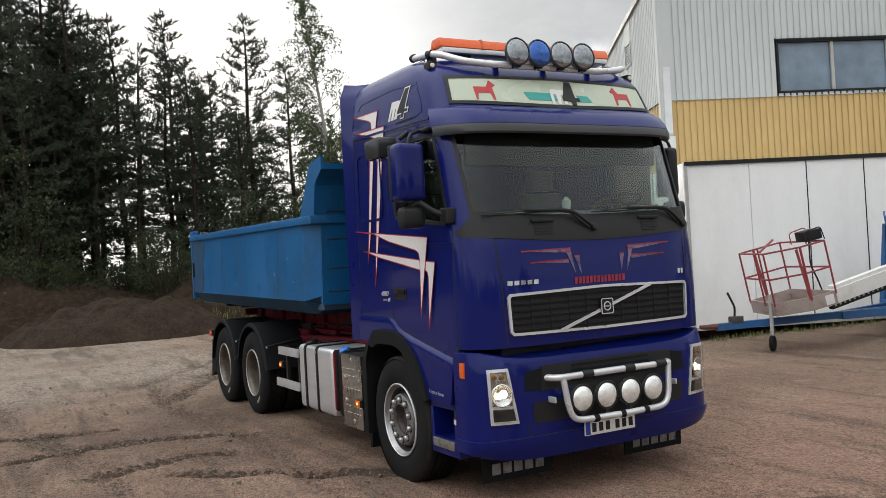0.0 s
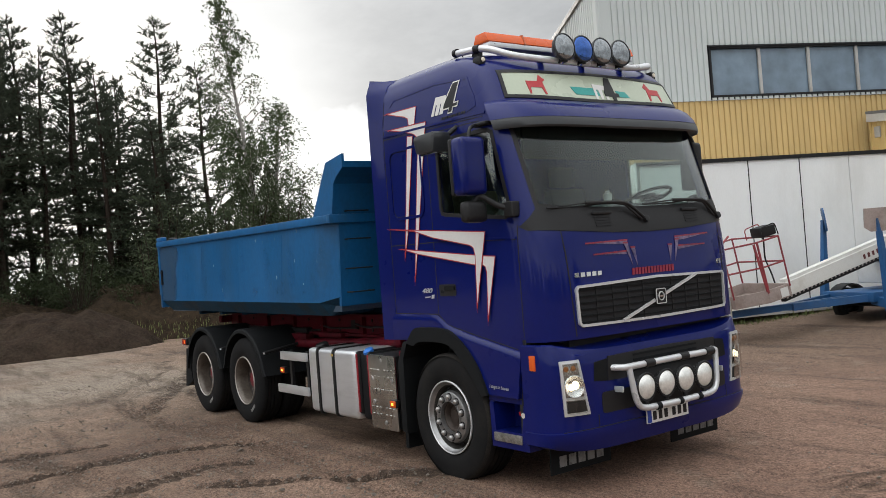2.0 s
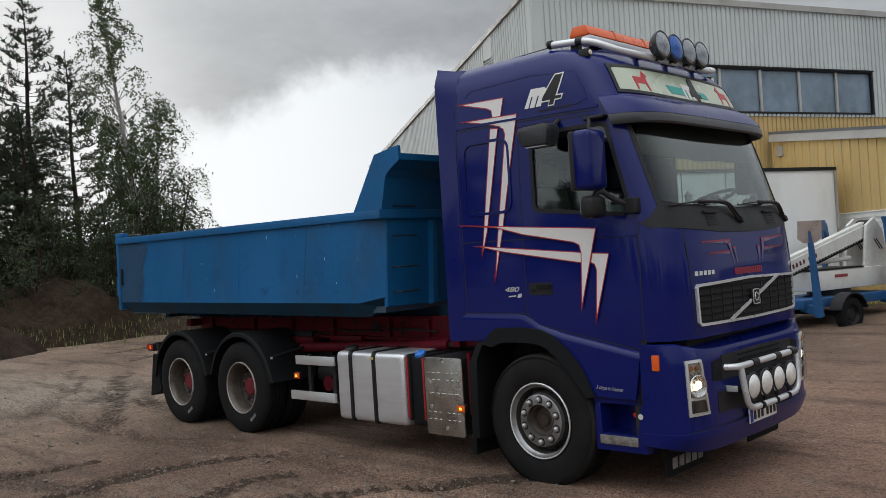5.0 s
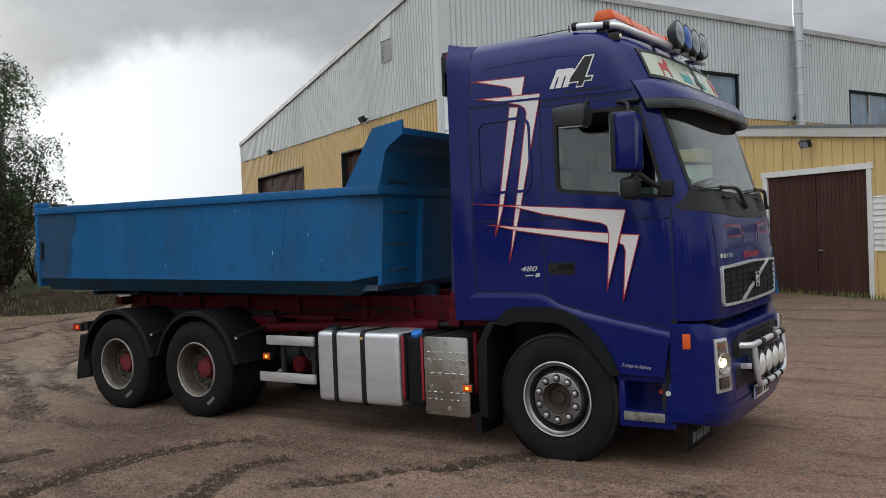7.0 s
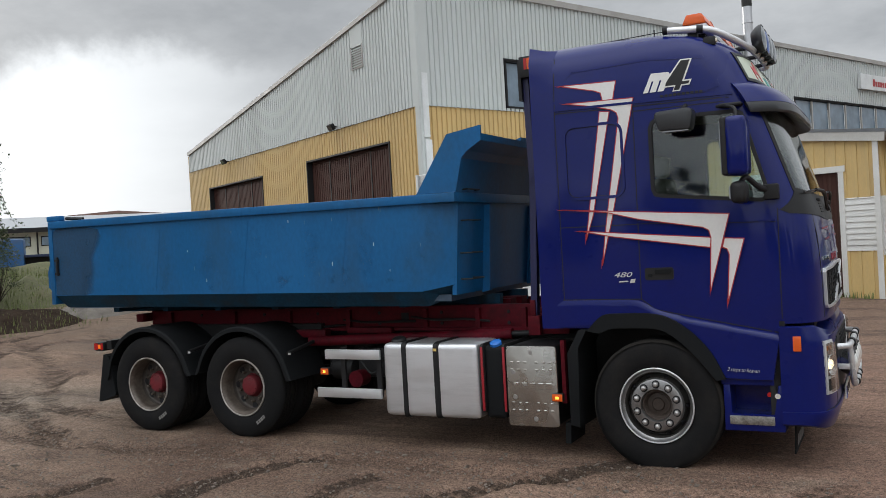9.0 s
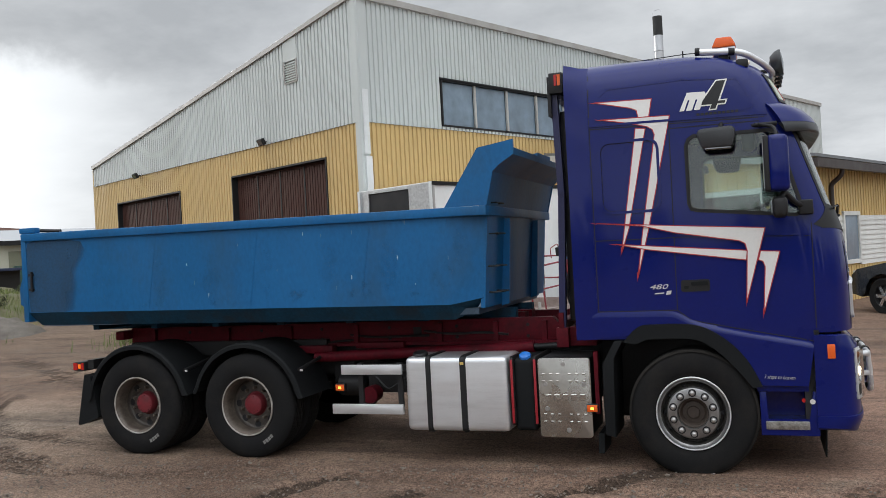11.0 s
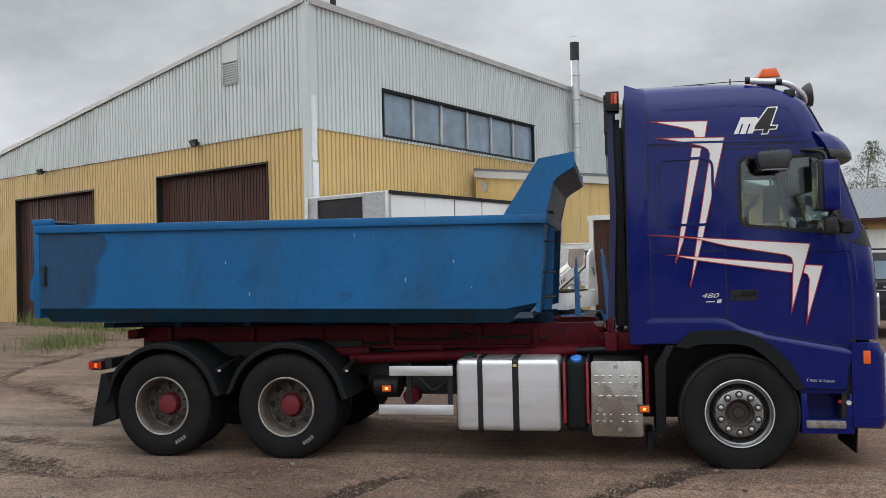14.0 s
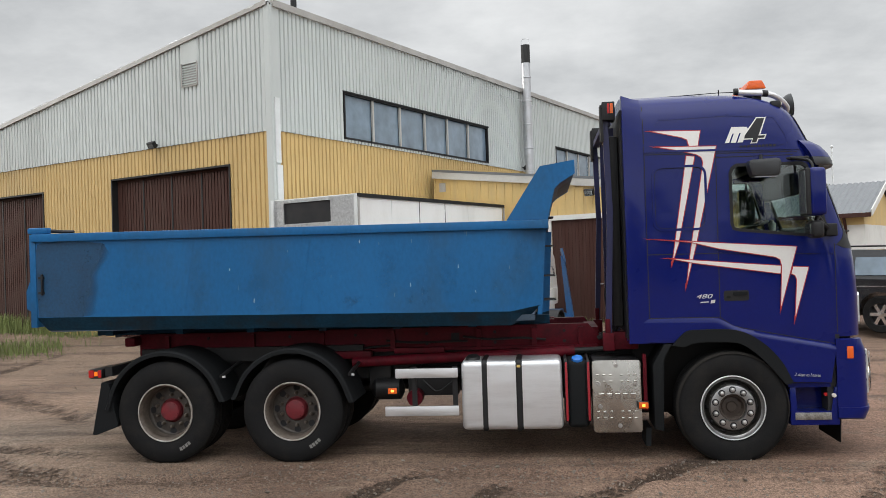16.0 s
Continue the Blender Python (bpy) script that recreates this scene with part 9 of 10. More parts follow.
    part("lift_cylinder", tube(B(), [lp(3.8, 0.1, 1.3), lp(4.9, 0.1, 1.35)], 0.05, 12), LIFT_WHITE, t)
    part("red_logo", lbox(B(), 3.95, 4.35, 0.422, 0.43, 1.0, 1.06), RED_WORN, t, "small red maker's mark", smooth=None)
    # boom
    a, b = lp(0.95, 0.18, 0.78), lp(5.4, 0.18, 1.93)
    bo = part("boom", beam(B(), a, b, 0.20, 0.24), LIFT_WHITE, t, "long white boom", smooth=None)
    d = (b - a).normalized()
    up = LN.cross(d) * -1
    if up.z < 0:
        up = -up
    part("boom_top", beam(B(), a + up * 0.15 + d * 0.2, b + up * 0.15, 0.14, 0.06), LIFT_WHITE, bo, smooth=None)
    ch = part("chain_track", beam(B(), a - up * 0.165 + d * 0.1, b - up * 0.165 - d * 0.1, 0.10, 0.075), BLACK, bo, "black chain track")
    n = 44
    for k in range(n):
        q = a - up * 0.165 + d * (0.15 + ((b - a).length - 0.4) * k / n) + LN * 0.051
        part("chain_link", obox(B(), q, d, LN, up, 0.035, 0.004, 0.03), TRIM_GREY, ch, smooth=None)
    for k in range(7):
        q = a + d * (2.0 + k * 0.11 + (0.06 if k > 3 else 0)) + LN * 0.102 - up * 0.05
        part("letter_bar", obox(B(), q, d, LN, up, 0.05, 0.004, 0.085), mat("dark_red_letter", (0.10, 0.02, 0.02), 0.5) if "dark_red_letter" not in bpy.data.materials else bpy.data.materials["dark_red_letter"], bo, smooth=None)
    part("boom_head", lathe(B(), [(0, -0.13), (0.2, -0.13), (0.2, 0.13), (0, 0.13)], b, LN, 24), BLACK, bo)
    # basket, tilted on its boom
    def bp(s, o, z):
        a, ds, dz = radians(-11), s - 0.9, z - 0.78
        return lp(0.9 + ds * math.cos(a) + dz * math.sin(a), o, 0.82 - ds * math.sin(a) + dz * math.cos(a))

    def bbox(bm, s0, s1, o0, o1, z0, z1, bevel=0.0):
        return obox(bm, bp(s0, o0, z0), (bp(1, 0, 1) - bp(0, 0, 1)).normalized(), LN, (bp(0, 0, 1) - bp(0, 0, 0)).normalized(), s1 - s0, o1 - o0, z1 - z0, bevel)
    S0, S1, O0, O1, Z0, Z1 = -0.02, 0.90, -0.60, 0.62, 0.70, 0.92
    plan = [(S0 + 0.1, O0), (S0, O1 - 0.35), (S0 + 0.45, O1), (S1, O1), (S1, O0)]
    bm = B()
    lo = [bm.verts.new(bp(s, o, Z0)) for s, o in plan]; bm.faces.new(lo)
    inn = [(S0 + 0.13, O0 + 0.03), (S0 + 0.035, O1 - 0.36), (S0 + 0.46, O1 - 0.03), (S1 - 0.03, O1 - 0.03), (S1 - 0.03, O0 + 0.03)]
    hi = [bm.verts.new(bp(s, o, Z1)) for s, o in plan]; hi2 = [bm.verts.new(bp(s, o, Z1)) for s, o in inn]; lo2 = [bm.verts.new(bp(s, o, Z0 + 0.03)) for s, o in inn]
    bm.faces.new(lo2)
    for i in range(5):
        j = (i + 1) % 5
        bm.faces.new((lo[i], lo[j], hi[j], hi[i])); bm.faces.new((hi[i], hi[j], hi2[j], hi2[i])); bm.faces.new((hi2[i], hi2[j], lo2[j], lo2[i]))
    bk = part("basket", bm, LIFT_TRAY, t, "worn grey basket tray with red rails", smooth=None)
    part("label_plate", bbox(B(), 0.68, 0.84, O1, O1 + 0.006, 0.72, 0.88), WHITE_DECAL, bk, smooth=None)
    for z in (1.32, 1.76):
        pts = [bp(s, o, z) for s, o in plan] + [bp(*plan[0], z)]
        for p, q in zip(pts, pts[1:]):
            part("rail", tube(B(), [p, q], 0.0155, 8), RED_WORN, bk, "faded red rail")
    for s, o in plan + [((S0 + S1) / 2, O1), ((S0 + S1) / 2, O0), (S0, 0.0)]:
        part("rail_post", tube(B(), [bp(s, o, Z1 - 0.05), bp(s, o, 1.76)], 0.0155, 8), RED_WORN, bk)
    for o in (O1, O0):
        part("wide_post", beam(B(), bp(0.42, o, 0.9), bp(0.36, o, 1.74), 0.02, 0.04), RED_WORN, bk, smooth=None)
    part("top_bar", tube(B(), [bp(S0, 0.2, 1.80), bp(0.45, -0.1, 1.90)], 0.018, 8), RED_WORN, bk)
    cb = part("control_box", bbox(B(), 0.62, 0.92, 0.28, 0.58, 1.80, 1.97, 0.02), BLACK, bk, "black control box")
    part("control_guard", tube(B(), bend([bp(0.58, 0.2, 1.78), bp(0.58, 0.2, 1.97), bp(0.90, 0.2, 2.00), bp(0.93, 0.2, 1.78)], 0.06), 0.010, 8), RED_WORN, cb)
    part("control_guard", tube(B(), bend([bp(0.58, 0.60, 1.78), bp(0.58, 0.60, 1.97), bp(0.90, 0.60, 2.00), bp(0.93, 0.60, 1.78)], 0.06), 0.010, 8), BLACK, cb)
    part("control_cable", tube(B(), bend([bp(0.78, 0.4, 1.80), bp(0.74, 0.35, 1.4), bp(0.85, 0.3, 1.1), bp(0.95, 0.2, 0.9)], 0.1), 0.014, 6), BLACK, bk)


build_lift()


# ---------------------------------------------------------------- dark pick-up by the annexe
def build_car():
    R0 = Vector((4.88, 10.46, 0.14)); F0 = Vector((2.75, 12.84, 0.14))
    d = (F0 - R0).normalized(); n = Vector((-d.y, d.x, 0))
    if n.dot(Vector((-0.7, -0.7, 0))) < 0:
        n = -n
    wb = (F0 - R0).length

    def cp(a, w, z):
        return R0 + d * a + n * (w - 0.15) + Vector((0, 0, z))
    car = thing("pick_up", R0 + d * wb / 2 + Vector((0, 0, 0.05)), "dark pick-up with a hard top and chrome wheels", "car")
    low = [(-0.95, 0.55), (-0.95, 1.05), (-0.90, 1.12), (1.0, 1.15), (wb - 0.15, 1.12), (wb + 0.65, 0.98), (wb + 0.80, 0.85), (wb + 0.82, 0.45), (wb + 0.55, 0.38)]
    for k in range(9):
        a = radians(10 + 160 * k / 8)
        low.append((wb + 0.46 * math.cos(a), 0.42 + 0.46 * math.sin(a)))
    low += [(wb - 0.50, 0.36), (0.50, 0.36)]
    for k in range(9):
        a = radians(10 + 160 * k / 8)
        low.append((0.46 * math.cos(a), 0.42 + 0.46 * math.sin(a)))
    low += [(-0.55, 0.42)]

    def slab(poly, w0, w1, inset_top=0.0):
        bm = B()
        a = [bm.verts.new(cp(x, w0 - (inset_top if z > 1.2 else 0), z)) for x, z in poly]
        b = [bm.verts.new(cp(x, w1 + (inset_top if z > 1.2 else 0), z)) for x, z in poly]
        bm.faces.new(a); bm.faces.new(b)
        for i in range(len(poly)):
            bm.faces.new((a[i], a[(i + 1) % len(poly)], b[(i + 1) % len(poly)], b[i]))
        return bm
    part("body", slab(low, 0.15, -1.67), SUV_PAINT, car, "dark lacquered body", smooth=30)
    part("cabin", slab([(-0.92, 1.10), (-0.88, 1.66), (-0.70, 1.74), (1.9, 1.78), (2.1, 1.70), (wb - 0.25, 1.12)], 0.13, -1.65, 0.16), SUV_PAINT, car, smooth=30)
    for x0, x1, x2, x3 in ((-0.72, 0.55, 0.55, -0.66), (0.78, 1.55, 1.52, 0.80), (1.62, 2.55, 2.0, 1.62)):
        bm = B(); pts = [(x0, 1.22), (x1, 1.22), (x2, 1.60), (x3, 1.60)]
        a = [bm.verts.new(cp(x, 0.115 - (z - 1.2) * 0.30 + 0.02, z)) for x, z in pts]; b = [bm.verts.new(cp(x, 0.105 - (z - 1.2) * 0.30 + 0.01, z)) for x, z in pts]
        bm.faces.new(a); bm.faces.new(b)
        for i in range(4):
            bm.faces.new((a[i], a[(i + 1) % 4], b[(i + 1) % 4], b[i]))
        part("side_glass", bm, PANE, car, smooth=None)
    part("roof_rail", tube(B(), bend([cp(-0.6, -0.10, 1.74), cp(-0.5, -0.10, 1.82), cp(1.5, -0.10, 1.85), cp(1.6, -0.10, 1.77)], 0.06), 0.018, 8), BLACK, car)
    part("door_strip", obox(B(), cp(-0.2, 0.152, 0.98), d, n, (0, 0, 1), 2.6, 0.006, 0.02), CHROME, car)
    for x in (0.85, 1.75):
        part("door_handle", obox(B(), cp(x, 0.155, 1.04), d, n, (0, 0, 1), 0.18, 0.02, 0.03), CHROME, car)
    part("fuel_flap", obox(B(), cp(0.25, 0.151, 0.95), d, n, (0, 0, 1), 0.16, 0.004, 0.13), SUV_PAINT, car)
    part("headlight", obox(B(), cp(wb + 0.55, 0.06, 0.82), d, n, (0, 0, 1), 0.22, 0.08, 0.13, 0.02), LENS, car)
    part("tail_light", obox(B(), cp(-0.97, 0.05, 0.85), d, n, (0, 0, 1), 0.1, 0.08, 0.28, 0.02), RED_LENS, car)
    for x in (0.0, wb):
        for w in (0.03, -1.55):
            wh = part("wheel", lathe(B(), [(0.24, -0.11), (0.36, -0.115), (0.388, -0.08), (0.39, 0), (0.388, 0.08), (0.36, 0.115), (0.24, 0.10)], cp(x, w, 0.40), n, 36), RUBBER, car, "black car tyre")
            rm = part("rim", lathe(B(), [(0.0, 0.03), (0.23, 0.02), (0.245, 0.10), (0.255, 0.102)], cp(x, w, 0.40), n, 36), BLACK, wh)
            for k in range(6):
                a = 2 * math.pi * k / 6
                u = d * math.cos(a) + Vector((0, 0, 1)) * math.sin(a)
                v = n.cross(u)
                part("spoke", obox(B(), cp(x, w + 0.03, 0.40) + u * 0.05 - v * 0.035, u, v, n, 0.19, 0.07, 0.045), CHROME, rm, smooth=None)
            part("hub_cap", lathe(B(), [(0.07, 0.03), (0.06, 0.08), (0, 0.085)], cp(x, w, 0.40), n, 20), CHROME, rm)


build_car()


# ---------------------------------------------------------------- far house, far shed, flagpole
def build_far_house():
    c = Vector((9.80, 25.6, 0.22))            # near eaves corner
    l = Vector((-0.885, 0.465, 0)); bk = Vector((0.465, 0.885, 0))
    L, D, e, rz = 5.2, 8.0, 2.95, 4.35
    h = thing("far_house", c, "small ochre house with a grey corrugated roof", "house")
    bm = B(); obox(bm, c + l * 0.3 + bk * 0.35 + Vector((0, 0, 1.5)), l, bk, (0, 0, 1), L - 0.3, D - 0.7, e - 1.5); part("upper_wall", bm, WOOD_YELLOW, h, smooth=None)
    bm = B(); obox(bm, c + l * 0.28 + bk * 0.33 + Vector((0, 0, 0)), l, bk, (0, 0, 1), L - 0.26, D - 0.66, 2.55); part("lower_wall", bm, WOOD_WHITE, h, smooth=None)
    bm = B()
    g = [c + l * 0.3 + bk * 0.35 + Vector((0, 0, e)), c + l * 0.3 + bk * (D - 0.35) + Vector((0, 0, e)), c + l * 0.3 + bk * D / 2 + Vector((0, 0, rz - 0.1))]
    a = [bm.verts.new(p) for p in g]; b = [bm.verts.new(p + l * 0.2) for p in g]
    bm.faces.new(a); bm.faces.new(b)
    for i in range(3):
        bm.faces.new((a[i], a[(i + 1) % 3], b[(i + 1) % 3], b[i]))
    part("gable", bm, WOOD_YELLOW, h, smooth=None)
    for s in (0, 1):
        bm = B()
        p0 = c + (bk * D if s else Vector((0, 0, 0))) + Vector((0, 0, e))
        p1 = c + bk * D / 2 + Vector((0, 0, rz))
        k, w = 0, 0.11
        slope = (p1 - p0)
        nrm = slope.cross(l).normalized()
        if nrm.z < 0:
            nrm = -nrm
        prev = None
        while k * w < L:
            off = nrm * (0.045 if k % 2 else 0.0)
            cur = (bm.verts.new(p0 + l * k * w + off), bm.verts.new(p1 + l * k * w + off))
            if prev:
                bm.faces.new((prev[0], cur[0], cur[1], prev[1]))
            prev = cur
            k += 1
        part("roof_slope", bm, ROOF_GREY, h, "corrugated grey roof sheet", smooth=None)
    bm = B(); bar(bm, c + Vector((0, 0, e + 0.02)), c + bk * D / 2 + Vector((0, 0, rz + 0.02)), -l, 0.24, 0.04); part("barge_board", bm, WOOD_WHITE, h, smooth=None)
    bm = B(); bar(bm, c + Vector((0, 0, e - 0.05)), c + l * L + Vector((0, 0, e - 0.05)), -bk, 0.16, 0.1); part("gutter", bm, BROWN, h, smooth=None)
    part("downpipe", tube(B(), bend([c + l * 0.95 + Vector((0, 0, e - 0.1)), c + l * 0.95 + bk * 0.28 + Vector((0, 0, e - 0.5)), c + l * 0.95 + bk * 0.28], 0.1), 0.06, 8), BROWN, h)


build_far_house()


def build_flagpole():
    p = Vector((11.1, 34.5, 0.45))
    f = thing("flagpole", p, "tall white flagpole without a flag", "flagpole")
    part("pole", tube(B(), [p, p + Vector((0, 0, 4)), p + Vector((0, 0, 6.15))], [0.06, 0.05, 0.035], 10), TRIM_WHITE, f)
    part("pole_ball", lathe(B(), [(0, 0), (0.07, 0.05), (0.07, 0.1), (0, 0.15)], p + Vector((0, 0, 6.15)), (0, 0, 1), 12), TRIM_WHITE, f)


build_flagpole()


def build_far_shed():
    a = Vector((-60.0, 33.0, 0)); d = Vector((0.62, 0.785, 0)).normalized(); n = Vector((0.785, -0.62, 0)).normalized()
    L = 62.0
    base, eave, top = 0.9, 4.55, 5.65
    pale = mat("pale_green_wall", (0.42, 0.42, 0.34), 0.7, var=0.08)
    s = thing("far_shed", a + d * 20 + Vector((0, 0, 0)), "long low pale shed with a grey roof far off", "shed")
    o = a - d * 22
    bm = B(); obox(bm, o, d, -n, (0, 0, 1), L, 10, eave); part("wall", bm, pale, s, smooth=None)
    bm = B()
    q = [o + n * 0.6 + Vector((0, 0, eave)), o + n * 0.6 + d * L + Vector((0, 0, eave)), o - n * 5 + d * L + Vector((0, 0, top)), o - n * 5 + Vector((0, 0, top)), o - n * 10.5 + d * L + Vector((0, 0, eave)), o - n * 10.5 + Vector((0, 0, eave))]
    v = [bm.verts.new(p) for p in q]
    bm.faces.new((v[0], v[1], v[2], v[3])); bm.faces.new((v[3], v[2], v[4], v[5])); bm.faces.new((v[0], v[1], v[4], v[5]))
    bm.faces.new((v[0], v[3], v[5])); bm.faces.new((v[1], v[2], v[4]))
    part("roof", bm, mat("far_grey_roof", (0.34, 0.35, 0.36), 0.6), s, "pale grey roof", smooth=None)
    bm = B(); bar(bm, q[0] - Vector((0, 0, 0.12)), q[1] - Vector((0, 0, 0.12)), n, 0.35, 0.1); part("eaves_board", bm, DARK_FRAME, s, smooth=None)
    for x, w in ((18.4, 2.0), (21.2, 2.2), (24.0, 2.05), (26.76, 0.72), (27.6, 1.12), (29.4, 1.6)):
        bm = B(); obox(bm, o + d * x + n * 0.02 + Vector((0, 0, 3.2)), d, n, (0, 0, 1), w, 0.06, 0.76); wn = part("window", bm, DARK_FRAME, s, smooth=None)
        bm = B(); obox(bm, o + d * (x + 0.07) + n * 0.085 + Vector((0, 0, 3.27)), d, n, (0, 0, 1), w - 0.14, 0.01, 0.62); part("pane", bm, PANE, wn, smooth=None)
    for x in (18.0, 22.2, 26.45, 30.7):
        bm = B(); obox(bm, o + d * x + n * 0.02, d, n, (0, 0, 1), 0.12, 0.08, eave); part("wall_joint", bm, DARK_FRAME, s, smooth=None)
    for x, w in ((37.0, 2.85), (44.0, 2.85)):
        bm = B(); obox(bm, o + d * x + n * 0.02 + Vector((0, 0, 1.2)), d, n, (0, 0, 1), w, 0.08, 2.7); dr = part("double_door", bm, FAR_BROWN, s, "brown double door", smooth=None)
        for k in range(1, 4):
            bm = B(); obox(bm, o + d * (x + w * k / 4 - 0.02) + n * 0.10 + Vector((0, 0, 1.2)), d, n, (0, 0, 1), 0.04 if k != 2 else 0.07, 0.02, 2.7); part("door_joint", bm, DARK_FRAME, dr, smooth=None)
        for k in (-0.16, 0.50):
            bm = B(); obox(bm, o + d * (x + w / 2 + k) + n * 0.12 + Vector((0, 0, 2.55)), d, n, (0, 0, 1), 0.12, 0.02, 0.16); part("notice", bm, WHITE_DECAL, dr, "small white notice", smooth=None)
    bm = B(); obox(bm, o + d * 33.2 + n * 0.02 + Vector((0, 0, 1.2)), d, n, (0, 0, 1), 3.1, 0.06, 2.62); part("sliding_door", bm, mat("olive_door_paint", (0.17, 0.175, 0.12), 0.7, var=0.1), s, "dull olive sliding door", smooth=None)
    p = o + d * 33.4 + n * 1.0 + Vector((0, 0, 1.2))
    bm = B(); obox(bm, p, d, n, (0, 0, 1), 3.0, 1.3, 1.5, 0.04)
    k = single("green_container", bm, mat("dark_green_paint", (0.02, 0.06, 0.045), 0.5, var=0.2), "dark green waste container before the far shed", "container", smooth=None)
    bm = B(); obox(bm, o + d * 38.2 + n * 1.0 + Vector((0, 0, 1.2)), d, n, (0, 0, 1), 0.95, 0.7, 0.62, 0.02)
    single("white_crate", bm, WHITE_DECAL, "small white crate before the brown doors", "crate", smooth=None)
    bm = B(); obox(bm, o - n * 2, d, n, (0, 0, 1), 58, 4.6, 1.2)
    single("low_wall", bm, mat("pale_concrete", (0.56, 0.52, 0.47), 0.8, var=0.1), "pale concrete edge of the raised yard before the far shed", "wall", smooth=None)
    # higher roof of a building behind the shed
    h = thing("far_hall", o - n * 30 + d * 34, "far hall whose low brown gable shows over the shed", "hall")
    bm = B()
    q = [(28.6, 0), (28.6, 6.75), (33.8, 7.1), (38.9, 6.65), (38.9, 0)]
    va = [bm.verts.new(o - n * 30 + d * x + Vector((0, 0, z))) for x, z in q]; vb = [bm.verts.new(o - n * 44 + d * x + Vector((0, 0, z))) for x, z in q]
    bm.faces.new(va); bm.faces.new(vb)
    for i in range(5):
        bm.faces.new((va[i], va[(i + 1) % 5], vb[(i + 1) % 5], vb[i]))
    part("wall", bm, pale, h, smooth=None)
    bm = B()
    for (xa, za), (xb, zb) in ((q[1], q[2]), (q[2], q[3])):
        bar(bm, o - n * 30 + d * xa + Vector((0, 0, za)), o - n * 30 + d * xb + Vector((0, 0, zb)), n, 0.28, 0.12, 0.05)
    part("verge_board", bm, mat("faded_brown_board", (0.20, 0.12, 0.10), 0.7), h, "faded brown verge board", smooth=None)
    c = o + n * 14 + d * 24.2
    v = thing("blue_lorry", c, "blue lorry parked far off by the shed", "lorry")
    bm = B(); obox(bm, c + Vector((0, 0, 0.9)), d, n, (0, 0, 1), 2.1, 2.3, 2.5, 0.15); part("cab", bm, LIFT_BLUE, v)
    bm = B(); obox(bm, c + d * 2.1 + Vector((0, 0, 2.28)), d, n, (0, 0, 1), 6.5, 2.3, 0.16, 0.02); part("platform", bm, mat("dark_blue_platform", (0.012, 0.022, 0.06), 0.6), v)
    bm = B(); obox(bm, c + d * 2.1 + n * 0.8 + Vector((0, 0, 0.75)), d, n, (0, 0, 1), 6.3, 0.8, 1.53); part("chassis", bm, BLACK, v, smooth=None)
    for x in (0.9, 5.5, 7.0):
        part("wheel", lathe(B(), [(0, -0.15), (0.46, -0.15), (0.5, -0.1), (0.5, 0.1), (0.46, 0.15), (0, 0.15)], c + d * x + n * 2.1 + Vector((0, 0, 0.47)), n, 20), RUBBER, v)


build_far_shed()


# ---------------------------------------------------------------- soil banks and vegetation
def heap(name, cx, cy, rx, ry, h, m, label, category, seed=0, rough=0.25, turn=0.0, n=46):
    bm = B()
    rows = []
    ct, st = math.cos(turn), math.sin(turn)
    for i in range(n + 1):
        row = []
        for j in range(n + 1):
            u, v = -1.15 + 2.3 * i / n, -1.15 + 2.3 * j / n
            x, y = cx + u * rx * ct - v * ry * st, cy + u * rx * st + v * ry * ct
            r = math.hypot(u, v)
            base = max(0.0, 1 - r * r) ** 0.9
            nz = noise.fractal((x * 0.55 + seed, y * 0.55, seed), 0.8, 2.0, 5)
            z = h * base * (1 + rough * 1.6 * nz) + (0.10 * noise.noise((x * 2.3, y * 2.3, seed)) + 0.05 * noise.noise((x * 6, y * 6, seed))) * min(1, base * 3)
            row.append(bm.verts.new((x, y, ground_z(x, y) + z - 0.10)))
        rows.append(row)
    for a, b in zip(rows, rows[1:]):
        for j in range(n):
            bm.faces.new((a[j], b[j], b[j + 1], a[j + 1]))
    return single(name, bm, m, label, category, smooth=180)


heap("soil_mound", -21.6, 0.6, 2.9, 3.6, 1.25, SOIL, "heap of bare brown soil at the yard's edge", "soil heap", 2)
heap("soil_bank", -26.5, -4.5, 5.0, 9.5, 2.1, LITTER, "long bank of dark soil below the trees", "soil bank", 7)
heap("soil_bank", -25.5, 5.4, 4.2, 4.6, 1.9, LITTER, "long bank of dark soil below the trees", "soil bank", 11)
heap("soil_mound", -22.6, 9.6, 2.6, 2.4, 0.75, SOIL, "low heap of brown soil by the grass", "soil heap", 15)
heap("grass_bank", -33.0, 18.2, 7.5, 7.0, 1.45, mat("grassy_soil", (0.085, 0.090, 0.036), 0.9, var=0.4, scale=0.8, fine=9, dirt=(0.15, 0.12, 0.08), dirt_amt=0.6), "overgrown grassy bank beyond the yard", "bank", 21)
heap("gravel_mound", -21.9, 12.3, 1.9, 1.5, 0.62, GREY_PILE, "small heap of pale grey gravel", "gravel heap", 31)


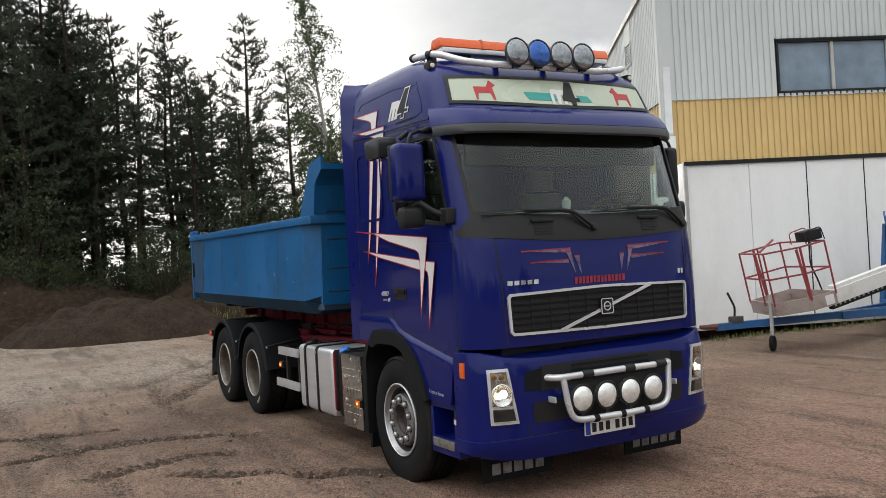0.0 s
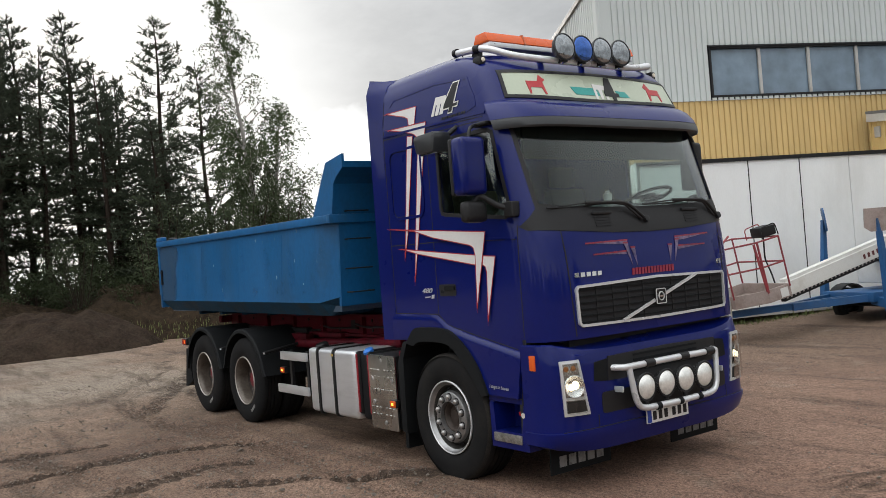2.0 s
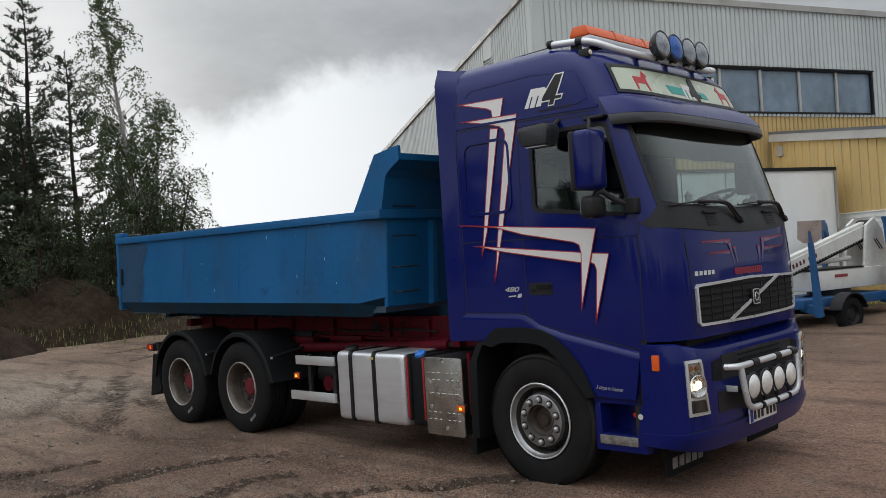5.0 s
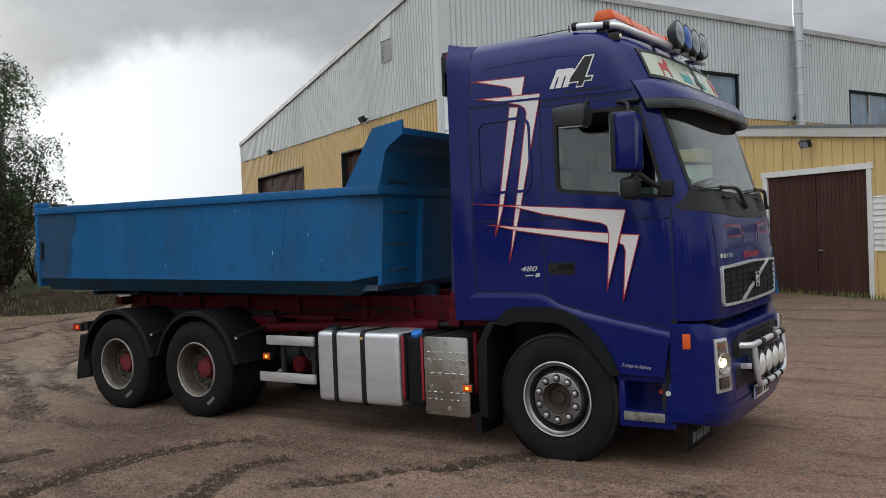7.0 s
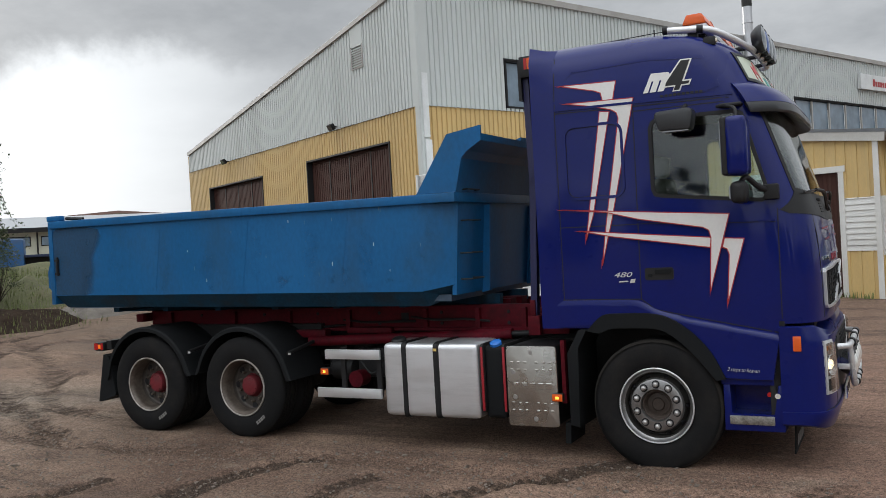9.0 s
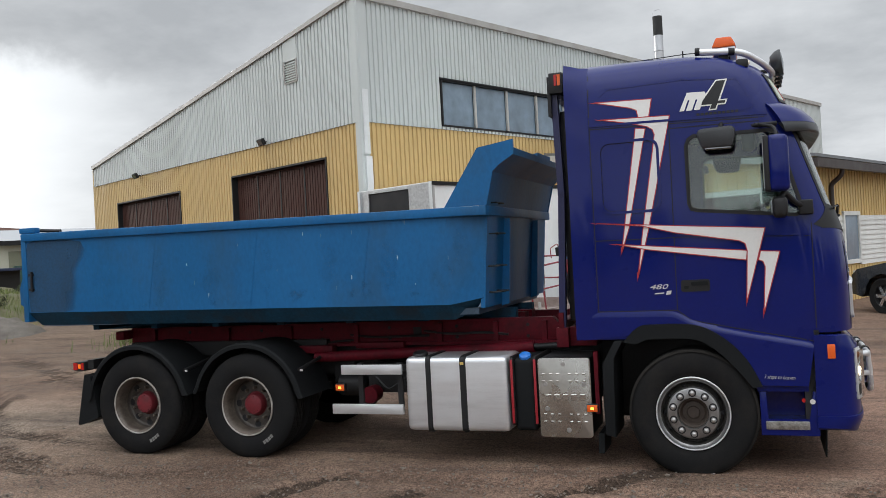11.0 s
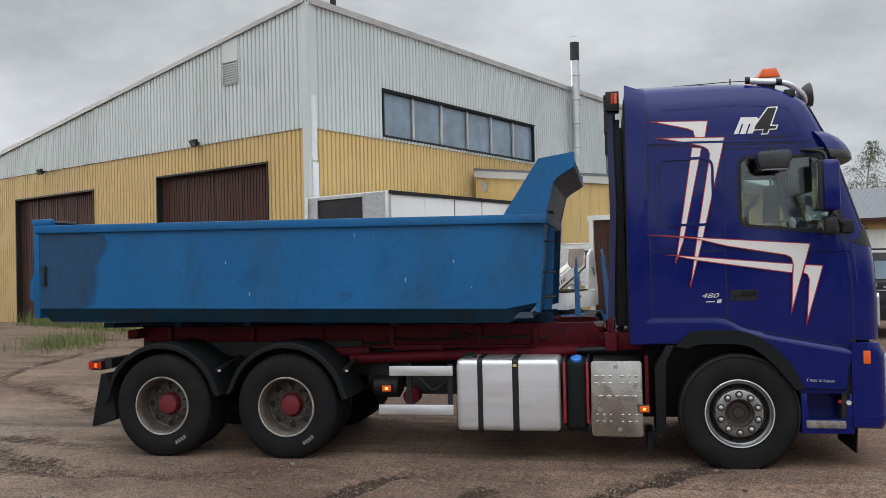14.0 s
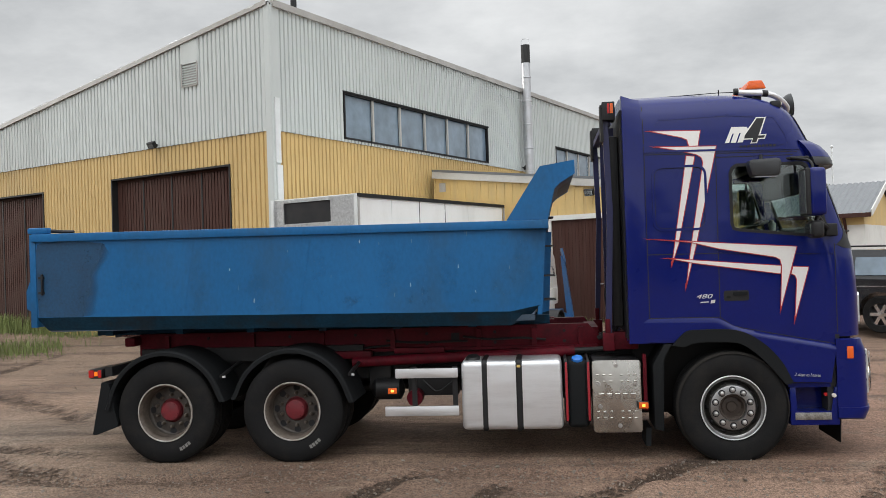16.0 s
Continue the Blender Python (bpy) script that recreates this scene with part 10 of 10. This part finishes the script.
def leafy(bm, c, r, count, size, rng, flat=0.8, hang=0.0):
    for _ in range(count):
        p = Vector((rng.gauss(0, 1), rng.gauss(0, 1), rng.gauss(0, 1)))
        p = p.normalized() * (rng.random() ** 0.45) * r
        p.z = p.z * flat - hang * abs(rng.gauss(0, 1)) * r
        p += c
        a = Vector((rng.uniform(-1, 1), rng.uniform(-1, 1), rng.uniform(-1, 1))).normalized()
        b = a.orthogonal().normalized()
        s = size * rng.uniform(0.6, 1.3)
        vs = [bm.verts.new(q) for q in (p - a * s, p + b * s * 0.45, p + a * s, p - b * s * 0.45)]
        bm.faces.new(vs)


def needles(bm, p, d, rng, size):
    """A tuft: narrow blades fanned round a twig."""
    side = d.orthogonal().normalized()
    up = d.cross(side)
    for k in range(7):
        a = rng.uniform(0, 6.283)
        out = (d * rng.uniform(0.3, 0.9) + (side * math.cos(a) + up * math.sin(a)) * rng.uniform(0.35, 0.9)).normalized()
        s = size * rng.uniform(0.7, 1.25)
        w = out.cross(d)
        w = (w.normalized() if w.length > 1e-3 else side) * s * 0.125
        q = p - d * rng.uniform(0, size * 0.7)
        bm.faces.new([bm.verts.new(v) for v in (q - w, q + w, q + out * s + w * 0.2)])


def pine_meshes(seed, h, bare, width, dens):
    rng = random.Random(seed)
    tr, cr = B(), B()
    bx, by = rng.uniform(-0.25, 0.25), rng.uniform(-0.25, 0.25)
    stem = lambda z: Vector((bx * (z / h) ** 2 + 0.06 * math.sin(z * 0.9 + seed), by * (z / h) ** 2 + 0.06 * math.cos(z * 0.8), z))
    zs = [h * i / 12 for i in range(13)]
    tube(tr, [stem(z) for z in zs], [0.16 * (1 - z / h) ** 0.8 + 0.012 for z in zs], 8)
    z = h * bare
    while z < h - 0.25:
        f = (z - h * bare) / (h * (1 - bare))
        reach = width * (0.55 + 0.45 * math.sin(min(1, f * 2.4) * 1.57)) * (1 - f) ** 0.75 + 0.18
        for k in range(rng.choice((4, 5, 6)) if f < 0.85 else 5):
            if rng.random() < 0.18 and f < 0.85:
                continue
            a = rng.uniform(0, 6.283)
            r = reach * rng.uniform(0.55, 1.15)
            rise = 0.02 + 0.42 * f + rng.uniform(-0.16, 0.16)
            p0 = stem(z + rng.uniform(-0.1, 0.1))
            d0 = Vector((math.cos(a), math.sin(a), rise * 0.5)).normalized()
            p1 = p0 + d0 * r * 0.6
            p2 = p1 + Vector((math.cos(a) * 0.8, math.sin(a) * 0.8, rise * 1.3)).normalized() * r * 0.5
            tube(tr, [p0, p1, p2], [0.022 * (1 - f) + 0.008, 0.014 * (1 - f) + 0.006, 0.004], 4, False)
            nt = max(4, int(r * 9.5 * dens))
            for i in range(nt):
                t = 0.22 + 0.78 * (i + 1) / nt
                q = p0.lerp(p1, t / 0.55) if t < 0.55 else p1.lerp(p2, (t - 0.55) / 0.45)
                dd = (p2 - p1).normalized()
                tw = (dd * rng.uniform(0.3, 1) + Vector((rng.uniform(-1, 1), rng.uniform(-1, 1), rng.uniform(-0.2, 0.9)))).normalized()
                ln = rng.uniform(0.08, 0.48) * (1.1 - 0.4 * f)
                for m in range(3):
                    needles(cr, q + tw * ln * (m + 1) / 3, tw, rng, 0.130)
        z += rng.uniform(0.26, 0.50) * (1.15 - 0.35 * f)
    needles(cr, stem(h), Vector((0, 0, 1)), rng, 0.25)
    return mesh_of("pine_trunk", tr, BARK, 60), mesh_of("pine_crown", cr, NEEDLE)


def birch_meshes(seed, h):
    rng = random.Random(seed)
    tr, cr = B(), B()
    stem = lambda z: Vector((0.25 * math.sin(z * 0.3 + seed) + 0.5 * (z / h) ** 3, 0.25 * math.sin(z * 0.25 + 2 * seed) - 0.7 * (z / h) ** 3, z))
    zs = [h * i / 12 for i in range(13)]
    tube(tr, [stem(z) for z in zs], [0.14 * (1 - z / h) ** 0.8 + 0.012 for z in zs], 8)
    z = h * 0.14
    while z < h:
        f = z / h
        reach = 3.1 * math.sin(min(1, (1 - f) * 2.0 + 0.12) * 1.45) * (0.50 + 0.50 * (1 - f))
        for k in range(5 if f < 0.55 else 3):
            a = rng.uniform(0, 6.283)
            r = max(0.4, reach) * rng.uniform(0.35, 1.1)
            p0 = stem(z)
            p1 = p0 + Vector((math.cos(a), math.sin(a), 1.0)) * r * 0.5
            p2 = p1 + Vector((math.cos(a), math.sin(a), 0.25)) * r * 0.3
            p3 = p2 + Vector((math.cos(a) * 0.6, math.sin(a) * 0.6, -0.7)) * r * 0.35
            tube(tr, [p0, p1, p2, p3], [0.022, 0.014, 0.008, 0.003], 4, False)
            for i in range(10):
                u = rng.random()
                q = p1.lerp(p2, u * 2) if u < 0.5 else p2.lerp(p3, u * 2 - 1)
                if i < 3:
                    q = p0.lerp(p1, rng.uniform(0.35, 1))
                drop = rng.uniform(0.25, 0.95) * (1.1 - 0.35 * f)
                out = Vector((math.cos(a) + rng.uniform(-0.8, 0.8), math.sin(a) + rng.uniform(-0.8, 0.8), 0)) * rng.uniform(0.1, 0.3)
                for m in range(int((7 + drop * 27) * (1.0 if f < 0.55 else 0.5))):
                    w = rng.random()
                    c = q + out * math.sin(w * 1.57) + Vector((rng.uniform(-0.10, 0.10), rng.uniform(-0.10, 0.10), 0.12 - (drop + 0.12) * w * w))
                    leafy(cr, c, 0.02, 1, 0.06, rng)
        z += rng.uniform(0.26, 0.42)
    return mesh_of("birch_trunk", tr, BARK_BIRCH, 60), mesh_of("birch_crown", cr, LEAF)


def broad_meshes(seed, h, w, count, leaf=0.06):
    """A many-stemmed leafy tree or bush."""
    rng = random.Random(seed)
    tr, cr = B(), B()
    clumps = int(10 + h * 5)
    for k in range(clumps):
        a, rr = rng.uniform(0, 6.283), rng.random() ** 0.6
        f = rng.uniform(0.10, 1.0)
        wide = w * (0.45 + 0.75 * math.sin(min(1.0, f * 1.15) * 2.6)) * 0.85
        c = Vector((math.cos(a) * rr * wide, math.sin(a) * rr * wide, f * h * rng.uniform(0.85, 1.05)))
        base = Vector((math.cos(a) * 0.15, math.sin(a) * 0.15, 0))
        mid = base.lerp(c, 0.5) + Vector((rng.uniform(-0.2, 0.2), rng.uniform(-0.2, 0.2), 0.25))
        tube(tr, [base, mid, c], [0.03 + 0.01 * h / 3, 0.02, 0.006], 5, False)
        leafy(cr, c, rng.uniform(0.28, 0.62) * (0.7 + h * 0.12), count, leaf, rng, 0.75)
    return mesh_of("stems", tr, BARK, 60), mesh_of("crown", cr, SHRUB)


def plant(name, meshes, x, y, label, category, group, s=1.0, turn=0.0, z=None):
    at = (x, y, ground_z(x, y) - 0.05 if z is None else z)
    e = thing(name, at, label, category, group)
    for me, nm in zip(meshes, ("trunk", "crown")):
        ob = new(nm, me)
        ob.parent = e
        WORLD[ob] = WORLD[e]
    e.matrix_basis = Matrix.Translation(at) @ Matrix.Rotation(turn, 4, "Z") @ Matrix.Diagonal((s, s, s, 1))
    return e


def build_woods():
    rng = random.Random(12)
    pines = [pine_meshes(1, 13.0, 0.30, 2.2, 1.3), pine_meshes(2, 14.0, 0.22, 2.25, 1.2), pine_meshes(3, 12.0, 0.36, 1.9, 1.3), pine_meshes(4, 13.0, 0.14, 2.3, 1.2), pine_meshes(5, 11.0, 0.30, 1.9, 1.25)]
    heights = [13.0, 14.0, 12.0, 13.0, 11.0]
    deep = {1: pine_meshes(6, 14.0, 0.25, 2.0, 0.5), 3: pine_meshes(7, 13.0, 0.15, 2.2, 0.5), 4: pine_meshes(8, 11.0, 0.3, 1.6, 0.5)}
    spots = [(-31.0, 7.6, 13.1, 0), (-38.7, 5.8, 15.3, 1), (-36.6, 7.1, 11.8, 2), (-33.6, 10.3, 11.9, 3), (-27.9, -1.6, 11.6, 3), (-31.7, -0.9, 12.2, 1), (-33.7, 0.3, 13.2, 0),
             (-29.6, 0.9, 11.3, 4), (-32.2, 2.3, 13.0, 1), (-35.0, 3.4, 12.6, 3), (-33.8, 4.5, 11.9, 0), (-30.9, -4.3, 13.0, 3), (-28.5, -6.0, 12.3, 1), (-35.5, 5.4, 9.8, 4), (-31.4, 5.6, 10.4, 0), (-30.4, 2.6, 9.0, 2), (-30.2, 4.9, 10.8, 3), (-29.4, 6.6, 8.6, 4), (-29.2, -0.6, 9.8, 4), (-32.6, 7.4, 9.2, 3), (-30.6, -2.8, 10.6, 1), (-34.8, 8.4, 9.4, 4), (-36.0, 6.4, 11.0, 1), (-31.0, -0.7, 14.6, 0), (-30.4, 0.2, 14.0, 2), (-32.0, 1.0, 13.0, 0), (-33.0, -0.2, 15.0, 2)]
    for x, y, top, k in spots:
        plant("pine_tree", pines[k], x, y, "tall dark pine with a bare lower trunk", "pine", "pines at the edge of the wood", top / heights[k], rng.uniform(0, 6.28))
    for i in range(10):
        y = rng.uniform(-7, 1.5)
        x = -29.5 - abs(rng.gauss(0, 5)) - max(0, y) * 0.3
        k = rng.randrange(5)
        plant("pine_tree", pines[k], x, y, "tall dark pine with a bare lower trunk", "pine", "pines at the edge of the wood", rng.uniform(0.68, 0.92) * (12.5 / heights[k]), rng.uniform(0, 6.28))
    for i in range(9):                         # the deeper wood
        y = rng.uniform(-10, 1.0)
        k = rng.choice((1, 3, 3, 4))
        plant("pine_tree", deep[k], -36.0 - rng.random() * 20, y, "tall dark pine deeper in the wood", "pine", "pines deeper in the wood", rng.uniform(0.55, 0.85) * (13.0 / heights[k]) * (1.15 if y < -2 else 0.9), rng.uniform(0, 6.28))
    for x, y, top, k in ((-29.5, -2.4, 13.4, 3), (-31.0, -3.0, 14.0, 1), (-30.2, -1.6, 13.0, 0), (-33.0, -2.2, 14.5, 1), (-31.3, 0.2, 12.2, 2), (-34.5, 1.6, 12.4, 0), (-28.8, -3.6, 12.5, 3)):
        plant("pine_tree", pines[k], x, y, "tall dense pine at the wood's edge", "pine", "pines at the edge of the wood", top / heights[k], rng.uniform(0, 6.28))
    b1, b2 = birch_meshes(7, 13.0), birch_meshes(8, 9.0)
    plant("birch_tree", b1, -28.1, 10.1, "tall birch with hanging twigs", "birch", "birches at the wood's edge", 1.0)
    plant("birch_tree", b2, -29.6, 11.6, "young birch with hanging twigs", "birch", "birches at the wood's edge", 1.0, 2.0)
    plant("birch_tree", b2, -31.5, 12.4, "young birch with hanging twigs", "birch", "birches at the wood's edge", 0.72, 4.0)
    plant("birch_tree", b1, -34.0, 8.8, "tall birch with hanging twigs", "birch", "birches at the wood's edge", 0.72, 1.0)
    plant("birch_tree", b2, 11.9, 45.2, "birch rising beyond the far house", "birch", "birches beyond the yard", 0.88, 1.0)
    bush = [broad_meshes(21, 3.2, 1.5, 70), broad_meshes(22, 4.6, 1.7, 75), broad_meshes(23, 2.2, 1.3, 80)]
    for i in range(60):
        y = rng.uniform(-7, 11.5)
        x = -27.6 - rng.random() ** 1.4 * 9 - max(0, y - 6) * 0.25
        k = rng.randrange(3) if y < -2.0 or y > 7.5 else rng.choice((0, 2, 2))
        plant("leafy_bush", bush[k], x, y, "dense dark green bush under the trees", "bush", "bushes under the trees", rng.uniform(0.75, 1.35), rng.uniform(0, 6.28), 0.4)
    for x, y, s in ((-25.4, -3.0, 1.0), (-26.0, -0.2, 0.9), (-25.0, 2.5, 0.6), (-26.6, 8.9, 1.1), (-27.2, 10.6, 1.25), (-25.6, 7.4, 0.6), (-27.8, 12.2, 0.8), (-25.0, -6.0, 1.1), (-24.2, 10.6, 0.4), (-24.4, 4.2, 0.7), (-24.0, 6.0, 0.6), (-25.2, 5.2, 0.9), (-23.4, 7.8, 0.45), (-26.2, 3.6, 1.0), (-26.6, -2.0, 1.2), (-27.0, -4.6, 1.3), (-25.2, -1.4, 0.55)):
        plant("leafy_bush", bush[rng.randrange(3)], x, y, "green bush on the soil bank", "bush", "bushes on the bank", s, rng.uniform(0, 6.28), 0.7)
    for x, y, s in ((-27.0, 17.2, 0.30), (-29.4, 19.0, 0.42), (-31.8, 16.6, 0.38), (-30.6, 21.6, 0.45), (-26.2, 20.4, 0.28), (-34.0, 19.2, 0.5), (-28.2, 22.8, 0.35)):
        plant("leafy_bush", bush[2], x, y, "low green bush in the tall grass", "bush", "bushes on the grassy bank", s, rng.uniform(0, 6.28), 0.7)
    # distant treeline
    far = [broad_meshes(31, 7.0, 3.2, 70, 0.30)]
    for i in range(26):
        a = radians(100 + i * 4.2 + rng.uniform(-1, 1))
        r = rng.uniform(115, 150)
        plant("far_tree", far[0], math.cos(a) * r, math.sin(a) * r, "far-off dark leafy tree", "tree", "distant treeline", rng.uniform(0.5, 1.0), rng.uniform(0, 6.28))

    # trees beyond the yard on the sides that the lorry's glass and paint mirror
    for i in range(26):
        x = -48 + i * 4.0 + rng.uniform(-1.5, 1.5)
        plant("far_tree", far[0], x, rng.uniform(-52, -42), "leafy tree out of view beyond the open side of the yard", "tree", "trees beyond the yard", rng.uniform(0.55, 0.95), rng.uniform(0, 6.28))
    # unseen trees, added to darken what the side windows and paint mirror
    for i in range(14):
        plant("far_tree", far[0], rng.uniform(-44, -30), -9 - i * 2.6, "unseen leafy tree added beside the wood", "tree", "trees at the wood's edge", rng.uniform(1.2, 1.7), rng.uniform(0, 6.28))
    # more unseen trees, added before the cab to darken its reflections
    for i in range(16):
        plant("far_tree", far[0], rng.uniform(44, 54), -38 + i * 4.2 + rng.uniform(-1.5, 1.5), "leafy tree out of view beyond the open side of the yard", "tree", "trees beyond the yard", rng.uniform(0.7, 1.15), rng.uniform(0, 6.28))


build_woods()


def build_grass():
    rng = random.Random(4)
    bm = B()

    def blade(x, y, z, h):
        a = rng.uniform(0, 6.283)
        lean = rng.uniform(0.05, 0.5) * h
        w = Vector((math.cos(a + 1.57), math.sin(a + 1.57), 0)) * rng.uniform(0.006, 0.012)
        p = Vector((x, y, z)); q = p + Vector((math.cos(a) * lean * 0.4, math.sin(a) * lean * 0.4, h * 0.6)); t = p + Vector((math.cos(a) * lean, math.sin(a) * lean, h))
        v = [bm.verts.new(c) for c in (p - w, p + w, q + w * 0.7, q - w * 0.7, t)]
        bm.faces.new(v[:4]); bm.faces.new((v[3], v[2], v[4]))

    def bank_z(x, y):
        u, v = (x + 33.0) / 7.5, (y - 18.2) / 7.0
        return ground_z(x, y) + 1.45 * max(0.0, 1 - u * u - v * v) ** 0.9 - 0.08
    for _ in range(17000):                      # the overgrown bank
        x, y = rng.uniform(-39, -22.2), rng.uniform(12.8, 25)
        if 14.4 > y and x > -24.0:
            continue
        blade(x, y, bank_z(x, y), rng.uniform(0.12, 0.45) * (0.6 + 0.5 * noise.noise((x * 0.4, y * 0.4, 2.0))))
    for _ in range(1500):                      # weeds along the gable, thickest by the far door
        s = rng.uniform(6.6, 10.0) if rng.random() < 0.3 else rng.gauss(11.2, 0.8)
        o = abs(rng.gauss(0, 0.35)) + 0.06
        p = HC + HU * s + GN * o
        blade(p.x, p.y, ground_z(p.x, p.y) - 0.02, rng.uniform(0.15, 0.55) * (1.2 if s > 9 else 0.8))
    for _ in range(650):                       # a clump on the bare yard before the gable
        x, y = rng.gauss(-14.7, 0.55), rng.gauss(10.9, 0.6)
        blade(x, y, ground_z(x, y) - 0.02, rng.uniform(0.12, 0.42))
    for _ in range(500):                       # at the foot of the annexe and the box
        s = rng.uniform(0.0, 7.2)
        p = AX + AD * s + AN * rng.uniform(0.08, 0.3)
        blade(p.x, p.y, ground_z(p.x, p.y) - 0.02, rng.uniform(0.05, 0.2))
    for _ in range(900):
        p = Vector((-5.74, 9.2, 0)) + HV * rng.uniform(0, 6.5) - HU * abs(rng.gauss(0, 0.2))
        blade(p.x, p.y, ground_z(p.x, p.y) - 0.02, rng.uniform(0.04, 0.14))
    for _ in range(900):                       # green on the soil banks
        x, y = rng.uniform(-25, -19), rng.uniform(3.5, 11)
        blade(x, y, ground_z(x, y) + 0.05 + 0.5 * max(0, 1 - abs(x + 22.5) / 3), rng.uniform(0.06, 0.22))
    single("weeds", bm, GRASS, "tall green grass and weeds along walls and banks", "grass", "stuff", smooth=None)


build_grass()
build_stones()
